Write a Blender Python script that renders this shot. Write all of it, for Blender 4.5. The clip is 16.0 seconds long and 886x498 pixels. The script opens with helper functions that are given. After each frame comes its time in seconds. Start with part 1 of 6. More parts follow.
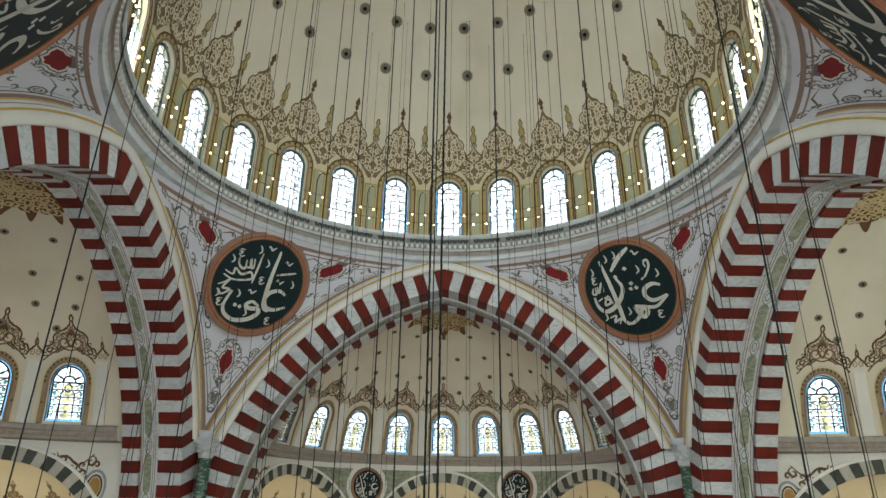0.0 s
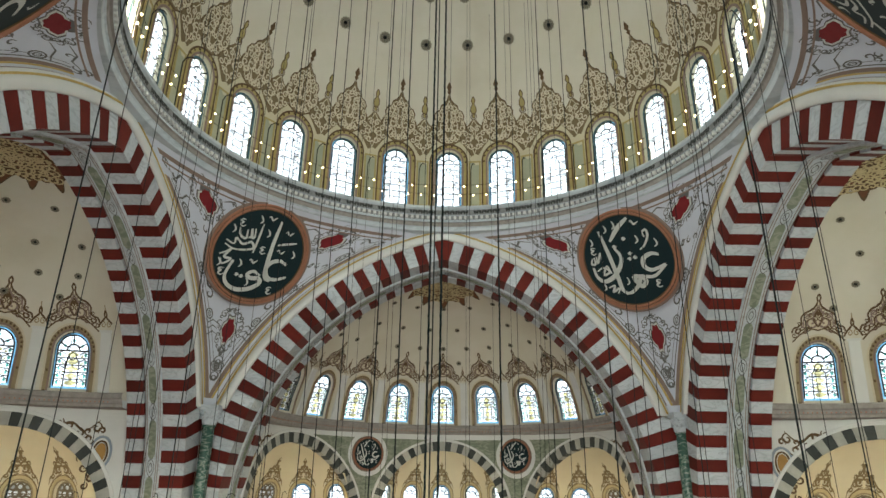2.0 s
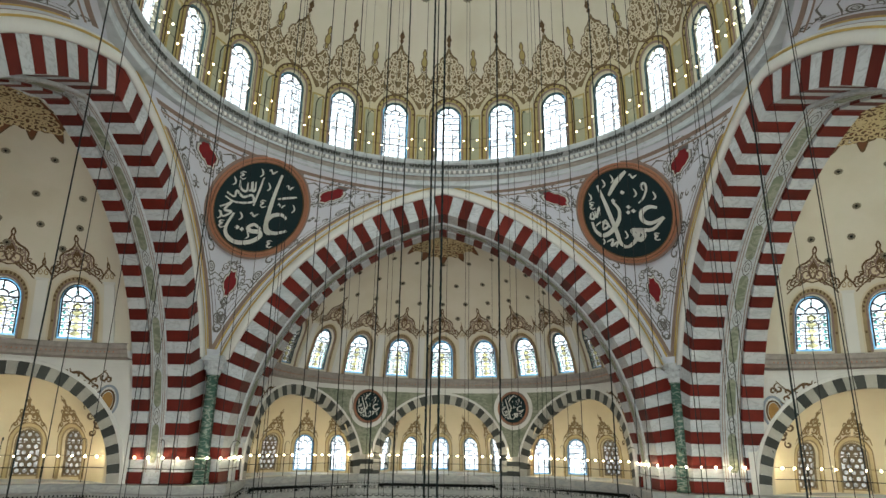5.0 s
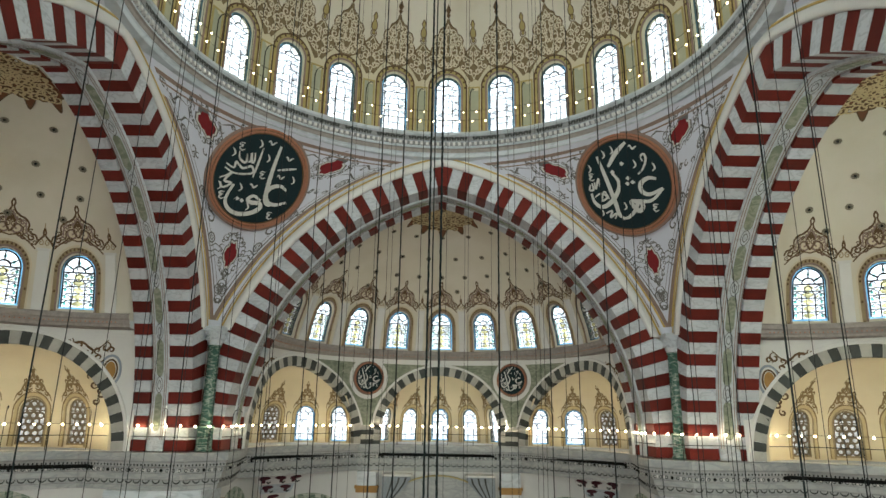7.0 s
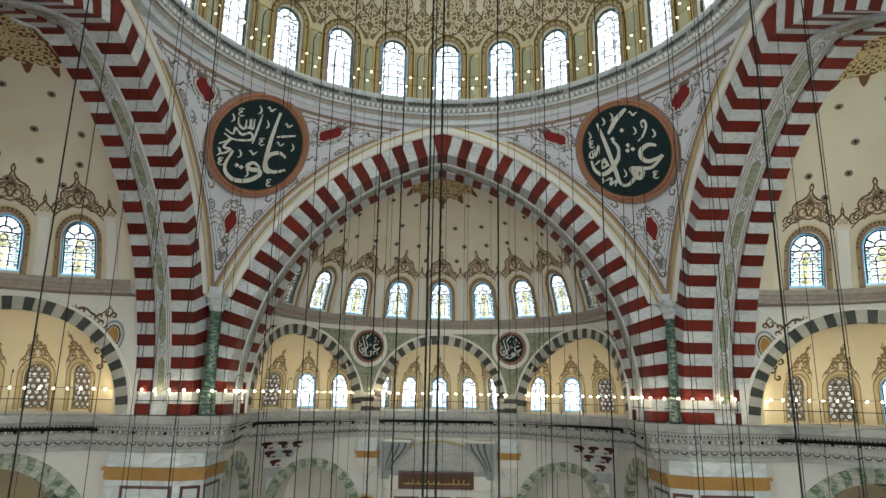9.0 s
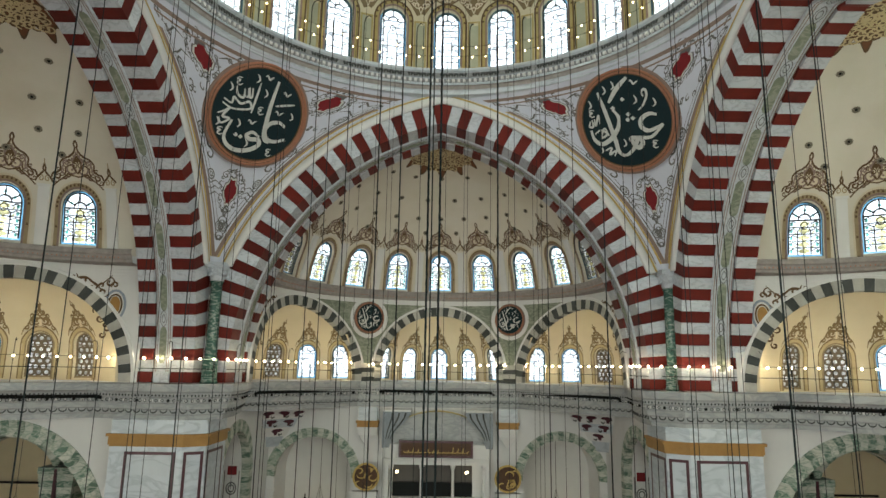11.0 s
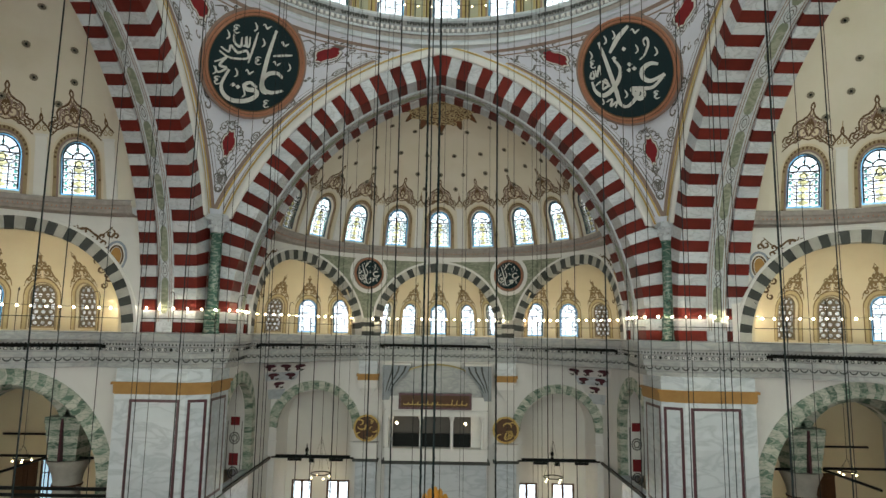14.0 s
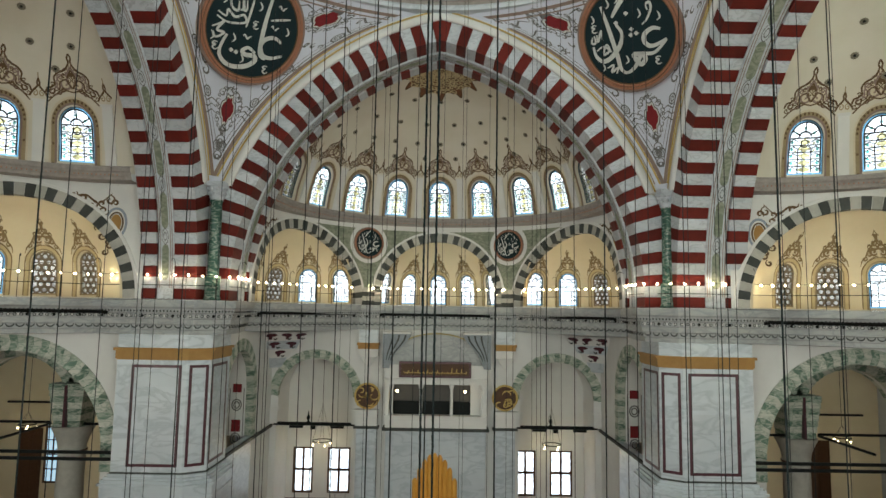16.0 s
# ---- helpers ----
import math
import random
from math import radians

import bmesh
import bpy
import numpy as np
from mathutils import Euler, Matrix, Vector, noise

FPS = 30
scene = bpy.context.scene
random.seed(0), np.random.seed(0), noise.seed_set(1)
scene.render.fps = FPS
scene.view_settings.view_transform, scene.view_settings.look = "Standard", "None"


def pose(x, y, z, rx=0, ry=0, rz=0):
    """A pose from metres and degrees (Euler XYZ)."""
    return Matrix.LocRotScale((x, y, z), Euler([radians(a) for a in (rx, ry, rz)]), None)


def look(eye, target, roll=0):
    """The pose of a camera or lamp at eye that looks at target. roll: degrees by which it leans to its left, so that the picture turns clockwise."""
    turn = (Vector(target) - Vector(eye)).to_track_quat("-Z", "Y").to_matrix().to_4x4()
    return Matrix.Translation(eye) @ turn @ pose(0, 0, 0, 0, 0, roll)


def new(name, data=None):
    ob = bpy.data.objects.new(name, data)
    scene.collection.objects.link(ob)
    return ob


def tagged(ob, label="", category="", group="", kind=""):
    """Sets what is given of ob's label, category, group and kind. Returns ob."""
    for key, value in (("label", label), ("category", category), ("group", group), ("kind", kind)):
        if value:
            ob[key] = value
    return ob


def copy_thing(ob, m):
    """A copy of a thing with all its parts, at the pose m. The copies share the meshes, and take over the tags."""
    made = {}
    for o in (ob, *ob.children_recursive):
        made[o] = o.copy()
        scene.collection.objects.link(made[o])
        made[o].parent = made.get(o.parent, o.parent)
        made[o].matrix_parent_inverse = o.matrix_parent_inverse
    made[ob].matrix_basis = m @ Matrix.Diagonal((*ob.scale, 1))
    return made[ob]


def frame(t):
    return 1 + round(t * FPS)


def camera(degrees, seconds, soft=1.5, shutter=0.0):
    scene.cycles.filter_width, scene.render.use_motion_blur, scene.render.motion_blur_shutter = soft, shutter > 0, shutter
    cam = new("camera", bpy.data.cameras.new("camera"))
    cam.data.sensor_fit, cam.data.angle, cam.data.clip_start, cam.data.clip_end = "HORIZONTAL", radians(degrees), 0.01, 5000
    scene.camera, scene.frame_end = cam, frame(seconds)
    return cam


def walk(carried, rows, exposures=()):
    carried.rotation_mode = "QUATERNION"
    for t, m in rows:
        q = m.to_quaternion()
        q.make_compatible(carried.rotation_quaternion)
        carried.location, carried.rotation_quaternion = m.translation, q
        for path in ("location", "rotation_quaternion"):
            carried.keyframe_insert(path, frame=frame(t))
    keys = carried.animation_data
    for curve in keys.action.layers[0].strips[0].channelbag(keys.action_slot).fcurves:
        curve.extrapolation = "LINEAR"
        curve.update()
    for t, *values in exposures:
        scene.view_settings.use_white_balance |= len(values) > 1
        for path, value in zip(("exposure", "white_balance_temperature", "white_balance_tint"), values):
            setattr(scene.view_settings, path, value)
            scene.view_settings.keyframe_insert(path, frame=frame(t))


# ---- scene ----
cam = camera(70.7, 16.0)
# seconds, place, upward tilt, turn to the left, lean
ROWS = [
    (0.0, 0.299, -23.634, 20.511, 22.46, 0.59, 0.98), (0.5, 0.289, -23.640, 20.405, 21.96, 0.54, 0.98),
    (1.0, 0.279, -23.646, 20.298, 21.42, 0.52, 0.96), (1.5, 0.270, -23.652, 20.189, 20.87, 0.50, 0.96),
    (2.0, 0.261, -23.657, 20.080, 20.33, 0.48, 0.97), (2.5, 0.253, -23.662, 19.968, 19.80, 0.45, 0.96),
    (3.0, 0.246, -23.667, 19.856, 19.29, 0.44, 1.00), (3.5, 0.239, -23.671, 19.742, 18.77, 0.40, 0.99),
    (4.0, 0.233, -23.675, 19.626, 18.15, 0.37, 0.99), (6.5, 0.209, -23.689, 19.029, 15.67, 0.20, 0.93),
    (7.0, 0.205, -23.691, 18.905, 15.16, 0.18, 0.93), (7.5, 0.203, -23.693, 18.780, 14.63, 0.15, 0.95),
    (8.0, 0.201, -23.694, 18.653, 14.00, 0.12, 0.94), (8.5, 0.199, -23.695, 18.526, 13.46, 0.11, 0.93),
    (9.0, 0.198, -23.695, 18.396, 12.90, 0.09, 0.95), (11.5, 0.200, -23.692, 17.730, 10.40, -0.01, 0.92),
    (12.0, 0.202, -23.690, 17.592, 9.83, -0.03, 0.93), (12.5, 0.205, -23.688, 17.453, 9.32, -0.05, 0.93),
    (13.0, 0.208, -23.685, 17.313, 8.82, -0.06, 0.97), (13.5, 0.212, -23.683, 17.172, 8.33, -0.07, 0.96),
    (14.0, 0.216, -23.679, 17.029, 7.81, -0.10, 0.94), (14.5, 0.221, -23.676, 16.884, 7.31, -0.11, 0.94),
    (15.0, 0.226, -23.672, 16.739, 6.80, -0.12, 0.97), (15.5, 0.232, -23.668, 16.591, 6.29, -0.13, 0.98),
    (16.0, 0.238, -23.663, 16.443, 5.70, -0.13, 0.96),
]
walk(cam, [(t, pose(x, y, z, 90 + p, 0, w) @ pose(0, 0, 0, 0, 0, r)) for t, x, y, z, p, w, r in ROWS],
     exposures=((0.0, 0.0), (16.0, 0.0)))

# ---------------- light ----------------
world = bpy.data.worlds.new("sky")
scene.world = world
world.use_nodes = True
wn = world.node_tree.nodes
sky = wn.new("ShaderNodeTexSky")
sky.sky_type, sky.sun_disc, sky.sun_elevation, sky.sun_rotation = "NISHITA", False, radians(45), radians(200)
wn["Background"].inputs[1].default_value = 0.12
world.node_tree.links.new(sky.outputs[0], wn["Background"].inputs[0])
sun = new("sun", bpy.data.lights.new("sun", "SUN"))
sun.data.energy, sun.data.angle, sun.data.color = 1.0, radians(12), (1, 0.95, 0.88)
sun.matrix_basis = look((10, -30, 60), (0, 0, 20))

DAY, SEMI_W, REAR_W, DRUM_W = (0.985, 1.0, 0.85), 430.0, 4250.0, 820.0
# ---------------- materials ----------------
def material(name, color, rough=0.7, second=None, scale=1.5, amount=0.5, grain=0.06, bump=0.1, bump_scale=30.0,
             metal=0.0, vary=0.0, stretch=(1, 1, 1), dirt=None, dirt_amount=0.0):
    m = bpy.data.materials.new(name)
    m.use_nodes = True
    nt = m.node_tree
    n, ln = nt.nodes, nt.links
    b = n["Principled BSDF"]
    b.inputs["Roughness"].default_value, b.inputs["Metallic"].default_value = rough, metal
    b.inputs["Specular IOR Level"].default_value = 0.18 if rough > 0.45 else 0.45
    tc, mp = n.new("ShaderNodeTexCoord"), n.new("ShaderNodeMapping")
    mp.inputs["Scale"].default_value = stretch
    ln.new(tc.outputs["Object"], mp.inputs[0])
    big = n.new("ShaderNodeTexNoise")
    big.inputs["Scale"].default_value, big.inputs["Detail"].default_value = scale, 6
    big.inputs["Roughness"].default_value = 0.62
    ln.new(mp.outputs[0], big.inputs[0])
    ramp = n.new("ShaderNodeValToRGB")
    ramp.color_ramp.elements[0].position, ramp.color_ramp.elements[1].position = 0.5 - 0.5 * amount, 0.5 + 0.5 * amount
    sec = second or tuple(c * 0.86 for c in color)
    ramp.color_ramp.elements[0].color, ramp.color_ramp.elements[1].color = (*sec, 1), (*color, 1)
    ln.new(big.outputs[0], ramp.inputs[0])
    out = ramp.outputs[0]
    if dirt:
        dn, dr, dm = n.new("ShaderNodeTexNoise"), n.new("ShaderNodeValToRGB"), n.new("ShaderNodeMix")
        dn.inputs["Scale"].default_value, dn.inputs["Detail"].default_value = 0.35, 8
        ln.new(tc.outputs["Object"], dn.inputs[0])
        dr.color_ramp.elements[0].position, dr.color_ramp.elements[1].position = 0.5, 0.72
        ln.new(dn.outputs[0], dr.inputs[0])
        mu = n.new("ShaderNodeMath")
        mu.operation = "MULTIPLY"
        mu.inputs[1].default_value = dirt_amount
        ln.new(dr.outputs[0], mu.inputs[0])
        dm.data_type = "RGBA"
        ln.new(mu.outputs[0], dm.inputs[0]), ln.new(out, dm.inputs[6])
        dm.inputs[7].default_value = (*dirt, 1)
        out = dm.outputs[2]
    fine = n.new("ShaderNodeTexNoise")
    fine.inputs["Scale"].default_value, fine.inputs["Detail"].default_value = bump_scale, 4
    ln.new(mp.outputs[0], fine.inputs[0])
    hs = n.new("ShaderNodeHueSaturation")
    ln.new(out, hs.inputs["Color"])
    mr = n.new("ShaderNodeMapRange")
    mr.inputs[3].default_value, mr.inputs[4].default_value = 1 - grain, 1 + grain
    ln.new(fine.outputs[0], mr.inputs[0])
    val = mr.outputs[0]
    if vary:
        oi, mv, mm = n.new("ShaderNodeObjectInfo"), n.new("ShaderNodeMapRange"), n.new("ShaderNodeMath")
        mv.inputs[3].default_value, mv.inputs[4].default_value = 1 - vary, 1 + vary
        ln.new(oi.outputs["Random"], mv.inputs[0])
        mm.operation = "MULTIPLY"
        ln.new(mv.outputs[0], mm.inputs[0]), ln.new(val, mm.inputs[1])
        val = mm.outputs[0]
    ln.new(val, hs.inputs["Value"])
    ln.new(hs.outputs[0], b.inputs["Base Color"])
    if bump:
        bp = n.new("ShaderNodeBump")
        bp.inputs["Strength"].default_value, bp.inputs["Distance"].default_value = bump, 0.03
        ln.new(fine.outputs[0], bp.inputs["Height"])
        ln.new(bp.outputs[0], b.inputs["Normal"])
    return m


def veined(name, color, vein, scale=0.9, rough=0.35, width=0.06, vary=0.0, cloud=None):
    """Marble: cloudy ground with thin wandering veins."""
    m = material(name, color, rough, cloud, scale * 0.7, 0.7, 0.03, 0.03, 40, vary=vary)
    n, ln = m.node_tree.nodes, m.node_tree.links
    b = n["Principled BSDF"]
    src = b.inputs["Base Color"].links[0].from_socket
    tc, mp, nz, ab, ramp, mx = (n.new("ShaderNode" + k) for k in ("TexCoord", "Mapping", "TexNoise", "Math", "ValToRGB", "Mix"))
    mp.inputs["Rotation"].default_value, mp.inputs["Scale"].default_value = (0.4, 0.7, 0.5), (1, 1, 2.6)
    nz.inputs["Scale"].default_value, nz.inputs["Detail"].default_value, nz.inputs["Distortion"].default_value = scale, 7, 0.8
    ln.new(tc.outputs["Object"], mp.inputs[0]), ln.new(mp.outputs[0], nz.inputs[0])
    sb = n.new("ShaderNodeMath")
    sb.operation, sb.inputs[1].default_value = "SUBTRACT", 0.5
    ab.operation = "ABSOLUTE"
    ln.new(nz.outputs[0], sb.inputs[0]), ln.new(sb.outputs[0], ab.inputs[0]), ln.new(ab.outputs[0], ramp.inputs[0])
    ramp.color_ramp.elements[0].color, ramp.color_ramp.elements[1].color = (0.75, 0.75, 0.75, 1), (0, 0, 0, 1)
    ramp.color_ramp.elements[1].position = width
    mx.data_type = "RGBA"
    ln.new(ramp.outputs[0], mx.inputs[0]), ln.new(src, mx.inputs[6])
    mx.inputs[7].default_value = (*vein, 1)
    ln.new(mx.outputs[2], b.inputs["Base Color"])
    return m


def glow(name, color, strength):
    m = bpy.data.materials.new(name)
    m.use_nodes = True
    b = m.node_tree.nodes["Principled BSDF"]
    b.inputs["Base Color"].default_value = (*color, 1)
    b.inputs["Emission Color"].default_value, b.inputs["Emission Strength"].default_value = (*color, 1), strength
    return m


def glass(name, color, rough=0.1, low=0.75):
    """Thin coloured glass: lets the daylight through, tinted, with a slight gloss."""
    m = bpy.data.materials.new(name)
    m.use_nodes = True
    n, ln = m.node_tree.nodes, m.node_tree.links
    tr, gl, mx = (n.new("ShaderNode" + k) for k in ("BsdfTransparent", "BsdfGlossy", "MixShader"))
    mx.inputs[0].default_value = 0.05
    nz, rp, tc = n.new("ShaderNodeTexNoise"), n.new("ShaderNodeValToRGB"), n.new("ShaderNodeTexCoord")
    nz.inputs["Scale"].default_value, nz.inputs["Detail"].default_value = 2.5, 3
    ln.new(tc.outputs["Object"], nz.inputs[0]), ln.new(nz.outputs[0], rp.inputs[0])
    rp.color_ramp.elements[0].color = (*[c * low for c in color], 1)
    rp.color_ramp.elements[1].color = (*color, 1)
    rp.color_ramp.elements[0].position, rp.color_ramp.elements[1].position = 0.35, 0.6
    ln.new(rp.outputs[0], tr.inputs[0])
    gl.inputs["Roughness"].default_value = rough
    ln.new(tr.outputs[0], mx.inputs[1]), ln.new(gl.outputs[0], mx.inputs[2])
    ln.new(mx.outputs[0], n["Material Output"].inputs[0])
    return m


PLASTER = material("cream_plaster", (0.68, 0.655, 0.595), 0.85, (0.61, 0.585, 0.49), 0.25, 0.5, 0.03, 0.08, 25, dirt=(0.5, 0.45, 0.36), dirt_amount=0.35)
WHITE = material("white_plaster", (0.71, 0.725, 0.725), 0.8, (0.62, 0.635, 0.64), 0.5, 0.6, 0.03, 0.06, 25, dirt=(0.48, 0.48, 0.5), dirt_amount=0.3)
# plaster with the bulbs' yellow light mixed into its colour
YELLOW = material("warm_plaster", (0.74, 0.67, 0.50), 0.8, (0.67, 0.59, 0.42), 0.4, 0.5, 0.03, 0.06, 25)
RED = material("red_voussoir", (0.145, 0.017, 0.012), 0.6, (0.08, 0.011, 0.009), 1.2, 0.6, 0.10, 0.08, 18, vary=0.22)
PALE = veined("pale_voussoir", (0.57, 0.615, 0.665), (0.34, 0.38, 0.43), 1.3, 0.5, 0.05, 0.1, (0.44, 0.49, 0.545))
MARBLE = veined("grey_marble", (0.57, 0.635, 0.69), (0.35, 0.41, 0.47), 0.5, 0.3, 0.07, 0.05, (0.42, 0.48, 0.545))
CORNICE = veined("worn_grey_marble", (0.46, 0.49, 0.50), (0.29, 0.31, 0.33), 0.8, 0.5, 0.08, 0.0, (0.33, 0.35, 0.36))
GREENMARBLE = veined("green_marble", (0.06, 0.14, 0.11), (0.30, 0.38, 0.34), 1.6, 0.25, 0.06, 0.0, (0.03, 0.08, 0.07))
STONE_DARK = material("dark_voussoir", (0.075, 0.085, 0.082), 0.6, (0.045, 0.05, 0.05), 2, 0.6, 0.1, 0.1, 20, vary=0.25)
STONE_LIGHT = material("light_voussoir", (0.47, 0.47, 0.44), 0.65, (0.34, 0.345, 0.32), 2, 0.55, 0.06, 0.08, 20, vary=0.15)
SAGE = veined("sage_voussoir", (0.15, 0.235, 0.185), (0.46, 0.50, 0.44), 1.5, 0.5, 0.10, 0.15, (0.075, 0.14, 0.105))
SAGE_PALE = veined("pale_sage_voussoir", (0.56, 0.57, 0.52), (0.20, 0.29, 0.23), 1.4, 0.5, 0.07, 0.1, (0.47, 0.50, 0.45))
OCHRE = material("ochre_band", (0.42, 0.25, 0.085), 0.5, (0.29, 0.16, 0.055), 1.2, 0.6, 0.08, 0.05, 25)
PURPLE = material("porphyry_frame", (0.07, 0.013, 0.026), 0.35, (0.045, 0.01, 0.02), 3, 0.6, 0.15, 0.03, 40)
IRON = material("black_iron", (0.010, 0.012, 0.012), 0.5, None, 3, 0.6, 0.2, 0.05, 40, metal=0.6)
CABLE = material("cable_steel", (0.011, 0.018, 0.021), 0.55, None, 3, 0.6, 0.2, 0.0, 40, metal=0.5)
GREYGREEN = veined("grey_green_marble", (0.23, 0.265, 0.205), (0.36, 0.38, 0.32), 1.3, 0.5, 0.07, 0.0, (0.15, 0.185, 0.14))
OCHRELINE = material("dull_ochre_paint", (0.62, 0.52, 0.32), 0.8, (0.50, 0.40, 0.22), 2, 0.6, 0.08, 0.0, 25)
BROWN = material("brown_paint", (0.15, 0.095, 0.05), 0.8, (0.095, 0.062, 0.035), 2, 0.6, 0.12, 0.0, 25)
TAUPE = material("taupe_paint", (0.37, 0.295, 0.185), 0.8, (0.27, 0.21, 0.125), 1.5, 0.6, 0.1, 0.0, 25)
GREYPAINT = material("grey_paint", (0.17, 0.165, 0.17), 0.8, (0.12, 0.12, 0.125), 2, 0.6, 0.1, 0.0, 25)
GOLD = material("gold_paint", (0.60, 0.44, 0.16), 0.5, (0.40, 0.28, 0.09), 2, 0.6, 0.1, 0.03, 30)
CRIMSON = material("crimson_paint", (0.22, 0.022, 0.028), 0.7, (0.15, 0.016, 0.02), 2, 0.6, 0.1, 0.0, 25)
COPPER = material("copper_rim", (0.42, 0.20, 0.13), 0.5, (0.3, 0.14, 0.09), 2, 0.6, 0.1, 0.03, 25)
NIGHT = material("dark_teal_board", (0.010, 0.026, 0.032), 0.6, (0.007, 0.02, 0.025), 1, 0.6, 0.15, 0.02, 25)
CHALK = material("silver_white_paint", (0.66, 0.68, 0.66), 0.6, (0.5, 0.53, 0.52), 3, 0.6, 0.08, 0.0, 25)
CARPET = material("red_carpet", (0.22, 0.05, 0.04), 0.95, (0.14, 0.04, 0.035), 2, 0.6, 0.2, 0.2, 60)
LEAD = material("window_came", (0.035, 0.038, 0.042), 0.6, None, 2, 0.6, 0.1, 0.0, 25)
WOOD = material("dark_wood", (0.10, 0.055, 0.03), 0.5, (0.06, 0.03, 0.018), 2, 0.6, 0.1, 0.05, 25, stretch=(1, 1, 8))
BULB = glow("bulb_light", (1.0, 0.80, 0.48), 140.0)
FAINT = glow("small_bulb_light", (1.0, 0.80, 0.46), 9.0)
# yellowish tone holds the warm light on the drum
DRUM = material("drum_plaster", (0.62, 0.58, 0.43), 0.8, (0.54, 0.50, 0.36), 0.6, 0.5, 0.03, 0.06, 25)
# bright orange holds the niche's lamplight in the base colour
LITSTONE = material("amber_stone", (0.72, 0.38, 0.07), 0.45, (0.58, 0.28, 0.04), 1.5, 0.6, 0.08, 0.03, 25)
SKYLIGHT = glow("sky_backdrop", (0.90, 0.955, 0.99), 2.85)
# weaker glow, set by hand behind the windows that should look shaded
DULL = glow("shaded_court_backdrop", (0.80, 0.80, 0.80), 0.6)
COURT = glow("blue_court_backdrop", (0.45, 0.68, 0.85), 0.9)
# the low value tints patches darker, like tree shadows beyond the pane
CLEAR = glass("clear_glass", (0.88, 0.93, 0.97), low=0.44)
BLUE = glass("blue_glass", (0.10, 0.24, 0.36))
TINTED = glass("green_glass", (0.15, 0.45, 0.4))
AMBER = glass("yellow_glass", (0.6, 0.55, 0.29))
CREAMLINE = material("cream_line_paint", (0.66, 0.60, 0.47), 0.8, (0.58, 0.52, 0.4), 2, 0.6, 0.06, 0.0, 25)
OLIVE = material("olive_gold_paint", (0.44, 0.37, 0.17), 0.7, (0.34, 0.28, 0.12), 1.5, 0.6, 0.08, 0.0, 25)
PALEGREEN = material("pale_green_panel", (0.40, 0.42, 0.33), 0.8, (0.33, 0.36, 0.28), 1.5, 0.6, 0.06, 0.0, 25)
MAUVE = material("mauve_paint", (0.29, 0.22, 0.19), 0.8, (0.22, 0.165, 0.15), 1.5, 0.6, 0.08, 0.0, 25)
BLUEGREY = material("blue_grey_paint", (0.30, 0.35, 0.42), 0.8, (0.22, 0.27, 0.34), 2, 0.6, 0.08, 0.0, 25)

RUST = material("red_brown_paint", (0.20, 0.095, 0.05), 0.8, (0.14, 0.06, 0.035), 2, 0.6, 0.1, 0.0, 25)
SEPIA = material("sepia_paint", (0.27, 0.195, 0.105), 0.8, (0.19, 0.135, 0.07), 2, 0.6, 0.1, 0.0, 25)
LEDGE = material("mauve_ledge_paint", (0.37, 0.345, 0.335), 0.75, (0.23, 0.215, 0.21), 3, 0.5, 0.1, 0.04, 30)
TRACERY = material("brown_stucco_tracery", (0.20, 0.165, 0.12), 0.8, (0.14, 0.115, 0.08), 3, 0.6, 0.08, 0.05, 30)
LILAC = material("lilac_white_plaster", (0.65, 0.69, 0.80), 0.8, (0.55, 0.59, 0.69), 0.6, 0.6, 0.03, 0.06, 25, dirt=(0.45, 0.46, 0.5), dirt_amount=0.3)
FRIEZE = material("grey_carved_frieze", (0.34, 0.35, 0.37), 0.7, (0.18, 0.19, 0.2), 5, 0.5, 0.1, 0.1, 30)
UMBER = material("umber_paint", (0.235, 0.18, 0.105), 0.8, (0.16, 0.12, 0.07), 2, 0.6, 0.1, 0.0, 25)
# ---------------- mesh helpers ----------------
TAU = 2 * math.pi


def mesh(name, verts, faces, mat, parent=None, label="", smooth=False):
    me = bpy.data.meshes.new(name)
    me.from_pydata([tuple(v) for v in verts], [], faces)
    me.materials.append(mat)
    if smooth:
        me.polygons.foreach_set("use_smooth", [True] * len(me.polygons))
    me.update()
    ob = new(name, me)
    if parent:
        ob.parent = parent
    if label:
        ob["label"] = label
    return ob


def thing(name, label, category, m=None, group="", kind=""):
    ob = tagged(new(name), label, category, group, kind)
    if m is not None:
        ob.matrix_basis = m
    return ob


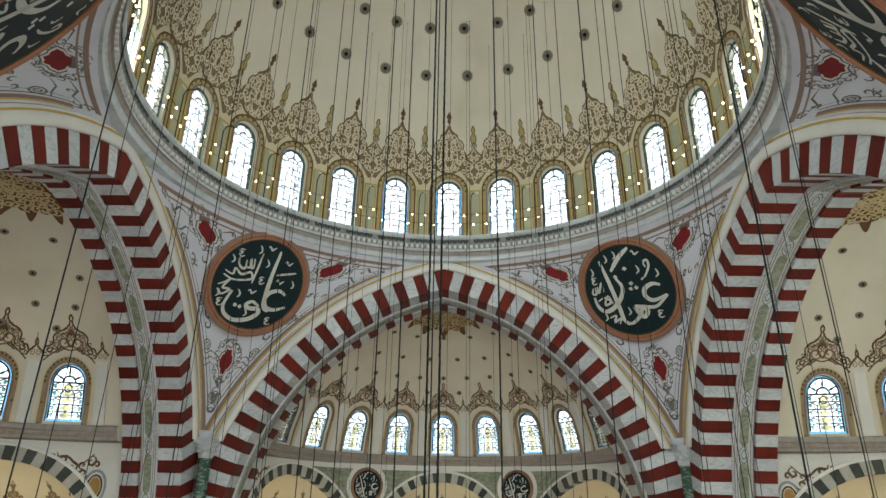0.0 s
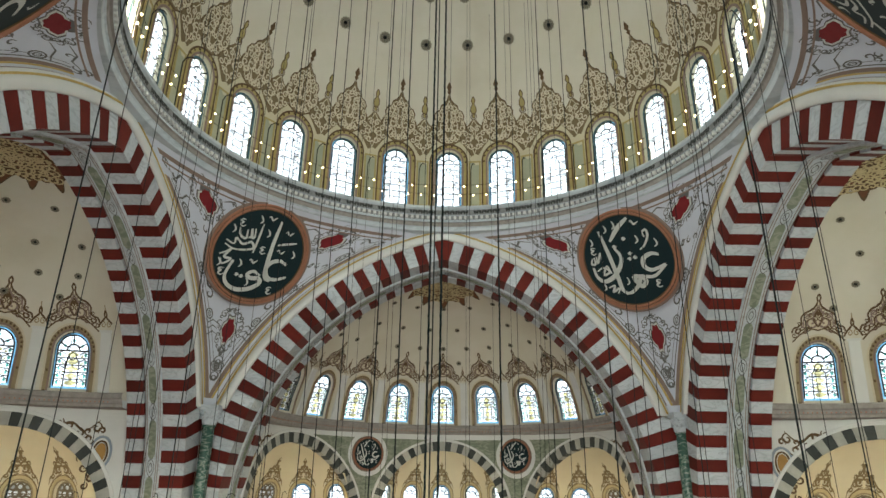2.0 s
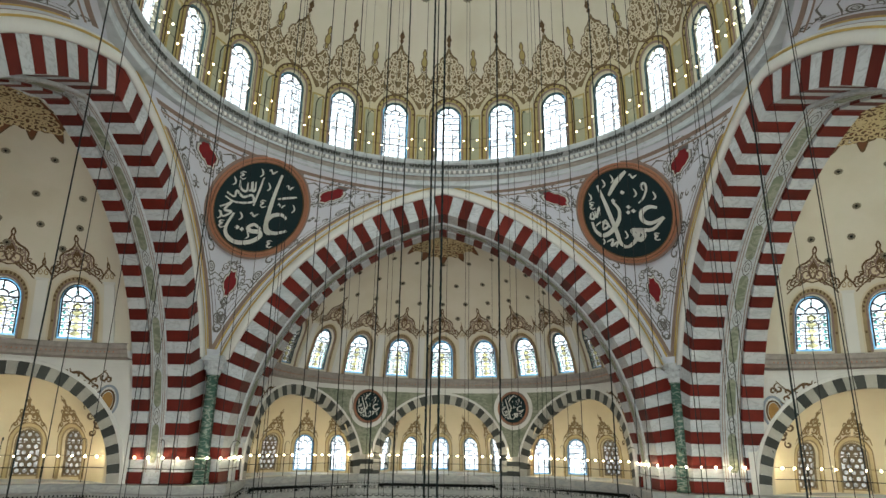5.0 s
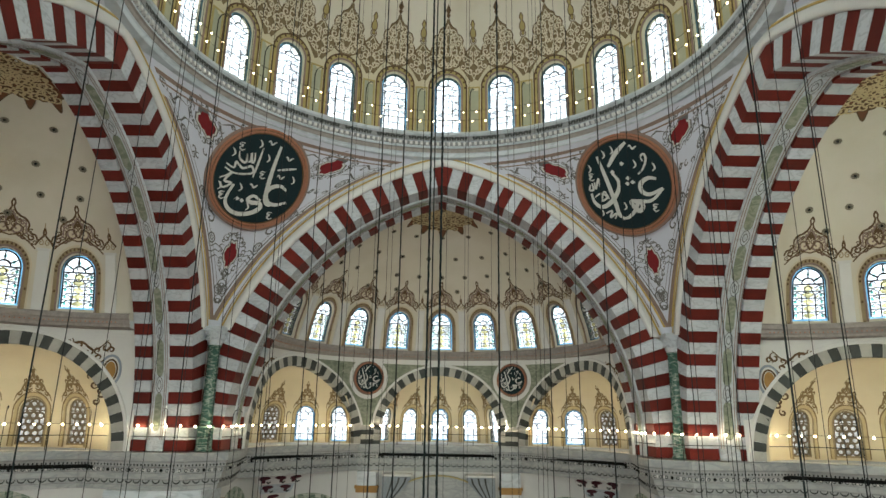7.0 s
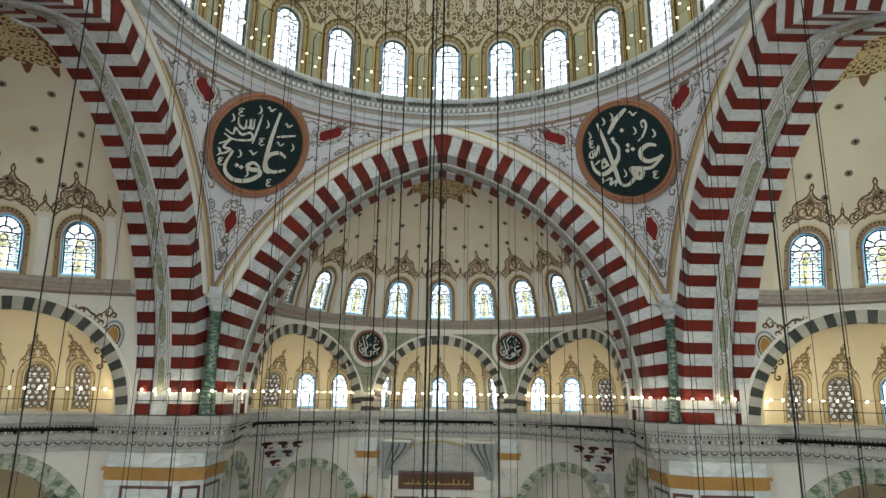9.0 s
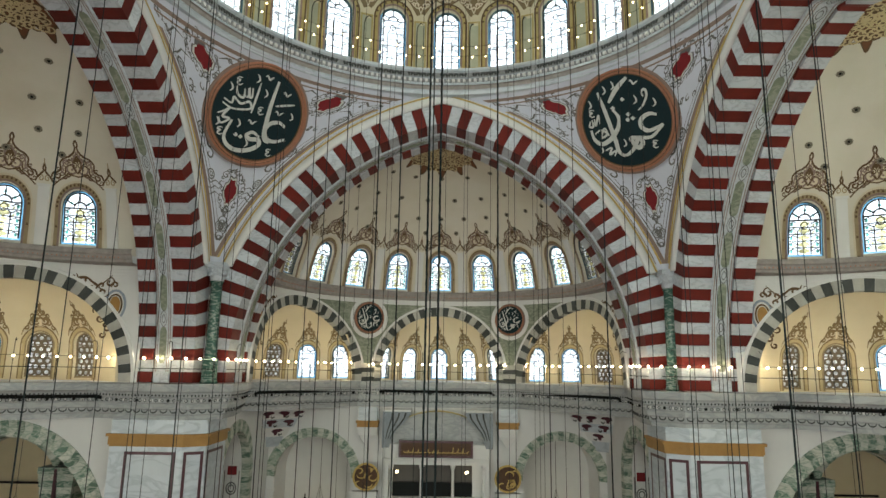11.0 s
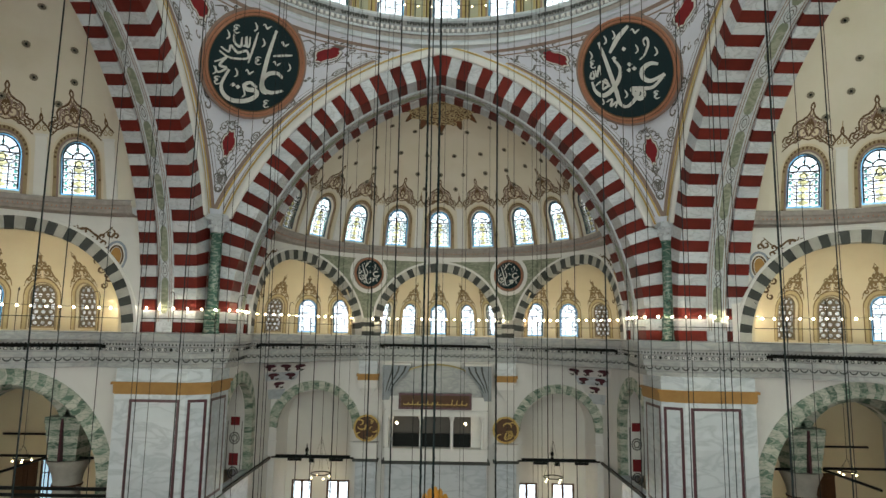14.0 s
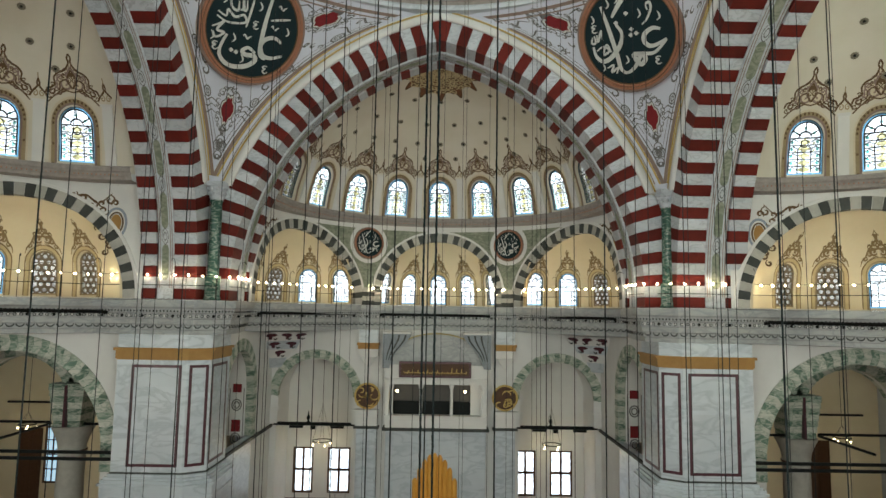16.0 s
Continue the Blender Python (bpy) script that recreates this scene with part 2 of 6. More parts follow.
class Geo:
    """Collects verts and faces for one mesh."""
    def __init__(self):
        self.v, self.f = [], []

    def add(self, verts, faces):
        k = len(self.v)
        self.v += [tuple(p) for p in verts]
        self.f += [tuple(i + k for i in q) for q in faces]
        return self

    def box(self, x0, x1, y0, y1, z0, z1, fn=None):
        vs = [(x, y, z) for x in (x0, x1) for y in (y0, y1) for z in (z0, z1)]
        fs = [(0, 1, 3, 2), (4, 6, 7, 5), (0, 4, 5, 1), (2, 3, 7, 6), (0, 2, 6, 4), (1, 5, 7, 3)]
        return self.add([fn(*p) for p in vs] if fn else vs, fs)

    def grid(self, rows, close=False):
        n, m = len(rows), len(rows[0])
        vs = [p for r in rows for p in r]
        fs = [(i * m + j, i * m + (j + 1) % m, (i + 1) * m + (j + 1) % m, (i + 1) * m + j)
              for i in range(n - 1) for j in range(m if close else m - 1)]
        return self.add(vs, fs)

    def lathe(self, profile, n=24, cx=0.0, cy=0.0, a0=0.0, a1=TAU):
        full = abs(a1 - a0 - TAU) < 1e-6
        cnt = n if full else n + 1
        rows = [[(cx + r * math.sin(a0 + (a1 - a0) * j / n), cy + r * math.cos(a0 + (a1 - a0) * j / n), z) for j in range(cnt)] for r, z in profile]
        return self.grid(rows, full)

    def tube(self, pts, r, n=6):
        pts = [Vector(p) for p in pts]
        rows = []
        for i, p in enumerate(pts):
            d = (pts[min(i + 1, len(pts) - 1)] - pts[max(i - 1, 0)]).normalized()
            a = d.cross(Vector((0, 0, 1)) if abs(d.z) < 0.9 else Vector((1, 0, 0))).normalized()
            b = d.cross(a)
            rows.append([p + r * (math.cos(TAU * k / n) * a + math.sin(TAU * k / n) * b) for k in range(n)])
        self.grid(rows, True)
        m = len(self.v)
        self.f += [tuple(m - n + k for k in range(n)), tuple(m - n * len(pts) + k for k in reversed(range(n)))]
        return self

    def ball(self, c, r, n=8):
        rows = [[(c[0] + r * math.sin(math.pi * i / (n // 2)) * math.cos(TAU * j / n), c[1] + r * math.sin(math.pi * i / (n // 2)) * math.sin(TAU * j / n),
                  c[2] + r * math.cos(math.pi * i / (n // 2))) for j in range(n)] for i in range(n // 2 + 1)]
        return self.grid(rows, True)

    def ribbon(self, pts, w, fn, lift=0.02):
        """A flat painted stroke along 2D points, of half width w(s), laid on a surface by fn(u, v, d)."""
        rows, n = [], len(pts)
        for i, (u, v) in enumerate(pts):
            a, b = pts[max(i - 1, 0)], pts[min(i + 1, n - 1)]
            du, dv = b[0] - a[0], b[1] - a[1]
            k = math.hypot(du, dv) or 1
            h = w(i / (n - 1)) if callable(w) else w
            rows.append([fn(u - dv / k * h, v + du / k * h, lift), fn(u + dv / k * h, v - du / k * h, lift)])
        return self.grid(rows)

    def blob(self, pts, fn, lift=0.015):
        """A filled outline, fanned from its middle."""
        n = len(pts)
        c = (sum(p[0] for p in pts) / n, sum(p[1] for p in pts) / n)
        return self.add([fn(*c, lift)] + [fn(*p, lift) for p in pts], [(0, 1 + i, 1 + (i + 1) % n) for i in range(n)])

    def make(self, name, mat, parent=None, label="", smooth=False):
        return mesh(name, self.v, self.f, mat, parent, label, smooth)


def arch_outline(hw, z0, z1, n=14):
    """A round-headed opening's outline, from the lower left round over the head to the lower right."""
    zs = z1 - hw
    pts = [(-hw, z0), (-hw, z0 + (zs - z0) * 0.5)]
    pts += [(-hw * math.cos(math.pi * i / n), zs + hw * math.sin(math.pi * i / n)) for i in range(n + 1)]
    return pts + [(hw, z0 + (zs - z0) * 0.5), (hw, z0)]


def holed(g, w0, w1, z0, z1, hole, thick, fn, rings=(0.0, 0.35, 1.0)):
    """A wall panel from u=w0 to w1, v=z0 to z1, with a hole, thick deep; fn(u, v, d) lays it in space (d outwards)."""
    cx, cz = 0.0, (max(p[1] for p in hole) + min(p[1] for p in hole)) / 2
    pts = list(hole)
    k = 6 if len(rings) < 4 else 24
    pts += [(hole[-1][0] + (hole[0][0] - hole[-1][0]) * i / k, hole[-1][1]) for i in range(1, k)]

    def edge(p):
        du, dv = p[0] - cx, p[1] - cz
        s = min([((w1 if du > 0 else w0) - cx) / du if abs(du) > 1e-9 else 1e9, ((z1 if dv > 0 else z0) - cz) / dv if abs(dv) > 1e-9 else 1e9])
        return (cx + du * s, cz + dv * s)
    outer = [edge(p) for p in pts]
    for c in ((w0, z0), (w0, z1), (w1, z1), (w1, z0)):
        i = min(range(len(outer)), key=lambda q: (outer[q][0] - c[0]) ** 2 + (outer[q][1] - c[1]) ** 2)
        outer[i] = c
    n = len(pts)
    rows = []
    for s in rings:
        rows.append([fn(p[0] + (q[0] - p[0]) * s, p[1] + (q[1] - p[1]) * s, 0.0) for p, q in zip(pts, outer)])
    g.grid([[fn(*p, thick) for p in pts]] + rows, True)
    g.grid([[fn(*p, thick) for p in pts], [fn(*q, thick) for q in outer]], True)
    return g


def on_ring(cx, cy, radius, az0=0.0):
    """fn(u, v, d): u along the arc, v up, d outwards (negative: into the room is d<0)."""
    def fn(u, v, d):
        r = (radius(v) if callable(radius) else radius) + d
        r0 = radius(v) if callable(radius) else radius
        base = radius if not callable(radius) else radius.base
        a = az0 + u / base
        return (cx + r * math.sin(a), cy + r * math.cos(a), v)
    return fn


class Profile:
    def __init__(self, base, z0, height, power=2.2):
        self.base, self.z0, self.height, self.power = base, z0, height, power

    def __call__(self, z):
        q = min(max((z - self.z0) / self.height, 0), 1)
        return self.base * max(1 - q ** self.power, 0) ** 0.5


def rot(deg):
    return Matrix.Rotation(radians(deg), 4, "Z")
# ---------------- setting ----------------
BAYS = (("front", 0), ("left", 90), ("right", -90))
HALF_DOME = {"front": rot(0), "left": Matrix.Translation((0.25, 0, 0)) @ rot(90), "right": rot(-90)}
floor = Geo().box(-40, 40, -40, 40, -0.3, 0).make("floor", CARPET)
tagged(floor, "red patterned wool carpet laid wall to wall", "floor", kind="structure")
# unseen closed box added round the hall to keep out sky and sun
g = Geo()
for a in range(4):
    g.box(-40, 40, 38.5, 39.5, -0.3, 34, lambda x, y, z, a=a: tuple(rot(90 * a) @ Vector((x, y, z))))
tagged(g.make("wall_outer", WHITE), "plain plastered outer wall closing the hall", "wall", kind="structure")
g = Geo().box(-40, 40, -40, 40, 54, 54.6)
for a in range(4):
    g.box(-40, 40, 38.5, 39.5, 34, 54, lambda x, y, z, a=a: tuple(rot(90 * a) @ Vector((x, y, z))))
tagged(g.make("roof_outer", WHITE), "plain outer roof above the domes", "roof", kind="structure")

# the main dome on its drum of 24 windows
DOME = Profile(13.3, 39.0, 13.3, 2.0)
g = Geo()
for i in range(24):
    w = 13.3 * radians(7.5)
    holed(g, -w, w, 36.5, 41.4, arch_outline(0.86, 36.72, 40.72), 0.5, on_ring(0, 0, DOME, radians(15 * i + 1)))
drum = tagged(g.make("drum_wall", DRUM), "painted drum wall pierced by round-headed windows", "wall", kind="structure")
prof = [(DOME(41.38 + (52.3 - 41.38) * (1 - (1 - k / 26) ** 2)), 41.38 + (52.3 - 41.38) * (1 - (1 - k / 26) ** 2)) for k in range(27)]
dome = tagged(Geo().lathe(prof, 96).make("dome", PLASTER, smooth=True), "pale cream plastered dome interior", "dome", kind="structure")
prof = [(13.5, 36.6), (12.98, 36.6), (12.9, 36.52), (12.9, 36.38), (13.02, 36.3), (13.06, 36.0), (13.16, 35.95), (13.2, 35.72), (13.14, 35.66),
        (13.14, 35.55), (13.24, 35.5), (13.28, 35.28), (13.34, 35.2), (13.4, 35.02), (14.05, 34.95)]
cornice = tagged(Geo().lathe(prof, 128).make("dome_cornice", MARBLE, smooth=False), "white moulded ring cornice below the drum windows", "cornice", kind="structure")

# great arches: two-centred, centres 3.7 m past the middle, springing at 17.5 m
ACX, ACZ, ARI, ARO = 3.72, 17.5, 16.22, 17.52
AEND = math.acos(ACX / ARI)


def arch_pt(r, q, side):
    """Point (x, z) on the half arch of radius r at the angle q from the springing; at the crown it is cut at the middle."""
    x, z = r * math.cos(q) - ACX, ACZ + r * math.sin(q)
    if x < 0:
        x, z = 0.0, ACZ + math.sqrt(r * r - ACX * ACX)
    return side * x, z


def voussoir_mesh(q0, q1, side, name, y0=13.9, y1=17.84, mat=None):
    q1 = AEND + 0.12 if q1 > AEND - 0.01 else q1
    a0, a1 = q0 + 0.0006, q1 - 0.0006
    vs = []
    for y in (y0, y1):
        for r, q in ((ARI, a0), (ARI, a1), (ARO, a1), (ARO, a0)):
            if r == ARO and r > 17:
                # the lowest stones run out to the corner column
                out = 17.6 / math.cos(q) if q < 1.2 else r
                r = max(r, min(out, 6.25 / max(math.sin(q), 0.01)))
            x, z = arch_pt(r, q, side)
            vs.append((x, y, z))
    fs = [(0, 1, 2, 3), (7, 6, 5, 4), (0, 4, 5, 1), (1, 5, 6, 2), (2, 6, 7, 3), (3, 7, 4, 0)]
    me = bpy.data.meshes.new(name)
    me.from_pydata(vs, [], fs)
    me.materials.append(mat)
    return me


def half_curve(r, n=40, q0=0.0):
    """Whole arch line of radius r from the left springing over the crown to the right."""
    qe = math.acos(ACX / r)
    left = [arch_pt(r, q0 + (qe - q0) * i / n, -1) for i in range(n + 1)]
    return left + [(-x, z) for x, z in reversed(left[:-1])]


def sweep(g, prof, n=40, z_foot=16.9, z_start=None):
    """Sweeps a closed profile of (radius, y) along the arch, with straight feet down to z_foot, or from z_start upwards."""
    if z_start:
        lines = [half_curve(r, n, math.asin((z_start - ACZ) / r)) for r, y in prof]
        return g.grid([[(lines[j][i][0], prof[j][1], lines[j][i][1]) for j in range(len(prof))] for i in range(len(lines[0]))], True)
    lines = [half_curve(r, n) for r, y in prof]
    rows = []
    k = len(lines[0])
    rows.append([(lines[j][0][0], prof[j][1], z_foot) for j in range(len(prof))])
    for i in range(k):
        rows.append([(lines[j][i][0], prof[j][1], lines[j][i][1]) for j in range(len(prof))])
    rows.append([(lines[j][-1][0], prof[j][1], z_foot) for j in range(len(prof))])
    return g.grid(rows, True)


# 33 stones and half a red keystone on each side
NB = 33.5
VOUS, STUBS = [], []
for side in (-1, 1):
    for i in range(34):
        q0, q1 = AEND * i / NB, AEND * min(i + 1, NB) / NB
        VOUS.append(voussoir_mesh(q0, q1, side, "voussoir", mat=RED if i % 2 else PALE))
        keep, ARI, ARO = (ARI, ARO), ARI - 0.22, ARI - 0.01
        STUBS.append(voussoir_mesh(q0, q1, side, "inner_voussoir", 16.7, 17.85, RED if i % 2 else PALE))
        ARI, ARO = keep
    for store, x0, x1, y0, y1, nm in ((VOUS, 12.5, 13.88, 13.9, 17.84, "voussoir"), (STUBS, 12.28, 12.49, 16.7, 17.85, "inner_voussoir")):
        x0, x1 = sorted((side * x0, side * x1))
        ob = Geo().box(x0, x1, y0, y1, 16.9, 17.49).make(nm, RED)
        store.append(ob.data)
        bpy.data.objects.remove(ob)
ARCHIVOLT = sweep(Geo(), [(17.52, 13.97), (17.52, 13.79), (17.6, 13.71), (17.98, 13.71), (18.0, 13.77), (18.2, 13.77), (18.26, 13.97)], z_start=23.8)
GILT = sweep(Geo(), [(18.02, 13.768), (18.02, 13.7), (18.1, 13.7), (18.1, 13.768)], z_start=23.9)
RIB = sweep(Geo(), [(16.24, 15.52), (16.12, 15.55), (16.08, 15.67), (16.08, 16.53), (16.12, 16.65), (16.24, 16.68)])
RIBLINE = Geo()
for yy in (15.61, 15.74, 16.46, 16.59):
    for hc in (half_curve(16.065, 40),):
        RIBLINE.grid([[(x, yy - 0.022, z), (x, yy + 0.022, z)] for x, z in hc])
RIBPANEL = Geo()
for side in (-1, 1):
    for i in range(7):
        q0, q1 = AEND * (i + 0.16) / 7.2, AEND * (i + 0.84) / 7.2
        rows = [[(arch_pt(r, q0 + (q1 - q0) * j / 10, side)[0], y, arch_pt(r, q0 + (q1 - q0) * j / 10, side)[1]) for r, y in
                 ((16.09, 16.1 - w), (16.06, 16.1 - w), (16.06, 16.1 + w), (16.09, 16.1 + w))] for j in range(11) for w in [0.24 if 0 < j < 10 else 0.12]]
        RIBPANEL.grid(rows)
RIBRING = Geo()
for side in (-1, 1):
    for i in range(1, 8):
        qc = AEND * i / 7.2 if i < 8 else 0
        for rad, wd in ((1.0, 0.05), (0.55, 0.04)):
            rows = []
            for j in range(17):
                p = TAU * j / 16
                row = []
                for s in (1.0, 1.0 - 0.22 / rad * 0.6):
                    q = qc + 0.5 * rad * s * math.cos(p) / ARI
                    x, z = arch_pt(16.05, q, side)
                    row.append((x, 16.1 + 0.25 * rad * s * math.sin(p) * abs(math.sin(p)) ** 0.4, z))
                rows.append(row)
            RIBRING.grid(rows)
for bay, deg in BAYS:
    deep = 0.8 if bay == "left" else 1.0
    place = rot(deg) @ Matrix.Translation((0, 13.9 * (1 - deep), 0)) @ Matrix.Diagonal((1, deep, 1, 1))
    arch = thing("great_arch_" + bay, "striped red and white stone arch carrying the dome", "arch", place, kind="structure")
    for me in VOUS:
        ob = new("voussoir", me)
        ob.parent = arch
    for me in STUBS:
        ob = new("inner_voussoir", me)
        ob.parent = arch
    ARCHIVOLT.make("archivolt", WHITE, arch, "white moulded archivolt", True)
    GILT.make("gilt_line", GOLD, arch, "thin gilt line")
    RIB.make("soffit_rib", PALE, arch, "pale painted soffit rib")
    RIBPANEL.make("rib_panel", GREYGREEN, arch, "grey green painted panels")
    RIBRING.make("rib_oval", GREYPAINT, arch, "dark painted almond shapes")
    RIBLINE.make("rib_line", MAUVE, arch, "thin painted lines")
    g = Geo()
    lo, hi = half_curve(16.9, 30), None
    g.grid([[(x, 17.9, z) for x, z in lo], [(x * 1.25, 17.9, max(z + 3.0, 17.0)) for x, z in lo], [(x * 1.4, 17.9, 38) for x, z in lo]])
    ob = g.make("wall_above_arch_" + bay, PLASTER)
    ob.matrix_basis = place
    tagged(ob, "plaster wall over the back of the great arch", "wall", kind="structure")

# pendentives: level sections from arch to arch
PEND = []


def pend_radius(z):
    xa = max(math.sqrt(max(18.2 ** 2 - (z - ACZ) ** 2, 0)) - ACX, 0.0)
    return math.hypot(xa, 13.93), math.atan2(xa, 13.93)


def pend_pt(s, z, lift=0.0):
    """s from -1 to 1 across the pendentive, about its own diagonal, which is taken as azimuth 45 degrees."""
    r, a0 = pend_radius(z)
    bulge = 0.28 * (1 - s * s) * max(min((34.7 - z) / 4, 1), 0)
    a = math.pi / 4 + s * (math.pi / 4 - a0)
    r = r + bulge - lift - 0.5 * max(z - 34.0, 0) ** 2 * max(1 - s * s, 0) ** 0.5
    return (r * math.sin(a), r * math.cos(a), z)


ZP = [22.9 + (34.96 - 22.9) * i / 30 for i in range(31)]
g = Geo()
g.grid([[pend_pt(-1 + 2 * j / 24, z) for j in range(25)] for z in ZP + [35.15]])
for name, deg in (("north_west", 90), ("north_east", 0), ("south_west", 180), ("south_east", -90)):
    ob = g.make("pendentive_" + name, LILAC, smooth=True)
    ob.matrix_basis = rot(deg)
    tagged(ob, "white plastered pendentive painted with red and grey scrollwork", "pendentive", kind="structure")

# half domes with three exedrae each
SEMI = Profile(11.29, 23.5, 10.0, 1.8)
SC, STEP = 18.0, 19.1
EXED = Profile(5.25, 17.2, 5.6, 2.4)
SY = 17.0


hw = SEMI.base * radians(STEP / 2)
ob = holed(Geo(), -hw, hw, 23.9, 28.0, arch_outline(0.95, 24.45, 27.4), 0.5, on_ring(0, SC, SEMI, 0)).make("window_wall", PLASTER, smooth=True)
SECTOR = ob.data
bpy.data.objects.remove(ob)


def exedra_fn(az, waz=0.0):
    """Lays (u, v, d) on the exedra whose axis stands at the azimuth az of the half dome."""
    c, s = math.cos(az), math.sin(az)
    inner = on_ring(0, 10.85, EXED, waz)

    def fn(u, v, d):
        x, y, z = inner(u, v, d)
        return (x * c + y * s, SY - x * s + y * c, z)
    return fn


def window_set(fn, hw, z0, z1, name, label, lattice, stucco=False, amber=True):
    """A stained glass window laid by fn: clear field, blue border, yellow pieces, dark cames."""
    win = thing(name, label, "window", kind="structure")
    b = hw * 0.145
    inner = arch_outline(hw - b, z0 + b, z1 - b, 12)
    outer = arch_outline(hw, z0, z1, 12)
    n = len(inner)
    g = Geo().grid([[fn(*p, 0.22) for p in inner], [fn(0.0, p[1], 0.22) for p in inner]])
    g.make("pane", CLEAR, win, "clear leaded glass")
    g = Geo().grid([[fn(*p, 0.22) for p in outer], [fn(*p, 0.22) for p in inner]])
    g.add([fn(-hw, z0, 0.22), fn(hw, z0, 0.22), fn(hw - b, z0 + b, 0.22), fn(b - hw, z0 + b, 0.22)], [(0, 1, 2, 3)])
    g.make("border_pane" if not stucco else "tracery_border", TAUPE if stucco else BLUE, win, "stucco border" if stucco else "blue glass border")
    g = Geo()
    cw = hw * 0.047
    zs = z1 - hw
    def line(pts, w=cw):
        g.ribbon(pts, w, fn, 0.19)
    line(inner)
    line([(p[0], p[1]) for p in outer], cw * 0.8)
    line([(b - hw, zs), (hw - b, zs)])
    hh = zs - z0
    if stucco:
        # honeycomb of roundels in stucco tracery
        r, k = hw * 0.27, 0
        while z0 + b + r * (1 + 1.72 * k) < z1 - b - r * 0.4:
            z = z0 + b + r * (1 + 1.72 * k)
            for x in ((-2, 0, 2) if k % 2 == 0 else (-1, 1)):
                lim = hw - b if z < zs else max((hw - b) ** 2 - (z - zs) ** 2, 0) ** 0.5
                if abs(x) * r < lim - r * 0.3:
                    line([(x * r + r * 0.86 * math.cos(TAU * i / 12), z + r * 0.86 * math.sin(TAU * i / 12)) for i in range(13)], cw * 1.6)
            k += 1
        g.make("came", TRACERY, win, "brown stucco tracery of roundels")
        return win
    for k in range(3):
        rr = (hw - b) * 0.30
        a = math.radians(30 + 60 * k)
        line([(math.cos(a) * (hw - b) * s, zs + math.sin(a) * (hw - b) * s) for s in (0.35, 1.0)])
        ca = math.radians(60 * k + 30)
    line([(0.36 * hw * math.cos(t), zs + 0.36 * hw * math.sin(t)) for t in [math.pi * i / 10 for i in range(11)]])
    for cz, rr in ((z0 + hh * 0.86, hw * 0.2),):
        line([(rr * math.cos(TAU * i / 10), cz + rr * math.sin(TAU * i / 10)) for i in range(11)], cw * 0.8)
    rows = lattice
    for k in range(1, rows):
        z = z0 + b + (hh - b) * k / rows
        line([(b - hw, z), (hw - b, z)], cw * 0.7)
    for x in (-0.36 * hw, 0.36 * hw):
        line([(x, z0 + b), (x, z0 + hh * 0.72), (x * 0.6, z0 + hh * 0.8)], cw * 0.8)
    for k in range(rows):
        z = z0 + b + (hh - b) * (k + 0.5) / rows
        for sx in (-1, 1):
            line([(sx * 0.36 * hw, z), (sx * 0.62 * hw, z + 0.16 * hh / rows * 2), (sx * 0.86 * hw, z)], cw * 0.7)
    g.make("came", LEAD, win, "dark lead cames")
    if amber:
        g = Geo()
        for k in range(rows):
            z = z0 + b + (hh - b) * (k + 0.5) / rows
            h = (hh - b) / rows * 0.46
            g.blob([(0.0, z - h), (0.3 * hw, z - h * 0.3), (0.3 * hw, z + h * 0.3), (0.0, z + h), (-0.3 * hw, z + h * 0.3), (-0.3 * hw, z - h * 0.3)], fn, 0.205)
            for sx in (-1, 1):
                g.blob([(sx * 0.4 * hw, z - h), (sx * 0.6 * hw, z - h * 0.6), (sx * 0.5 * hw, z)], fn, 0.205)
        g.make("amber_pane", AMBER, win, "yellow glass pieces")
        g = Geo()
        for k in range(rows):
            z = z0 + b + (hh - b) * k / rows
            for sx in (-1, 1):
                g.blob([(sx * 0.66 * hw, z + 0.06), (sx * 0.8 * hw, z + 0.12), (sx * 0.72 * hw, z + 0.3), (sx * 0.6 * hw, z + 0.2)], fn, 0.206)
        for k in range(3):
            a = math.radians(30 + 60 * k)
            u, v = math.cos(a) * 0.55 * hw, zs + math.sin(a) * 0.55 * hw
            g.blob([(u + 0.09 * math.cos(t), v + 0.09 * math.sin(t)) for t in [TAU * i / 8 for i in range(8)]], fn, 0.206)
        g.make("tinted_pane", TINTED, win, "green and red glass pieces")
    return win


def backing(g, fn, hw, z0, z1):
    g.add([fn(-hw, z0, 0.75), fn(hw, z0, 0.75), fn(hw, z1, 0.75), fn(-hw, z1, 0.75)], [(0, 1, 2, 3)])


back = Geo()
first = window_set(on_ring(0, 0, DOME, radians(1)), 0.86, 36.72, 40.72, "window_drum", "round-headed stained glass drum window with blue border", 7, amber=False)
first["group"] = "drum windows"
for i in range(24):
    backing(back, on_ring(0, 0, DOME, radians(15 * i + 1)), 1.1, 36.4, 40.95)
    if i:
        copy_thing(first, rot(-15 * i))
semi_first, exed_first = {}, {}
dull = Geo()
THREE = (-59.5, 0, 59.5)
ARCW = {0: (28.5, 4.9, 22.35), 59.5: (31.0, 5.6, 22.5), -59.5: (31.0, 5.6, 22.5)}
WAZ = {0: (-60, -30, 0, 30, 60), -59.5: (-45, -15, 15, 45, 75), 59.5: (-75, -45, -15, 15, 45)}
# windows picked for the full sky glow; the others get the dim panel
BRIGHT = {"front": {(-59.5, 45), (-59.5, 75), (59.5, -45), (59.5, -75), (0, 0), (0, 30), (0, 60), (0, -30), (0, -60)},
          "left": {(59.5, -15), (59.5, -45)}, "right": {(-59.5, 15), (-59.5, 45)}}
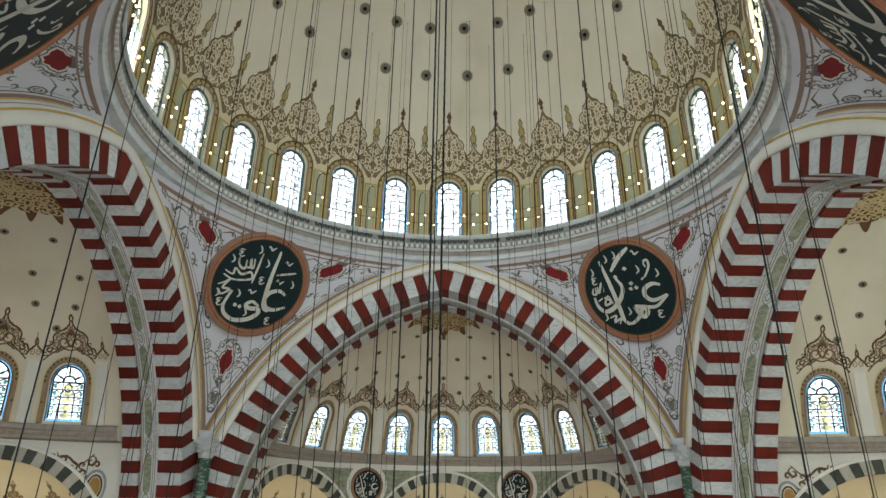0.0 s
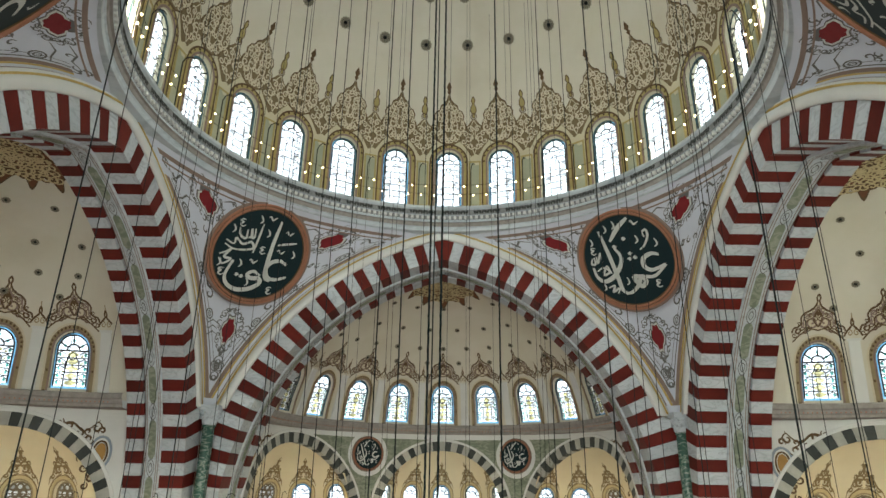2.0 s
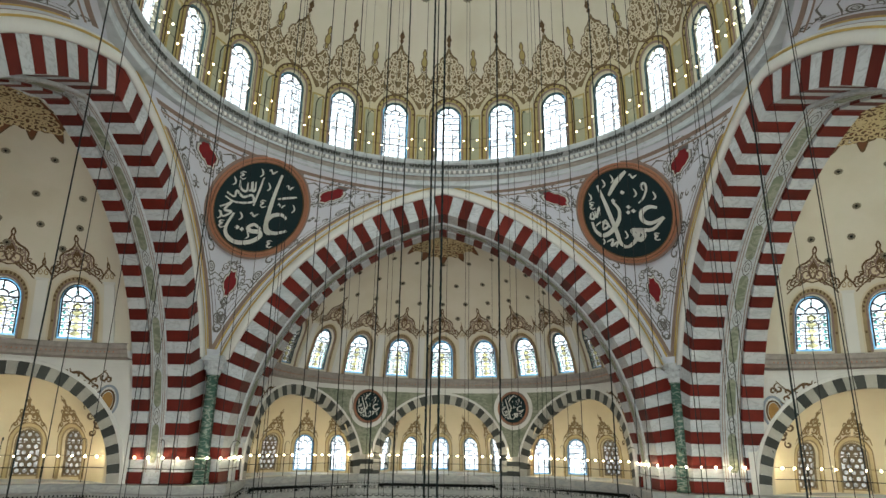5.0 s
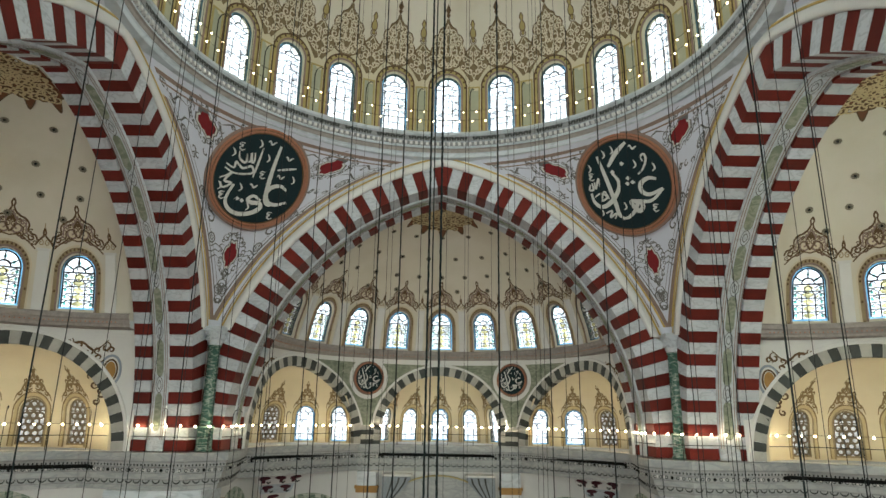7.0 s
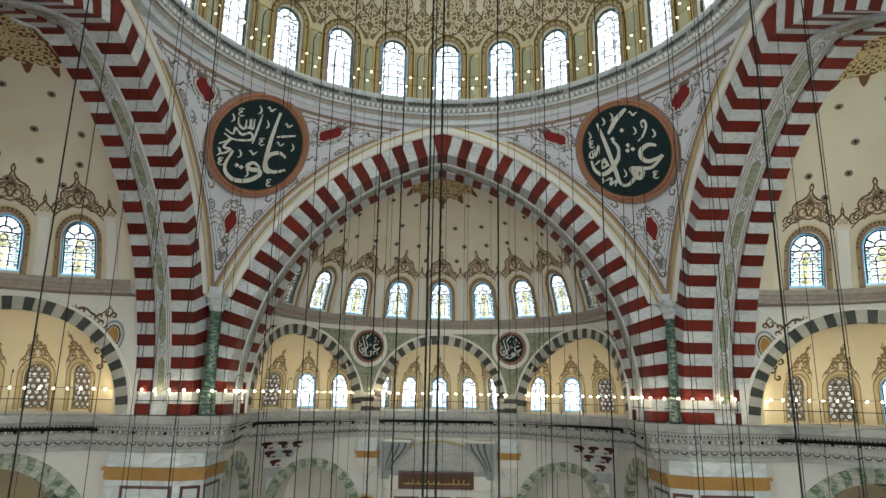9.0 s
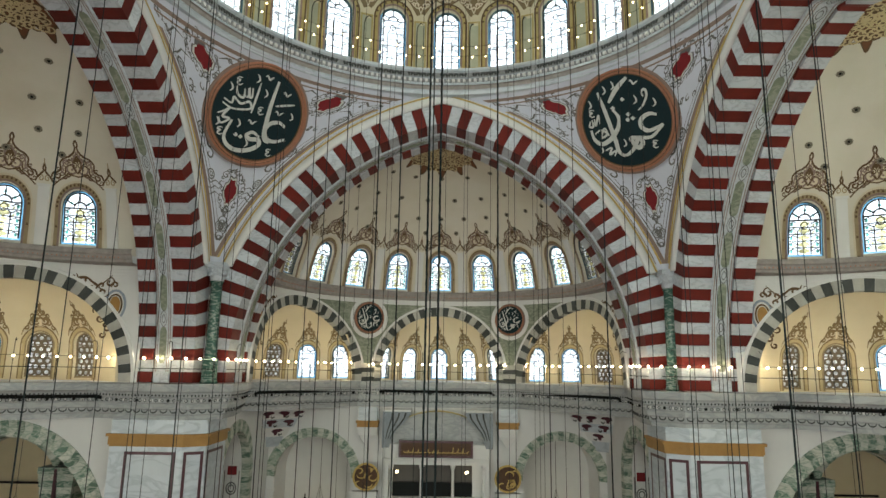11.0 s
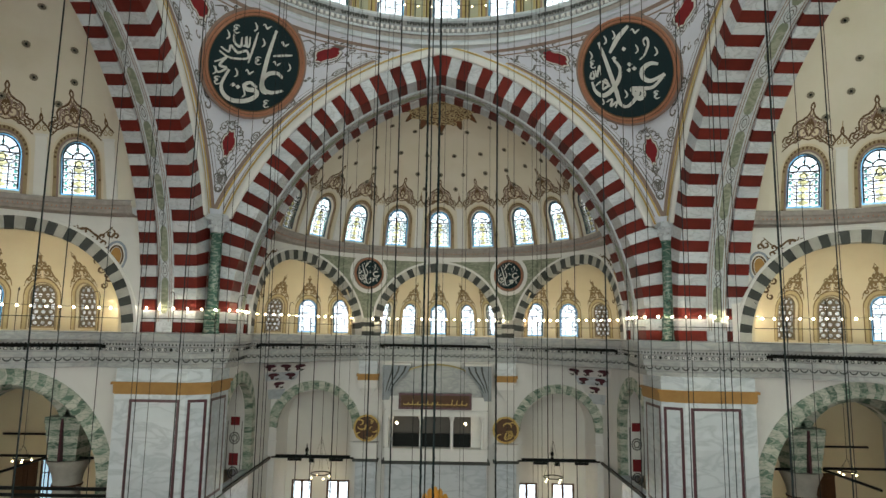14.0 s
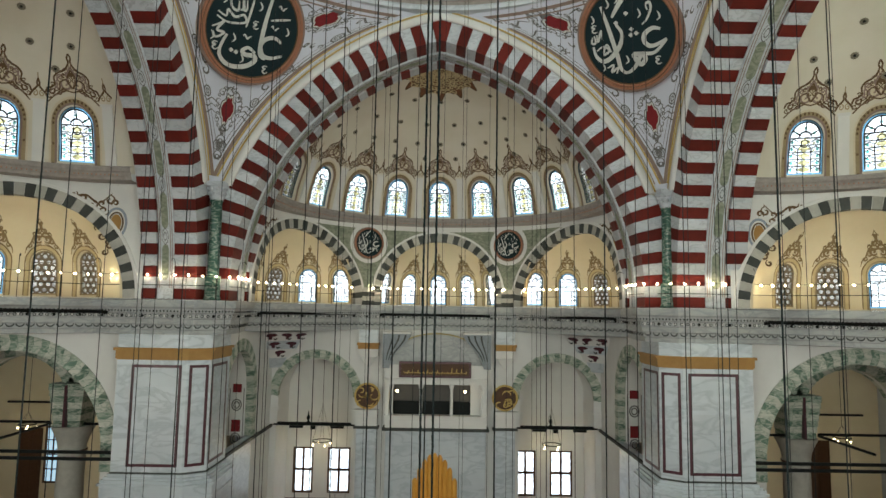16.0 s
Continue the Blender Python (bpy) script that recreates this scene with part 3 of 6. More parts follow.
for bay, deg in BAYS:
    M = rot(deg)
    lay = lambda fn: (lambda u, v, d: tuple(M @ Vector(fn(u, v, d))))
    azs = [STEP * k for k in range(-4, 5)]
    H = HALF_DOME[bay]
    layh = lambda fn: (lambda u, v, d: tuple(H @ Vector(fn(u, v, d))))
    g = Geo()
    for s in (-1, 1):
        e = radians(azs[-1] + STEP / 2)
        g.grid([[(s * SEMI(z) * math.sin(a), SC + SEMI(z) * math.cos(a), z) for a in (e, radians(95))] for z in (23.9, 25.5, 27, 28.0)])
    prof = [(SEMI(z), z) for z in [28.0 + (33.49 - 28.0) * (1 - (1 - k / 20) ** 2) for k in range(21)]]
    g.lathe(prof, 64, 0, SC, radians(-95), radians(95))
    ob = g.make("half_dome_" + bay, PLASTER, smooth=True)
    ob.matrix_basis = H
    tagged(ob, "cream plastered half dome with a row of arched windows", "half dome", kind="structure")
    for az in azs:
        o = new("window_wall", SECTOR)
        o.parent, o.matrix_basis = ob, Matrix.Translation((0, SC, 0)) @ rot(-az) @ Matrix.Translation((0, -SC, 0))
    ob = Geo().lathe([(11.6, 24.28), (11.02, 24.28), (10.95, 24.2), (10.95, 24.0), (11.07, 23.92), (11.1, 23.75), (11.18, 23.68), (11.2, 23.55), (11.5, 23.5), (12.8, 23.48)],
                     72, 0, SC, radians(-92), radians(92)).make("ledge_" + bay, LEDGE)
    ob.matrix_basis = H
    tagged(ob, "mauve painted ledge with a pink bead line under the windows", "ledge", kind="structure")
    for az in azs:
        key = "semi"
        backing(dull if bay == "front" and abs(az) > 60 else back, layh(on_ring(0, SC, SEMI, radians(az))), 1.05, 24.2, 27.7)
        Mw = H @ Matrix.Translation((0, SC, 0)) @ rot(-az) @ Matrix.Translation((0, -SC, 0))
        if key not in semi_first:
            semi_first[key] = window_set(on_ring(0, SC, SEMI, 0), 0.95, 24.45, 27.4, "window_half_dome", "round-headed stained glass half dome window with blue border", 5)
            semi_first[key]["group"] = "half dome windows"
            semi_first[key].matrix_basis = Mw
        else:
            copy_thing(semi_first[key], Mw)
    # wall of three arches
    g = Geo()
    for az in THREE:
        hw = 12.2 * radians(ARCW[az][0])
        holed(g, -hw, hw, 16.88, 23.6, arch_outline(ARCW[az][1], 16.9, ARCW[az][2], 44), 0.9, on_ring(0, SY, 12.2, radians(az)), [k / 10 for k in range(11)])
    ob = g.make("wall_arcade_" + bay, WHITE)
    ob.matrix_basis = M
    tagged(ob, "white plaster wall with three arched openings", "wall", kind="structure")
    for az in THREE:
        g = Geo()
        hw5 = EXED.base * radians(15)
        for w in WAZ[az]:
            holed(g, -hw5 * (0.8 if w < -70 else 1), hw5 * (0.8 if w > 70 else 1), 16.9, 20.5, arch_outline(0.72, 17.05, 19.7), 0.4, exedra_fn(radians(az), radians(w)))
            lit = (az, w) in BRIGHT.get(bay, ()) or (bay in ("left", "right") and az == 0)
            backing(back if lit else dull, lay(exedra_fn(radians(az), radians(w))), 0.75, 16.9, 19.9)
            Mw = M @ Matrix.Translation((0, SY, 0)) @ rot(-az) @ Matrix.Translation((0, 10.85, 0)) @ rot(-w) @ Matrix.Translation((0, -10.85, 0)) @ Matrix.Translation((0, -SY, 0))
            if lit not in exed_first:
                exed_first[lit] = window_set(exedra_fn(0, 0), 0.72, 17.05, 19.7, "window_exedra", "bright round-headed leaded glass window in a painted exedra" if lit else "dim round-headed window with stucco roundel tracery", 5, not lit, False)
                exed_first[lit]["group"] = "exedra windows"
                exed_first[lit].matrix_basis = Mw
            else:
                copy_thing(exed_first[lit], Mw)
        f0 = exedra_fn(radians(az), 0)
        for s in (-1, 1):
            e = abs(max(WAZ[az]) if s > 0 else min(WAZ[az])) + 15
            if e > 87:
                continue
            rows = []
            for z in (16.9, 18, 19, 20, 20.5):
                lim = math.acos((12.3 ** 2 - 10.85 ** 2 - EXED(z) ** 2) / (21.7 * EXED(z)))
                rows.append([f0(s * EXED.base * (radians(e) + (lim - radians(e)) * i / 6), z, 0) for i in range(7)] + [f0(s * EXED.base * lim, z, 0.5)])
            g.grid(rows)
        zs = [20.5 + (22.79 - 20.5) * (1 - (1 - k / 12) ** 2) for k in range(13)]
        rows = []
        for z in zs:
            r = max(EXED(z), 1.47)
            lim = min(math.acos(min((12.3 ** 2 - 10.85 ** 2 - r * r) / (21.7 * r), 1.0)), radians(100))
            if EXED(z) >= 1.47:
                rows.append([f0(EXED.base * lim * (j / 20 - 1), z, 0) for j in range(41)])
        g.grid(rows)
        ob = g.make("exedra_" + bay, YELLOW, smooth=True)
        ob.matrix_basis = M
        tagged(ob, "warm cream apse with five small windows", "apse", kind="structure")
tagged(back.make("backdrop_sky", SKYLIGHT), "bright overcast sky outside the windows", "sky", kind="structure")
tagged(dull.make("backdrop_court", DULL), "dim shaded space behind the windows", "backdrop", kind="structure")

# added lamps in openings out of view, standing in for daylight
def daylight(m, w, h, watts):
    la = new("window_daylight", bpy.data.lights.new("window_daylight", "AREA"))
    la.data.shape, la.data.size, la.data.size_y, la.data.energy, la.data.color = "RECTANGLE", w, h, watts, DAY
    la.matrix_basis = m


for bay, deg in BAYS[1:]:
    for az in (-57.3, -19.1, 19.1) if bay == "left" else (57.3, 19.1, -19.1):
        a = radians(az)
        p = rot(deg) @ Vector((11.35 * math.sin(a), SC + 11.35 * math.cos(a), 25.9))
        q = rot(deg) @ Vector((0, SY - 12, 22))
        daylight(look(p, q), 1.5, 2.8, SEMI_W * (4.8 if bay == "right" else 3.6))
for az in (108, 138, 168, 198, 228, 258):
    a = radians(az)
    daylight(look((13.75 * math.sin(a), 13.75 * math.cos(a), 38.7), (-4 * math.sin(a), -4 * math.cos(a), 43.0)), 1.6, 3.8, DRUM_W)
# made-up rear wall behind the eye, its tall openings holding fill lamps
g = Geo()
for k in range(5):
    holed(g, -7.8, 7.8, 0, 34, arch_outline(5.0, 3.0, 30.0, 20), 0.8, lambda u, v, d: (31.2 - 15.6 * k + u, -33.0 - d, v))
tagged(g.make("wall_rear", WHITE), "white rear wall with tall arched windows", "wall", kind="structure")
# broad fill lamps, added to light the whole hall from behind the eye
for k in range(5):
    daylight(look((31.2 - 15.6 * k, -33.6, 16.0), (31.2 - 15.6 * k, 0, 16)), 9.5, 25.0, REAR_W * (1.0, 1.0, 1.0, 1.25, 1.35)[k])
# ---------------- gallery cornice, piers and lower walls ----------------
HALF = [(-12.1, 13.8), (-12.15, 16.2), (-12.9, 20.0), (-6.35, 27.8), (6.35, 27.8), (12.9, 20.0), (12.15, 16.2), (12.1, 13.8)]
LOOP = []
for deg in (0, -90, 180, 90):
    LOOP += [tuple((rot(deg) @ Vector((x, y, 0)))[:2]) for x, y in HALF]


def offset_loop(loop, d):
    """The closed plan line moved by d into the room."""
    out, n = [], len(loop)
    for i in range(n):
        p, q, r = Vector(loop[i - 1]), Vector(loop[i]), Vector(loop[(i + 1) % n])
        a, b = (q - p).normalized(), (r - q).normalized()
        na, nb = Vector((a.y, -a.x)), Vector((b.y, -b.x))
        m = (na + nb) / max(1 + na.dot(nb), 0.3)
        out.append(tuple(q + m * d))
    return out


def along_loop(d, step, z):
    """Even points on the plan line moved by d, each with the way into the room."""
    lp, pts = offset_loop(LOOP, d), []
    n = len(lp)
    for i in range(n):
        a, b = Vector(lp[i]), Vector(lp[(i + 1) % n])
        k = max(int((b - a).length / step), 1)
        t = (b - a).normalized()
        for j in range(k):
            p = a + (b - a) * ((j + 0.5) / k)
            pts.append((p.x, p.y, z, t.y, -t.x))
    return pts


def loop_sweep(g, prof):
    return g.grid([[(x, y, z) for x, y in offset_loop(LOOP, d)] for d, z in prof], True)


prof = [(-1.5, 16.85), (0.12, 16.85), (0.16, 16.8), (0.16, 16.42), (0.06, 16.34), (0.02, 16.1), (-0.1, 16.05), (-0.1, 15.78), (-0.16, 15.74), (-0.18, 15.45), (-0.3, 15.4), (-0.3, 15.15), (-0.38, 15.1),
        (-0.4, 14.85), (-1.0, 14.8)]
tagged(loop_sweep(Geo(), prof).make("gallery_cornice", CORNICE), "grey marble cornice with carved mouldings along the gallery edge", "cornice", kind="structure")
g = Geo()
for k, (x, y, z, nx, ny) in enumerate(along_loop(-0.1, 0.42, 15.92)):
    g.box(-0.07, 0.07, -0.06, 0.03, -0.06, 0.06, lambda a, b, c: (x + a * -ny + b * nx, y + a * nx + b * ny, z + c))
tagged(g.make("cornice_drop", WHITE), "small carved drops in a row on the cornice", "ornament", kind="stuff")
g = Geo()
for k, (x, y, z, nx, ny) in enumerate(along_loop(-0.08, 1.25, 15.92)):
    g.ball((x + 0.02 * nx, y + 0.02 * ny, z), 0.095, 6)
for x, y, z, nx, ny in along_loop(-0.08, 0.3, 15.92):
    for k in range(6):
        p, q = TAU * k / 6, TAU * (k + 1) / 6
        g.add([(x + w * math.cos(t) * -ny + 0.03 * nx, y + w * math.cos(t) * nx + 0.03 * ny, z + w * math.sin(t)) for t, w in ((p, 0.1), (q, 0.1), (q, 0.065), (p, 0.065))], [(0, 1, 2, 3)])
for x, y, z, nx, ny in along_loop(0.0, 0.2, 16.2):
    g.box(-0.035, 0.035, -0.02, 0.05, -0.05, 0.05, lambda a, b, c: (x + a * -ny + b * nx, y + a * nx + b * ny, z + c))
tagged(g.make("cornice_boss", IRON), "dark round bosses set along the cornice", "ornament", kind="stuff")
# scallops in dark stone colour, giving the shadow texture below the cornice
g = Geo()
for x, y, z, nx, ny in along_loop(-0.3, 0.46, 15.28):
    pts = [(0.21 * math.cos(math.pi + math.pi * i / 8), 0.12 + 0.2 * math.sin(math.pi + math.pi * i / 8)) for i in range(9)]
    for i in range(8):
        (a, c), (a2, c2) = pts[i], pts[i + 1]
        g.add([(x + q * -ny + o * nx, y + q * nx + o * ny, z + w) for q, w, o in ((a, c, 0.03), (a2, c2, 0.03), (a2 * 0.8, c2 * 0.7 + 0.05, 0.03), (a * 0.8, c * 0.7 + 0.05, 0.03),
              (a, c, -0.02), (a2, c2, -0.02))], [(0, 1, 2, 3), (4, 5, 1, 0)])
tagged(g.make("cornice_scallop", STONE_DARK), "row of carved scallops under the cornice", "ornament", kind="stuff")
a, b = offset_loop(LOOP, 0.0), [tuple(Vector(p) * 1.9) for p in LOOP]
g = Geo().grid([[(x, y, 16.84) for x, y in a], [(x, y, 16.84) for x, y in b]], True).grid([[(x, y, 14.8) for x, y in offset_loop(LOOP, -0.9)], [(x, y, 14.8) for x, y in b]], True)
tagged(g.make("gallery_floor", MARBLE), "grey marble gallery floor slab", "floor", kind="structure")

# piers with framed marble panels
PLAN = [(-18.1, 12.4), (-14.1, 12.4), (-13.0, 13.1), (-13.0, 16.3), (-18.1, 16.3)]


def prism(g, plan, z0, z1, grow=0.0):
    n = len(plan)
    c = sum((Vector(p) for p in plan), Vector((0, 0))) / n
    pts = [Vector(p) + (Vector(p) - c).normalized() * grow for p in plan]
    vs = [(p.x, p.y, z) for z in (z0, z1) for p in pts]
    return g.add(vs, [(i, (i + 1) % n, n + (i + 1) % n, n + i) for i in range(n)] + [tuple(range(n))[::-1], tuple(range(n, 2 * n))])


def face_fn(p, q, out):
    p, q = Vector(p), Vector(q)
    t = (q - p).normalized()
    nx, ny = t.y * out, -t.x * out
    return (q - p).length, lambda u, v, d: (p.x + t.x * u + nx * d, p.y + t.y * u + ny * d, v)


def frame_geo(g, fn, u0, u1, z0, z1, w, d0, d1):
    for a, b, c, e in ((u0, u1, z0, z0 + w), (u0, u1, z1 - w, z1), (u0, u0 + w, z0 + w, z1 - w), (u1 - w, u1, z0 + w, z1 - w)):
        g.box(a, b, d0, d1, c, e, lambda u, d, v: fn(u, v, d))
    return g


for s in (-1, 1):
    plan = [(-s * x, y) for x, y in PLAN]
    pier = thing("pier", "grey veined marble pier with dark framed panels and an ochre band", "pier", kind="structure")
    prism(Geo(), plan, 7.1, 14.85).make("shaft", MARBLE, pier)
    g = prism(Geo(), plan, 13.5, 13.95, 0.12)
    prism(g, plan, 13.95, 14.1, 0.26), prism(g, plan, 13.42, 13.5, 0.05)
    g.make("band", OCHRE, pier, "ochre painted moulding")
    g = prism(Geo(), plan, 0, 6.5, 0.5)
    for z0, z1, e in ((6.5, 6.62, 0.66), (6.62, 6.8, 0.5), (6.8, 6.95, 0.32), (6.95, 7.1, 0.15), (5.75, 5.85, 0.58)):
        prism(g, plan, z0, z1, e)
    g.make("pedestal", MARBLE, pier, "stepped marble pedestal")
    prism(Geo(), plan, 7.1, 7.2, 0.04).make("base_line", STONE_DARK, pier)
    for i, (m0, m1) in enumerate(((0.85, 0.3), (0.12, 0.12), (0.2, 0.5))):
        L, fn = face_fn(plan[i], plan[i + 1], 1 if s < 0 else -1)
        frame_geo(Geo(), fn, m0, L - m1, 7.5, 13.15, 0.16, -0.02, 0.03).make("panel_frame", PURPLE, pier, "dark porphyry frame")
        u0, u1 = m0 + 0.165, L - m1 - 0.165
        for r in range(5):
            za, zb = 7.665 + 5.32 * r / 5, 7.665 + 5.32 * (r + 1) / 5
            Geo().box(u0, u1, -0.02, 0.018, za + 0.008, zb - 0.008, lambda u, d, v: fn(u, v, d)).make("panel", MARBLE, pier)
    copy_thing(pier, rot(180))

# engaged green columns at the four corners of the dome's square
col = thing("corner_column", "dark green marble column with a carved white capital", "column", group="corner columns")
Geo().lathe([(0.0, 16.85), (0.5, 16.85), (0.5, 17.0), (0.44, 17.05), (0.46, 17.15), (0.36, 17.22), (0.34, 19.9), (0.33, 22.7), (0.38, 22.75), (0.38, 22.85)], 20, -13.55, 13.5).make("shaft", GREENMARBLE, col, smooth=True)
g = Geo().lathe([(0.36, 22.85), (0.42, 22.95), (0.44, 23.2), (0.56, 23.5), (0.58, 23.62), (0.62, 23.66)], 16, -13.55, 13.5)
g.box(-14.1, -13.0, 12.95, 14.05, 23.66, 23.95)
for k in range(10):
    a = TAU * k / 10
    g.ball((-13.55 + 0.47 * math.sin(a), 13.5 + 0.47 * math.cos(a), 23.25), 0.12, 6)
    g.ball((-13.55 + 0.55 * math.sin(a + 0.3), 13.5 + 0.55 * math.cos(a + 0.3), 23.5), 0.09, 6)
g.make("capital", PALE, col, "carved white capital")
g = Geo()
for k in range(16):
    a = TAU * k / 16
    x, y = -13.55 + 0.39 * math.sin(a), 13.5 + 0.39 * math.cos(a)
    g.tube([(x, y, 17.05), (x, y, 18.15)], 0.055, 5)
g.lathe([(0.4, 18.15), (0.47, 18.18), (0.47, 18.3), (0.36, 18.34)], 20, -13.55, 13.5)
g.make("fluted_base", GREENMARBLE, col, "fluted green marble foot")
for m in (Matrix.Translation((0.3, 0, 0)) @ rot(-90), rot(180), rot(90)):
    copy_thing(col, m)
col.matrix_basis = Matrix.Translation((0.22, 0, 0))


def ring_voussoirs(parent, fn, r0, r1, zc, n, mats, a0=0.0, a1=math.pi, name="voussoir", d0=-0.03, d1=0.5, wave=0.0):
    """n wedge stones round an arch; fn(u, v, d) lays them, d0 is the face."""
    for i in range(n):
        p0, p1 = a0 + (a1 - a0) * i / n + 0.0015, a0 + (a1 - a0) * (i + 1) / n - 0.0015
        g = Geo()
        vs = []
        for d in (d0, d1):
            for k, r in enumerate((r0, (r0 + r1) / 2, r1)):
                s = wave * (k - 1) * (1 if i % 2 else -1) + (wave * 0.8 if k == 1 else 0)
                vs.append(fn(-r * math.cos(p0 + s * 0.0 + (wave if k == 1 else 0)), zc + r * math.sin(p0 + (wave if k == 1 else 0)), d))
            for k, r in ((2, r1), (1, (r0 + r1) / 2), (0, r0)):
                vs.append(fn(-r * math.cos(p1 + (wave if k == 1 else 0)), zc + r * math.sin(p1 + (wave if k == 1 else 0)), d))
        g.add(vs, [(0, 1, 2, 3, 4, 5), (11, 10, 9, 8, 7, 6)] + [(k, 6 + k, 6 + (k + 1) % 6, (k + 1) % 6) for k in range(6)])
        g.make(name, mats[i % 2], parent)


def taper_slit(q):
    return 0.075 * (1 - 0.6 * q)


# arcades above the gallery: dark and pale stones on the three arches of each half dome
arcades = {}
for az in THREE:
    a = thing("arcade_arch", "arch of alternating dark grey and pale stones", "arch", group="arcade arches", kind="structure")
    RI = ARCW[az][1] - 0.02
    RZ, RO = ARCW[az][2] - ARCW[az][1], RI + 0.7
    ring_voussoirs(a, on_ring(0, SY, 12.2, radians(az)), RI, RO, RZ, 33 if az == 0 else 37, (STONE_LIGHT, STONE_DARK), d0=-0.07, d1=0.7)
    fn = on_ring(0, SY, 12.2, radians(az))
    for s in (-1, 1):
        for z0, z1, mm in ((16.86, 17.13, STONE_DARK), (17.13, 17.44, STONE_LIGHT)):
            if z1 < RZ:
                Geo().box(min(s * RI, s * RO), max(s * RI, s * RO), -0.07, 0.7, z0, z1, lambda u, d, v: fn(u, v, d)).make("jamb_stone", mm, a)
    Geo().grid([[fn(-r * math.cos(math.pi * i / 40), RZ + r * math.sin(math.pi * i / 40), d) for i in range(41)] for r, d in ((RO, 0.02), (RO, -0.1), (RO + 0.16, -0.1), (RO + 0.2, 0.02))]).make("hood_mould", WHITE, a, "white hood moulding")
    for deg in (90, -90):
        copy_thing(a, rot(deg))

# lower front wall with two arched recesses
def wall_fn(x0, y0, dx, dy):
    """fn(u, v, d): u along (dx, dy), d away from the room."""
    return lambda u, v, d: (x0 + dx * u - dy * d, y0 + dy * u + dx * d, v)


g = Geo()
for s in (-1, 1):
    holed(g, -4.3, 3.4, 0.0, 14.85, arch_outline(3.1, 0.02, 12.5, 24), 0.6, wall_fn(s * 9.8, 28.0, s, 0) if s > 0 else (lambda u, v, d: (-9.8 + u, 28.0 + d, v))) if s < 0 else \
        holed(g, -3.4, 4.3, 0.0, 14.85, arch_outline(3.1, 0.02, 12.5, 24), 0.6, lambda u, v, d: (9.8 + u, 28.0 + d, v))
g.box(-6.4, 6.4, 28.0, 28.6, 0, 14.85)
tagged(g.make("wall_front", WHITE), "white plaster wall with two arched recesses below the gallery", "wall", kind="structure")
for s in (-1, 1):
    a = thing("recess_arch", "round arch of alternating sage green and white stones", "arch", group="recess arches", kind="structure")
    fnw = lambda u, v, d, s=s: (s * 9.8 + u, 28.0 + d, v)
    ring_voussoirs(a, fnw, 3.06, 3.78, 9.4, 25, (SAGE, SAGE_PALE), d0=-0.05, d1=0.55, wave=0.02)
    g = Geo()
    for x0, x1 in ((-3.75, -2.98), (2.98, 3.75)):
        g.box(x0, x1, -0.14, 0.6, 7.25, 8.3, lambda u, d, v: fnw(u, v, d)).box(x0 - 0.08, x1 + 0.08, -0.2, 0.6, 8.3, 8.45, lambda u, d, v: fnw(u, v, d))
        g.box(x0, x1, -0.05, 0.6, 8.45, 9.38, lambda u, d, v: fnw(u, v, d))
    g.make("impost", WHITE, a, "white impost block")
    # recess behind: vault, sides, rear wall with two windows
    g = Geo()
    line = [(-3.3, 0.0), (-3.3, 9.4)] + [(-3.3 * math.cos(math.pi * i / 20), 9.4 + 3.3 * math.sin(math.pi * i / 20)) for i in range(21)] + [(3.3, 0.0)]
    g.grid([[(s * 9.8 + u, y, v) for u, v in line] for y in (28.5, 33.0)])
    tagged(g.make("recess_vault", WHITE), "plain plastered vault and side walls of the recess", "vault", kind="structure")
    g = Geo()
    c = s * 9.8
    for x0, x1, z0, z1 in ((-3.4, 3.4, 4.35, 12.8), (-3.4, -2.75, 0, 4.35), (-0.95, 0.3, 0, 4.35), (2.3, 3.4, 0, 4.35), (-2.75, -0.95, 0, 0.4), (0.3, 2.3, 0, 0.4)):
        g.box(c + x0, c + x1, 33.0, 33.5, z0, z1)
    tagged(g.make("wall_recess", WHITE), "cream rear wall of the recess with two tall windows", "wall", kind="structure")
    for x0, x1 in ((-2.75, -0.95), (0.3, 2.3)):
        w = thing("window_low", "tall rectangular window with dark iron bars, bright outside", "window", kind="structure")
        frame_geo(Geo(), lambda u, v, d: (c + u, 33.1 + d, v), x0, x1, 0.4, 4.35, 0.17, 0.0, 0.12).make("frame", WOOD, w)
        g = Geo().box(c + (x0 + x1) / 2 - 0.1, c + (x0 + x1) / 2 + 0.1, 33.12, 33.2, 0.5, 4.25)
        g.box(c + x0 + 0.1, c + x1 - 0.1, 33.12, 33.2, 2.3, 2.5)
        g.make("bar", WOOD, w)
        Geo().add([(c + x0, 33.25, 0.4), (c + x1, 33.25, 0.4), (c + x1, 33.25, 4.35), (c + x0, 33.25, 4.35)], [(0, 1, 2, 3)]).make("pane", CLEAR, w)
        ob = Geo().add([(c + x0 - 0.1, 33.7, 0.2), (c + x1 + 0.1, 33.7, 0.2), (c + x1 + 0.1, 33.7, 4.5), (c + x0 - 0.1, 33.7, 4.5)], [(0, 1, 2, 3)]).make("backdrop_yard", SKYLIGHT)
        tagged(ob, "bright daylight outside the low window", "sky", kind="structure")
    tie = thing("tie_beam", "black iron tie beam across the arched recess", "beam", group="tie beams")
    g = Geo().box(c - 3.3, c + 3.3, 27.9, 28.06, 7.1, 7.36).box(c - 2.0, c - 0.9, 27.9, 28.02, 6.9, 7.08).box(c + 1.3, c + 2.4, 27.9, 28.02, 6.9, 7.08).box(c - 0.3, c + 0.1, 27.9, 28.02, 6.8, 7.08)
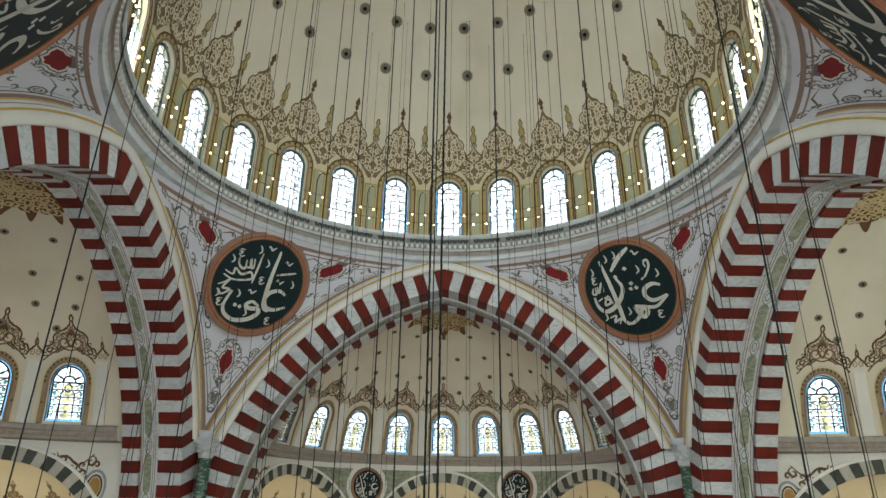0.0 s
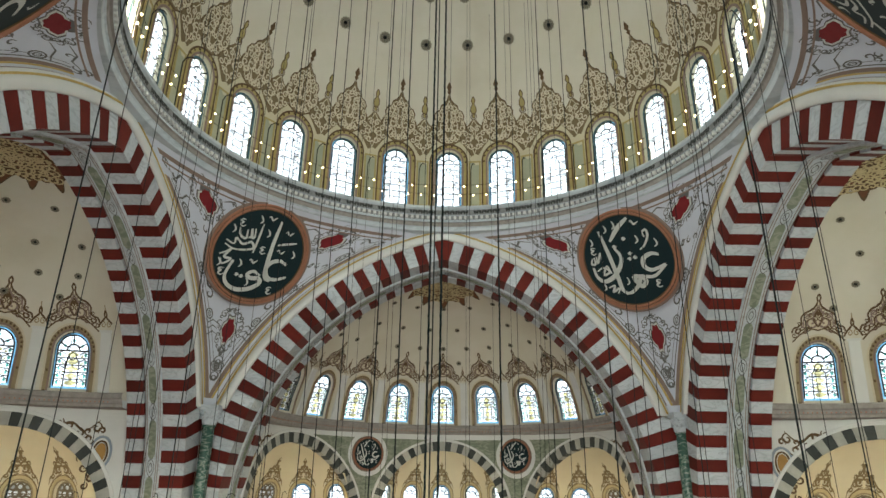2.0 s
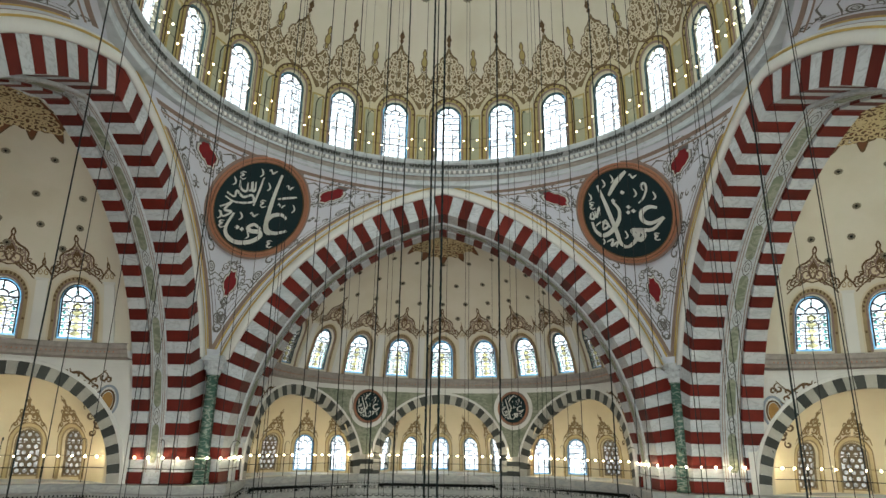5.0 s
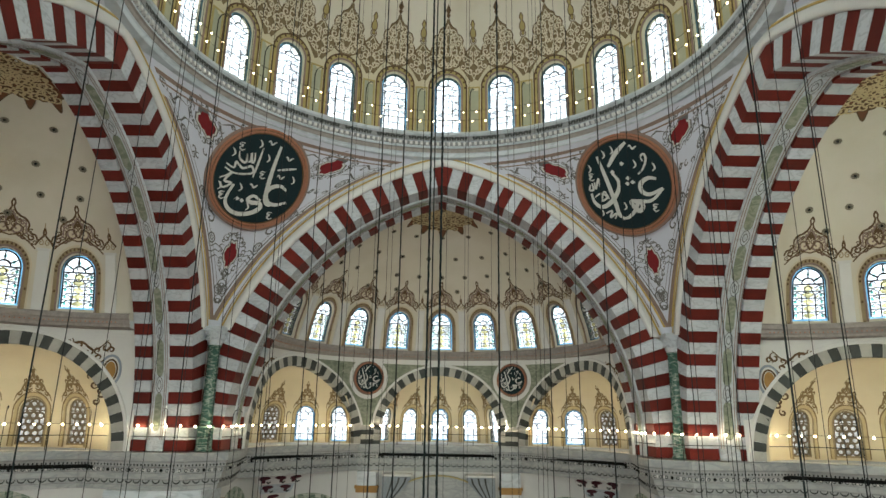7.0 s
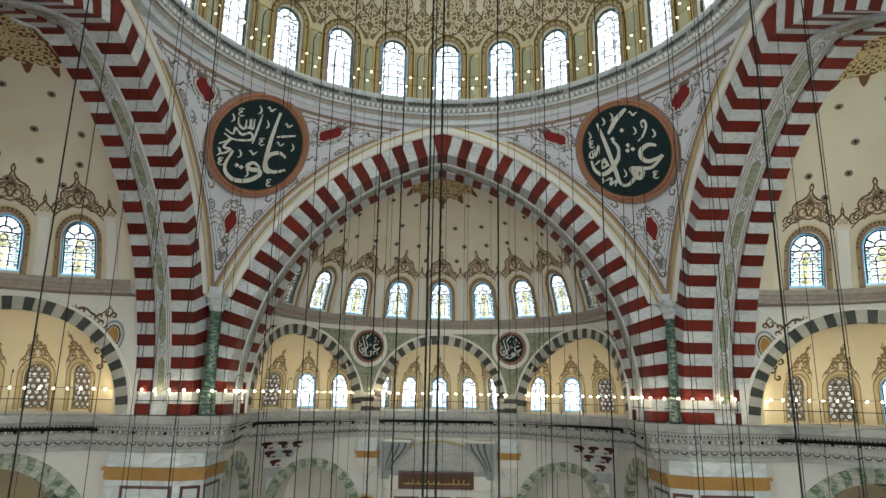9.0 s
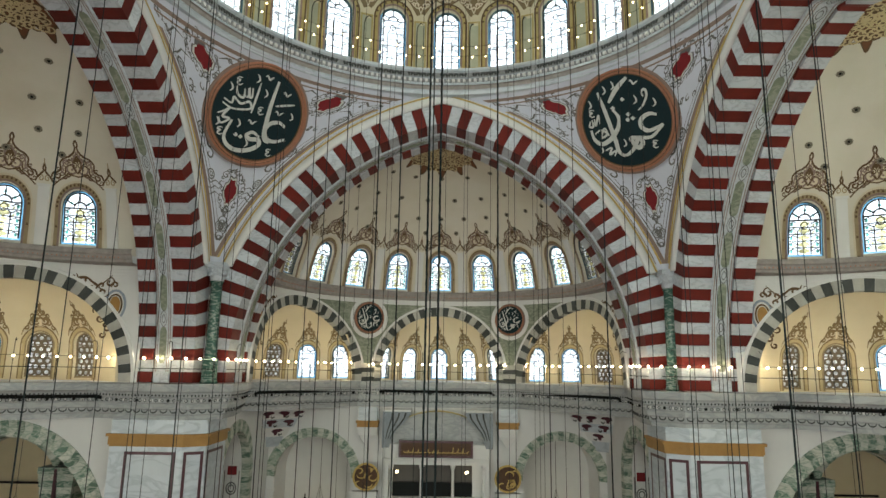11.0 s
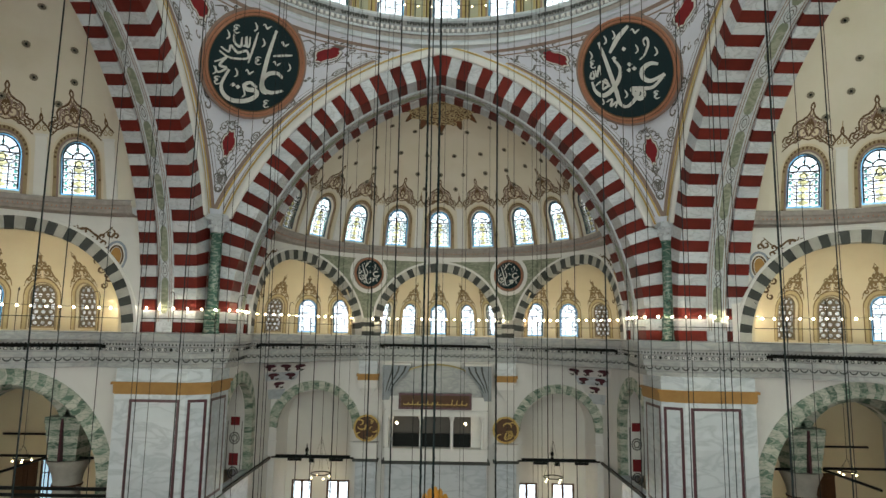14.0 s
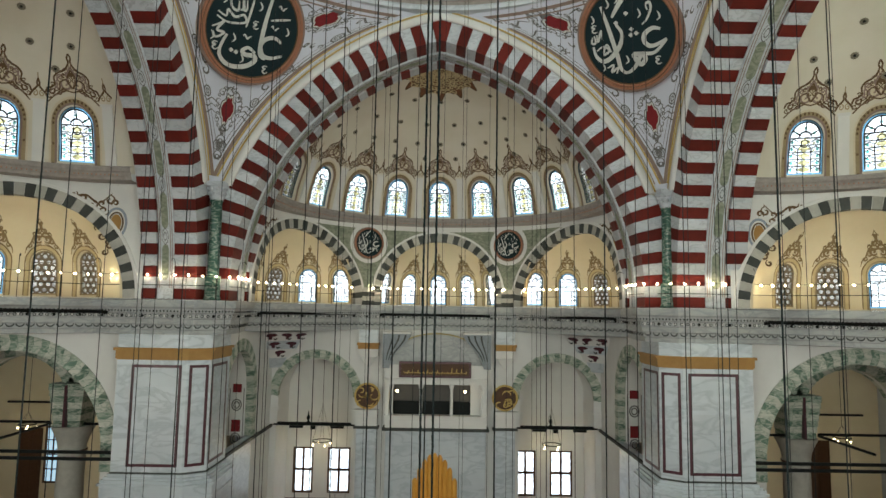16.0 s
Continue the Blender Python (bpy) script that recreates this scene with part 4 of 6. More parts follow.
    g.make("bar", IRON, tie)
    Geo().lathe([(0.0, 7.34), (0.16, 7.36), (0.05, 7.5), (0.15, 7.68), (0.12, 7.84), (0.03, 7.95), (0.06, 8.05), (0.0, 8.3)], 10, c - 0.5, 27.98).make("finial", IRON, tie, "small black finial")
    # lantern ring in the recess
    lamp = thing("ring_lamp", "small round iron ring lamp with glowing bulbs", "ceiling lamp", group="ring lamps")
    pts = [(c + 0.1 + 0.78 * math.cos(TAU * i / 24), 31 + 0.78 * math.sin(TAU * i / 24), 5.3) for i in range(25)]
    Geo().tube(pts, 0.045).make("ring", IRON, lamp)
    g = Geo()
    for i in range(4):
        q = pts[i * 6]
        g.tube([q, (c + 0.1, 31, 8.3)], 0.012, 4)
    g.tube([(c + 0.1, 31, 8.3), (c + 0.1, 31, 12.6)], 0.02, 4)
    g.make("hanger", IRON, lamp)
    for i in range(4):
        q = pts[i * 6 + 2]
        Geo().ball((q[0], q[1], 5.0), 0.075, 8).make("bulb", FAINT, lamp, "glowing warm bulb")

# side walls of the front bay, each with a tall arch whose soffit is painted
for s in (-1, 1):
    a = thing("wall_side_front", "white side wall with a tall green striped arch", "wall", kind="structure")
    fnw = (lambda u, v, d, s=s: (s * (13.4 + d), 20.0 + u, v))
    holed(Geo(), -3.9, 8.0, 0, 14.85, arch_outline(3.0, 0.02, 13.6, 20), 0.5, fnw).make("wall", WHITE, a)
    ring_voussoirs(a, fnw, 2.96, 3.75, 10.6, 21, (SAGE, SAGE_PALE), d0=-0.05, d1=2.2)
    for k in range(8):
        Geo().box(2.96, 3.75, -0.05, 2.2, 7.2 + 0.425 * k, 7.2 + 0.425 * (k + 1) - 0.01, lambda u, d, v: fnw(u, v, d)).make("jamb_stone", (SAGE, SAGE_PALE)[k % 2], a)
    g = Geo()
    g.box(2.88, 2.95, 0.5, 1.75, 7.2, 10.6, lambda u, d, v: fnw(u, v, d))
    g.grid([[fnw(-r * math.cos(math.pi * i / 24), 10.6 + r * math.sin(math.pi * i / 24), d) for i in range(25)] for r, d in ((2.95, 0.5), (2.88, 0.5), (2.88, 1.75), (2.95, 1.75))])
    g.make("soffit_band", WHITE, a, "pale painted soffit band")
    g = Geo()
    for z in (7.4, 10.2):
        g.box(2.86, 2.88, 0.8, 1.45, z + 0.1, z + 0.95, lambda u, d, v: fnw(u, v, d))
    g.make("soffit_panel", CRIMSON, a, "dark red painted panel")
    g = Geo()
    jamb = lambda u, v, d: fnw(2.87 - d, v, u)
    for z in (7.0, 9.4):
        for rr in (0.34, 0.2):
            g.ribbon([(1.12 + rr * math.cos(TAU * i / 20), z + rr * 1.15 * math.sin(TAU * i / 20)) for i in range(21)], 0.045, jamb, 0.01)
    for u in (0.62, 1.64):
        g.ribbon([(u, 7.2), (u, 10.6)], 0.03, jamb, 0.01)
    g.make("soffit_ring", GREYPAINT, a, "grey painted rings and lines")
    Geo().box(min(s * 13.42, s * 13.8), max(s * 13.42, s * 13.8), 16.3, 28.0, 0, 7.19).make("dado", MARBLE, a, "grey marble dado")
    # corner bracket carrying the gallery across the corner
    br = thing("corner_bracket", "carved stepped corner bracket painted dark red and grey", "bracket", group="corner brackets")
    for k, (z0, z1, e) in enumerate(((13.9, 14.6, 2.6), (13.2, 13.9, 1.9), (12.5, 13.2, 1.35), (11.7, 12.5, 0.8))):
        x = s * 13.4
        Geo().add([(x, 28, z0), (x - s * e, 28, z0), (x, 28 - e, z0), (x, 28, z1), (x - s * (e + 0.35), 28, z1), (x, 28 - e - 0.35, z1)],
                  [(0, 1, 2), (3, 5, 4), (1, 4, 5, 2), (0, 3, 4, 1), (0, 2, 5, 3)]).make("tier", (WHITE, MARBLE, WHITE, MARBLE)[k], br)
        for j in range((3, 2, 1, 0)[k]):
            q = (j + 0.5) / (3, 2, 1, 1)[k]
            def face(u, v, d, q=q, e=e, z0=z0, z1=z1, x=x):
                E, t = e + 0.35 * (v - z0) / (z1 - z0), q + u / (1.42 * (e + 0.2))
                return (x - s * E * (1 - t) + s * 0.7 * d, 28 - E * t + 0.7 * d, v)
            c = (z0 + z1) / 2
            leaf = [(-0.52, c + 0.12), (-0.3, c + 0.24), (0.1, c + 0.25), (0.42, c + 0.18), (0.5, c + 0.02), (0.3, c - 0.06), (0.22, c - 0.26), (-0.02, c - 0.24), (-0.06, c - 0.02), (-0.3, c + 0.02)]
            if (j + k) % 2:
                leaf = [(-u, v) for u, v in leaf][::-1]
            Geo().blob(leaf, face, -0.03).make("inlay", PURPLE, br, "dark red carved leaf")
            Geo().ribbon([(-0.5, c - 0.16), (-0.3, c - 0.26), (-0.16, c - 0.14)], 0.06, face, -0.03).make("scroll", STONE_DARK, br)
    tie = thing("tie_beam", "black iron tie beam along the side arch", "beam", group="tie beams")
    Geo().box(min(s * 13.15, s * 13.3), max(s * 13.15, s * 13.3), 16.4, 27.9, 7.0, 7.2).make("bar", IRON, tie)

# pilasters with ochre caps
for s in (-1, 1):
    p = thing("pilaster", "white pilaster with ochre capital and hanging drop", "pilaster", kind="structure")
    x0, x1 = s * 5.55 - 0.9, s * 5.55 + 0.9
    Geo().box(x0 + 0.15, x1 - 0.15, 27.35, 28.0, 13.8, 14.85).make("neck", MARBLE, p)
    Geo().box(x0, x1, 27.2, 28.0, 13.62, 13.82).box(x0 + 0.08, x1 - 0.08, 27.28, 28.0, 13.32, 13.62).make("capital", OCHRE, p)
    g = Geo().box(x0 + 0.1, x1 - 0.1, 27.35, 28.0, 12.7, 13.32)
    c = s * 5.55
    g.add([(c - 0.65, 27.4, 12.7), (c + 0.65, 27.4, 12.7), (c + 0.65, 28, 12.7), (c - 0.65, 28, 12.7), (c, 27.85, 11.7)], [(0, 1, 4), (1, 2, 4), (2, 3, 4), (3, 0, 4), (0, 3, 2, 1)])
    g.make("drop", WHITE, p)
    Geo().box(x0, x1, 27.3, 28.0, 7.25, 8.35).box(x0 - 0.08, x1 + 0.08, 27.22, 28.0, 8.35, 8.5).make("impost", WHITE, p)
    Geo().box(x0 + 0.1, x1 - 0.1, 27.45, 28.0, 0, 7.0).make("shaft", MARBLE, p)
    Geo().box(x0 - 0.1, x1 + 0.1, 27.15, 28.0, 7.05, 7.22).make("string_course", STONE_DARK, p)
    d = thing("round_plaque", "round dark brown plaque with gilt strokes and rim", "plaque", pose(s * 5.5, 27.2, 9.62), group="round plaques")
    fnp = lambda u, v, q: (u, -q, v)
    Geo().lathe([(0, 0.0), (0.95, 0.0), (1.0, -0.02), (1.0, -0.1), (0, -0.1)], 32).make("board", WOOD, d).matrix_basis = pose(0, 0, 0, 90, 0, 0)
    g = Geo()
    g.ribbon([(0.97 * math.cos(TAU * i / 32), 0.97 * math.sin(TAU * i / 32)) for i in range(33)], 0.075, fnp, 0.03)
    rnd = random.Random(4 + s)
    for k in range(9):
        cx, cz, r = rnd.uniform(-0.55, 0.55), rnd.uniform(-0.6, 0.6), rnd.uniform(0.12, 0.36)
        b0, sp = rnd.uniform(0, TAU), rnd.uniform(2, 4.2)
        g.ribbon([(cx + r * math.cos(b0 + sp * i / 12), cz + 0.8 * r * math.sin(b0 + sp * i / 12)) for i in range(13)], lambda q: 0.02 + 0.04 * math.sin(math.pi * q), fnp, 0.035)
    g.make("stroke", GOLD, d, "gilt strokes")

# loggia between the pilasters
SLATE = material("blue_grey_carving", (0.30, 0.34, 0.38), 0.6, (0.19, 0.22, 0.25), 3, 0.6, 0.1, 0.1, 25)
# plaster with the loggia's inner shade put into its colour
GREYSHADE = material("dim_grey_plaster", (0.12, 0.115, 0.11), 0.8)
log = thing("loggia", "white marble loggia with slender columns over a blank parapet", "balcony", kind="structure")
g = Geo().box(-4.0, 4.0, 26.6, 28.0, 10.65, 10.95).box(-4.0, 4.0, 26.7, 28.0, 10.95, 12.15).box(-4.1, 4.1, 26.45, 28, 11.02, 11.1)
g.box(-4.0, -3.72, 26.6, 28, 8.2, 10.65).box(3.72, 4.0, 26.6, 28, 8.2, 10.65)
g.box(2.75, 3.72, 27.3, 28, 8.2, 10.65)
g.make("entablature", WHITE, log)
g = Geo().box(-4.0, 4.0, 26.5, 28.0, 7.3, 8.2).box(-4.1, 4.1, 26.4, 28.0, 8.12, 8.24)
g.make("parapet", WHITE, log)
Geo().box(-4.2, 4.2, 26.3, 28.0, 7.08, 7.25).make("string_course", STONE_DARK, log)
Geo().box(-3.95, 3.95, 26.6, 28.0, 0, 7.08).make("base", MARBLE, log)
for x in (-3.52, -1.2, 1.22, 3.62):
    Geo().lathe([(0.16, 8.24), (0.16, 8.32), (0.12, 8.36), (0.11, 10.3), (0.14, 10.34), (0.2, 10.5), (0.2, 10.65)], 12, x, 26.72).make("column", WHITE, log)
Geo().box(-3.7, 2.75, 27.3, 27.5, 8.24, 9.25).make("screen", IRON, log, "dark screen inside")
Geo().box(-3.72, 2.75, 27.8, 27.95, 8.2, 10.65).make("inner_wall", GREYSHADE, log, "dim grey inner wall")
g = Geo()
arc = [(4.0 * math.cos(math.pi * (0.1 + 0.8 * i / 24)), 12.0 + 2.6 * math.sin(math.pi * (0.1 + 0.8 * i / 24))) for i in range(25)]
g.grid([[(x, y, z) for x, z in arc] for y in (27.0, 27.0)] and [[(x, 26.95, z) for x, z in arc], [(x, 26.95, z + 0.1) for x, z in arc], [(x, 27.15, z + 0.1) for x, z in arc]])
g.make("arch_line", OLIVE, log, "thin olive arch line")
# darker marble here imitates the shade below the gallery cornice
g = Geo().add([(x, 27.1, z) for x, z in arc] + [(-4.0, 27.1, 12.1), (4.0, 27.1, 12.1)], [tuple(range(27))])
g.make("tympanum", CORNICE, log, "worn grey marble tympanum")
for s in (-1, 1):
    # carved corbel; flat dark strips stand for the shade in its curved slits
    edge = [(2.1, 14.6), (2.25, 14.2), (2.7, 13.7), (3.2, 13.2), (3.55, 12.6), (3.75, 11.9)]
    rows = [[(s * x, 26.5, z), (s * 4.3, 26.5, z)] for x, z in edge]
    back_rows = [[(s * x, 26.5, z), (s * x, 27.9, z)] for x, z in edge]
    Geo().grid(rows).grid(back_rows).add([(s * 3.75, 26.5, 11.9), (s * 4.3, 26.5, 11.9), (s * 4.3, 27.9, 11.9), (s * 3.75, 27.9, 11.9)], [(0, 1, 2, 3)]).make("bracket", SLATE, log, "blue grey carved corbel")
    flat = lambda u, v, d: (s * u, 26.5 + d, v)
    for q in (0.18, 0.42, 0.66):
        Geo().ribbon([(x + (4.25 - x) * q, z - 0.08) for x, z in edge[:5]], taper_slit, flat, -0.012).make("slit", STONE_DARK, log, "dark carved slit")
    Geo().box(min(s * 2.05, s * 4.3), max(s * 2.05, s * 4.3), 26.4, 27.9, 14.6, 14.75).make("bracket_cap", WHITE, log)
    Geo().ball((s * 3.1 if s < 0 else 2.3, 26.85, 10.1), 0.12, 8).make("lamp", FAINT, log, "small glowing lamp")
sign = thing("inscription_board", "dark red framed board with gilt writing strokes", "sign")
Geo().box(-2.98, 2.75, 26.5, 26.68, 11.2, 12.45).make("board", WOOD, sign)
frame_geo(Geo(), lambda u, v, d: (u, 26.5 - d, v), -2.98, 2.75, 11.2, 12.45, 0.16, 0.0, 0.06).make("frame", PURPLE, sign, "dark red-brown frame")
g, rnd = Geo(), random.Random(9)
for k in range(26):
    cx = -2.5 + 4.8 * k / 25
    h = rnd.uniform(0.1, 0.5)
    g.ribbon([(cx, 11.5), (cx + 0.1, 11.5 + h)] if k % 2 else [(cx - 0.12, 11.65), (cx, 11.55), (cx + 0.16, 11.6)], 0.03, lambda u, v, q: (u, 26.495 - q, v), 0.005)
g.make("stroke", GOLD, sign, "gilt strokes")
# niche with a pointed scalloped head, its glow put into the stone colour
nic = thing("niche", "arched niche of lit orange stone with fluted head", "niche", kind="structure")
for k in range(9):
    u0, u1 = -1.75 + 3.5 * k / 9, -1.75 + 3.5 * (k + 1) / 9
    um = (u0 + u1) / 2
    top = 5.45 - 2.4 * (abs(um) / 1.75) ** 1.9
    Geo().lathe([(0.215, 0.0), (0.215, top - 0.3), (0.12, top - 0.08), (0.0, top)], 10, um, 26.66).make("flute", LITSTONE, nic)

# side bays below the gallery: wall with a great round arch, columns and striped vault arches behind
for s in (-1, 1):
    a = thing("wall_aisle", "white aisle wall with a great green and white arch", "wall", kind="structure")
    fnw = lambda u, v, d, s=s: (s * 25.2 + u, 14.0 + d, v)
    wl, wr = (-13.0, 7.1) if s < 0 else (-7.1, 13.0)
    holed(Geo(), wl, wr, 0, 14.85, arch_outline(5.7, 0.02, 13.75, 30), 0.8, fnw).make("wall", WHITE, a)
    ring_voussoirs(a, fnw, 5.66, 6.6, 8.05, 41, (SAGE, SAGE_PALE), d0=-0.06, d1=0.8, wave=0.022)
    for q in (-1, 1):
        for k in range(3):
            Geo().box(min(q * 5.66, q * 6.6), max(q * 5.66, q * 6.6), -0.06, 0.8, 6.8 + 0.41 * k, 6.8 + 0.41 * (k + 1) - 0.01, lambda u, d, v: fnw(u, v, d)).make("jamb_stone", (SAGE, SAGE_PALE)[k % 2], a)
    for z in (7.75, 8.12):
        tie = thing("tie_rail", "long dark iron rail spanning the aisle arch", "rail", group="tie rails")
        Geo().box(min(s * 18.2, s * 36), max(s * 18.2, s * 36), 12.9, 13.0, z - 0.09, z + 0.09).make("bar", IRON, tie)
    CX = s * 25.2
    c = thing("aisle_column", "pale stone column with a flared capital and striped green impost", "column", group="aisle columns")
    Geo().lathe([(0.9, 0), (0.86, 6.35), (0.93, 6.42), (0.93, 6.55), (0.88, 6.62), (0.98, 7.15), (1.2, 7.7), (1.34, 7.95), (1.34, 8.15)], 24, CX, 21.0).make("shaft", STONE_LIGHT, c, smooth=True)
    Geo().lathe([(0.96, 6.42), (0.99, 6.48), (0.96, 6.55)], 24, CX, 21.0).make("collar", WOOD, c)
    for k in range(7):
        e = 0.92 + 0.05 * k
        Geo().box(CX - e, CX + e, 21.0 - e, 21.0 + e, 8.15 + 0.42 * k, 8.15 + 0.42 * (k + 1) - 0.012).make("course", (SAGE, SAGE_PALE)[k % 2], c)
    Geo().box(CX - 0.08, CX + 0.08, 19.7, 20.1, 8.2, 11.0).make("inlay", PURPLE, c, "dark red inlaid strip")
    for deg, r in ((0, 3.6), (90, 3.6), (180, 3.9)):
        v = thing("vault_arch", "striped green and white vault arch springing from the column", "arch", group="vault arches", kind="structure")
        cs, sn = math.cos(radians(deg)), math.sin(radians(deg))
        fv = lambda u, v_, d: (CX + cs * (u + r) * s - sn * (d - 0.7), 21.0 + sn * (u + r) + cs * (d - 0.7), v_)
        ring_voussoirs(v, fv, r - 0.1, r + 0.6, 9.4, 15, (SAGE, SAGE_PALE), 0, math.pi, d0=0.0, d1=1.4)
        Geo().grid([[fv(-(r - 0.12) * math.cos(math.pi * i / 20), 9.4 + (r - 0.12) * math.sin(math.pi * i / 20), d) for i in range(21)] for d in (0.5, 0.9)]).make("soffit_band", WHITE, v)
    for x0, y0, x1, y1 in ((s * 19, 20.6, s * 26.4, 20.6), (s * 26.5, 14.8, s * 26.5, 20.5), (s * 26.8, 21, s * 36, 21), (s * 19, 30, s * 36, 30)):
        tie = thing("tie_beam", "dark iron tie beam under the aisle vault", "beam", group="tie beams")
        Geo().tube([(x0, y0, 8.3), (x1, y1, 8.3)], 0.09, 4).make("bar", IRON, tie)
    g = Geo().box(min(s * 18.1, s * 38), max(s * 18.1, s * 38), 31.0, 31.6, 0, 14.8)
    tagged(g.make("wall_aisle_rear", YELLOW), "warm cream rear wall of the aisle", "wall", kind="structure")
    g = Geo().box(min(s * 18.1, s * 17.3), max(s * 18.1, s * 17.3), 18.1, 31.6, 0, 14.8)
    tagged(g.make("wall_aisle_side", YELLOW), "warm cream side wall of the aisle", "wall", kind="structure")
    if s < 0:
        w = thing("window_aisle", "tall aisle window with dark bars", "window", pose(s * 32.4, 30.9, 0), kind="structure")
        frame_geo(Geo(), lambda u, v, d: (u, -d, v), -0.7, 0.7, 1.5, 6.2, 0.14, 0, 0.12).make("frame", WOOD, w)
        g = Geo().box(-0.05, 0.05, -0.1, -0.02, 1.6, 6.1)
        for z in (2.6, 3.8, 5.0):
            g.box(-0.6, 0.6, -0.1, -0.02, z, z + 0.08)
        g.make("bar", WOOD, w)
        ob = Geo().add([(s * 32.4 - 0.65, 30.95, 1.5), (s * 32.4 + 0.65, 30.95, 1.5), (s * 32.4 + 0.65, 30.95, 6.2), (s * 32.4 - 0.65, 30.95, 6.2)], [(0, 1, 2, 3)]).make("backdrop_yard", COURT)
        tagged(ob, "bright daylight outside the aisle window", "sky", kind="structure")
    d = thing("door_aisle", "tall dark wooden door in the aisle wall", "door", pose(-34.4 if s < 0 else 32.6, 30.85, 0), kind="structure")
    for k in range(2):
        Geo().box(-1.0 + k, -0.02 + k, 0, 0.1, 0, 6.0).make("leaf", WOOD, d)
        frame_geo(Geo(), lambda u, v, q: (u - 1.0 + k, -q, v), 0.12, 0.86, 0.5, 5.6, 0.1, 0, 0.04).make("panel", WOOD, d)
    lamp = thing("ring_lamp", "small round iron ring lamp with glowing bulbs", "ceiling lamp", pose(s * 31.0, 25, 7.4), group="ring lamps")
    pts = [(0.6 * math.cos(TAU * i / 24), 0.6 * math.sin(TAU * i / 24), 0) for i in range(25)]
    g = Geo().tube(pts, 0.045)
    g.tube([(0, 0, 0.9), (0, 0, 7.4)], 0.02, 4)
    for i in range(4):
        g.tube([pts[i * 6], (0, 0, 0.9)], 0.012, 4)
    g.make("ring", IRON, lamp)
    for i in range(4):
        Geo().ball((*pts[i * 6 + 2][:2], -0.25), 0.075, 8).make("bulb", FAINT, lamp, "glowing warm bulb")

# warm light of the ring lamps
for ob in [o for o in bpy.data.objects if o.name.startswith("ring_lamp")]:
    bulbs = [c for c in ob.children if c.name.startswith("bulb")]
    c = sum((ob.matrix_basis @ v.co for b in bulbs for v in b.data.vertices), Vector()) / sum(len(b.data.vertices) for b in bulbs)
    la = new("lamp_glow", bpy.data.lights.new("lamp_glow", "POINT"))
    la.data.energy, la.data.color, la.data.shadow_soft_size = (130.0 if abs(c.x) > 20 else 60.0), (1.0, 0.80, 0.42), 0.3
    la.location = (c.x, c.y, c.z - 0.25)
# ---------------- painted ornament ----------------
def arc(cx, cz, r, a0, a1, n=10, e=1.0):
    return [(cx + r * math.cos(radians(a0 + (a1 - a0) * i / n)), cz + e * r * math.sin(radians(a0 + (a1 - a0) * i / n))) for i in range(n + 1)]


def spiral(cx, cz, r, a0, turns, n=14, hand=1):
    return [(cx + r * (1 - 0.82 * i / n) * math.cos(radians(a0) + hand * TAU * turns * i / n), cz + r * (1 - 0.82 * i / n) * math.sin(radians(a0) + hand * TAU * turns * i / n)) for i in range(n + 1)]


def both(g, pts, w, fn, lift):
    g.ribbon(pts, w, fn, lift)
    g.ribbon([(-u, v) for u, v in pts], w, fn, lift)


def taper(w):
    return lambda s: w * (0.35 + 0.65 * math.sin(math.pi * min(max(s, 0.02), 0.98)))


def lobed(parts):
    """Outline of one half given from bottom to top, mirrored to a closed figure."""
    return parts + [(-u, v) for u, v in reversed(parts)]


# palmettes over the drum windows, lace and drops between
drum_fn, drum_fb = on_ring(0, 0, DOME, radians(1)), on_ring(0, 0, DOME, radians(8.5))
fn = lambda u, v, d: drum_fn(u, v, d - 0.02)
fb = lambda u, v, d: drum_fb(u, v, d - 0.02)
fl = lambda u, v, d: drum_fn(u, v, d - 0.065)
fm = lambda u, v, d: drum_fb(u, v, d - 0.08)
field = lobed([(0.3, 41.1), (0.75, 41.35), (0.8, 41.7), (1.08, 41.85), (1.22, 42.15), (1.16, 42.5), (0.98, 42.7), (1.06, 43.0), (0.92, 43.3), (0.66, 43.42), (0.58, 43.7), (0.32, 43.85), (0.15, 44.05), (0.07, 44.3)])
F1 = Geo().blob(field, fn, -0.02)
L1, B1 = Geo(), Geo()
LACE1 = ((0.16, 41.35, 0.17, 60), (0.5, 41.45, 0.18, 100), (0.95, 42.55, 0.15, 20), (0.42, 42.3, 0.36, 90), (0.85, 43.05, 0.2, 80), (0.5, 43.35, 0.18, 200), (0.88, 42.2, 0.27, 200), (0.33, 43.1, 0.28, 60), (0.3, 41.6, 0.26, 180), (0.68, 42.8, 0.22, 30), (0.17, 43.6, 0.17, 120), (0.14, 42.75, 0.17, 240), (0.66, 41.85, 0.2, 300), (0.12, 42.1, 0.16, 0))
for cx, cz, r, a in LACE1:
    both(L1, spiral(cx, cz, r, a, 1.2), 0.043, fl, -0.04)
    both(B1, spiral(cx, cz, r * 0.8, a + 60, 1.1), 0.024, fl, -0.032)
both(L1, arc(0.0, 42.3, 0.62, -60, 60), 0.032, fl, -0.04)
both(L1, [(0.0, 41.2), (0.3, 42.0), (0.1, 42.8), (0.3, 43.4), (0.0, 44.0)], 0.032, fl, -0.04)
both(L1, [(0.0, 43.4), (0.5, 43.0), (0.2, 42.2), (0.7, 41.8), (1.1, 42.2)], 0.03, fl, -0.04)
both(L1, [(u * 0.9, 42.3 + (v - 42.3) * 0.9) for u, v in field[1:12]], 0.03, fl, -0.045)
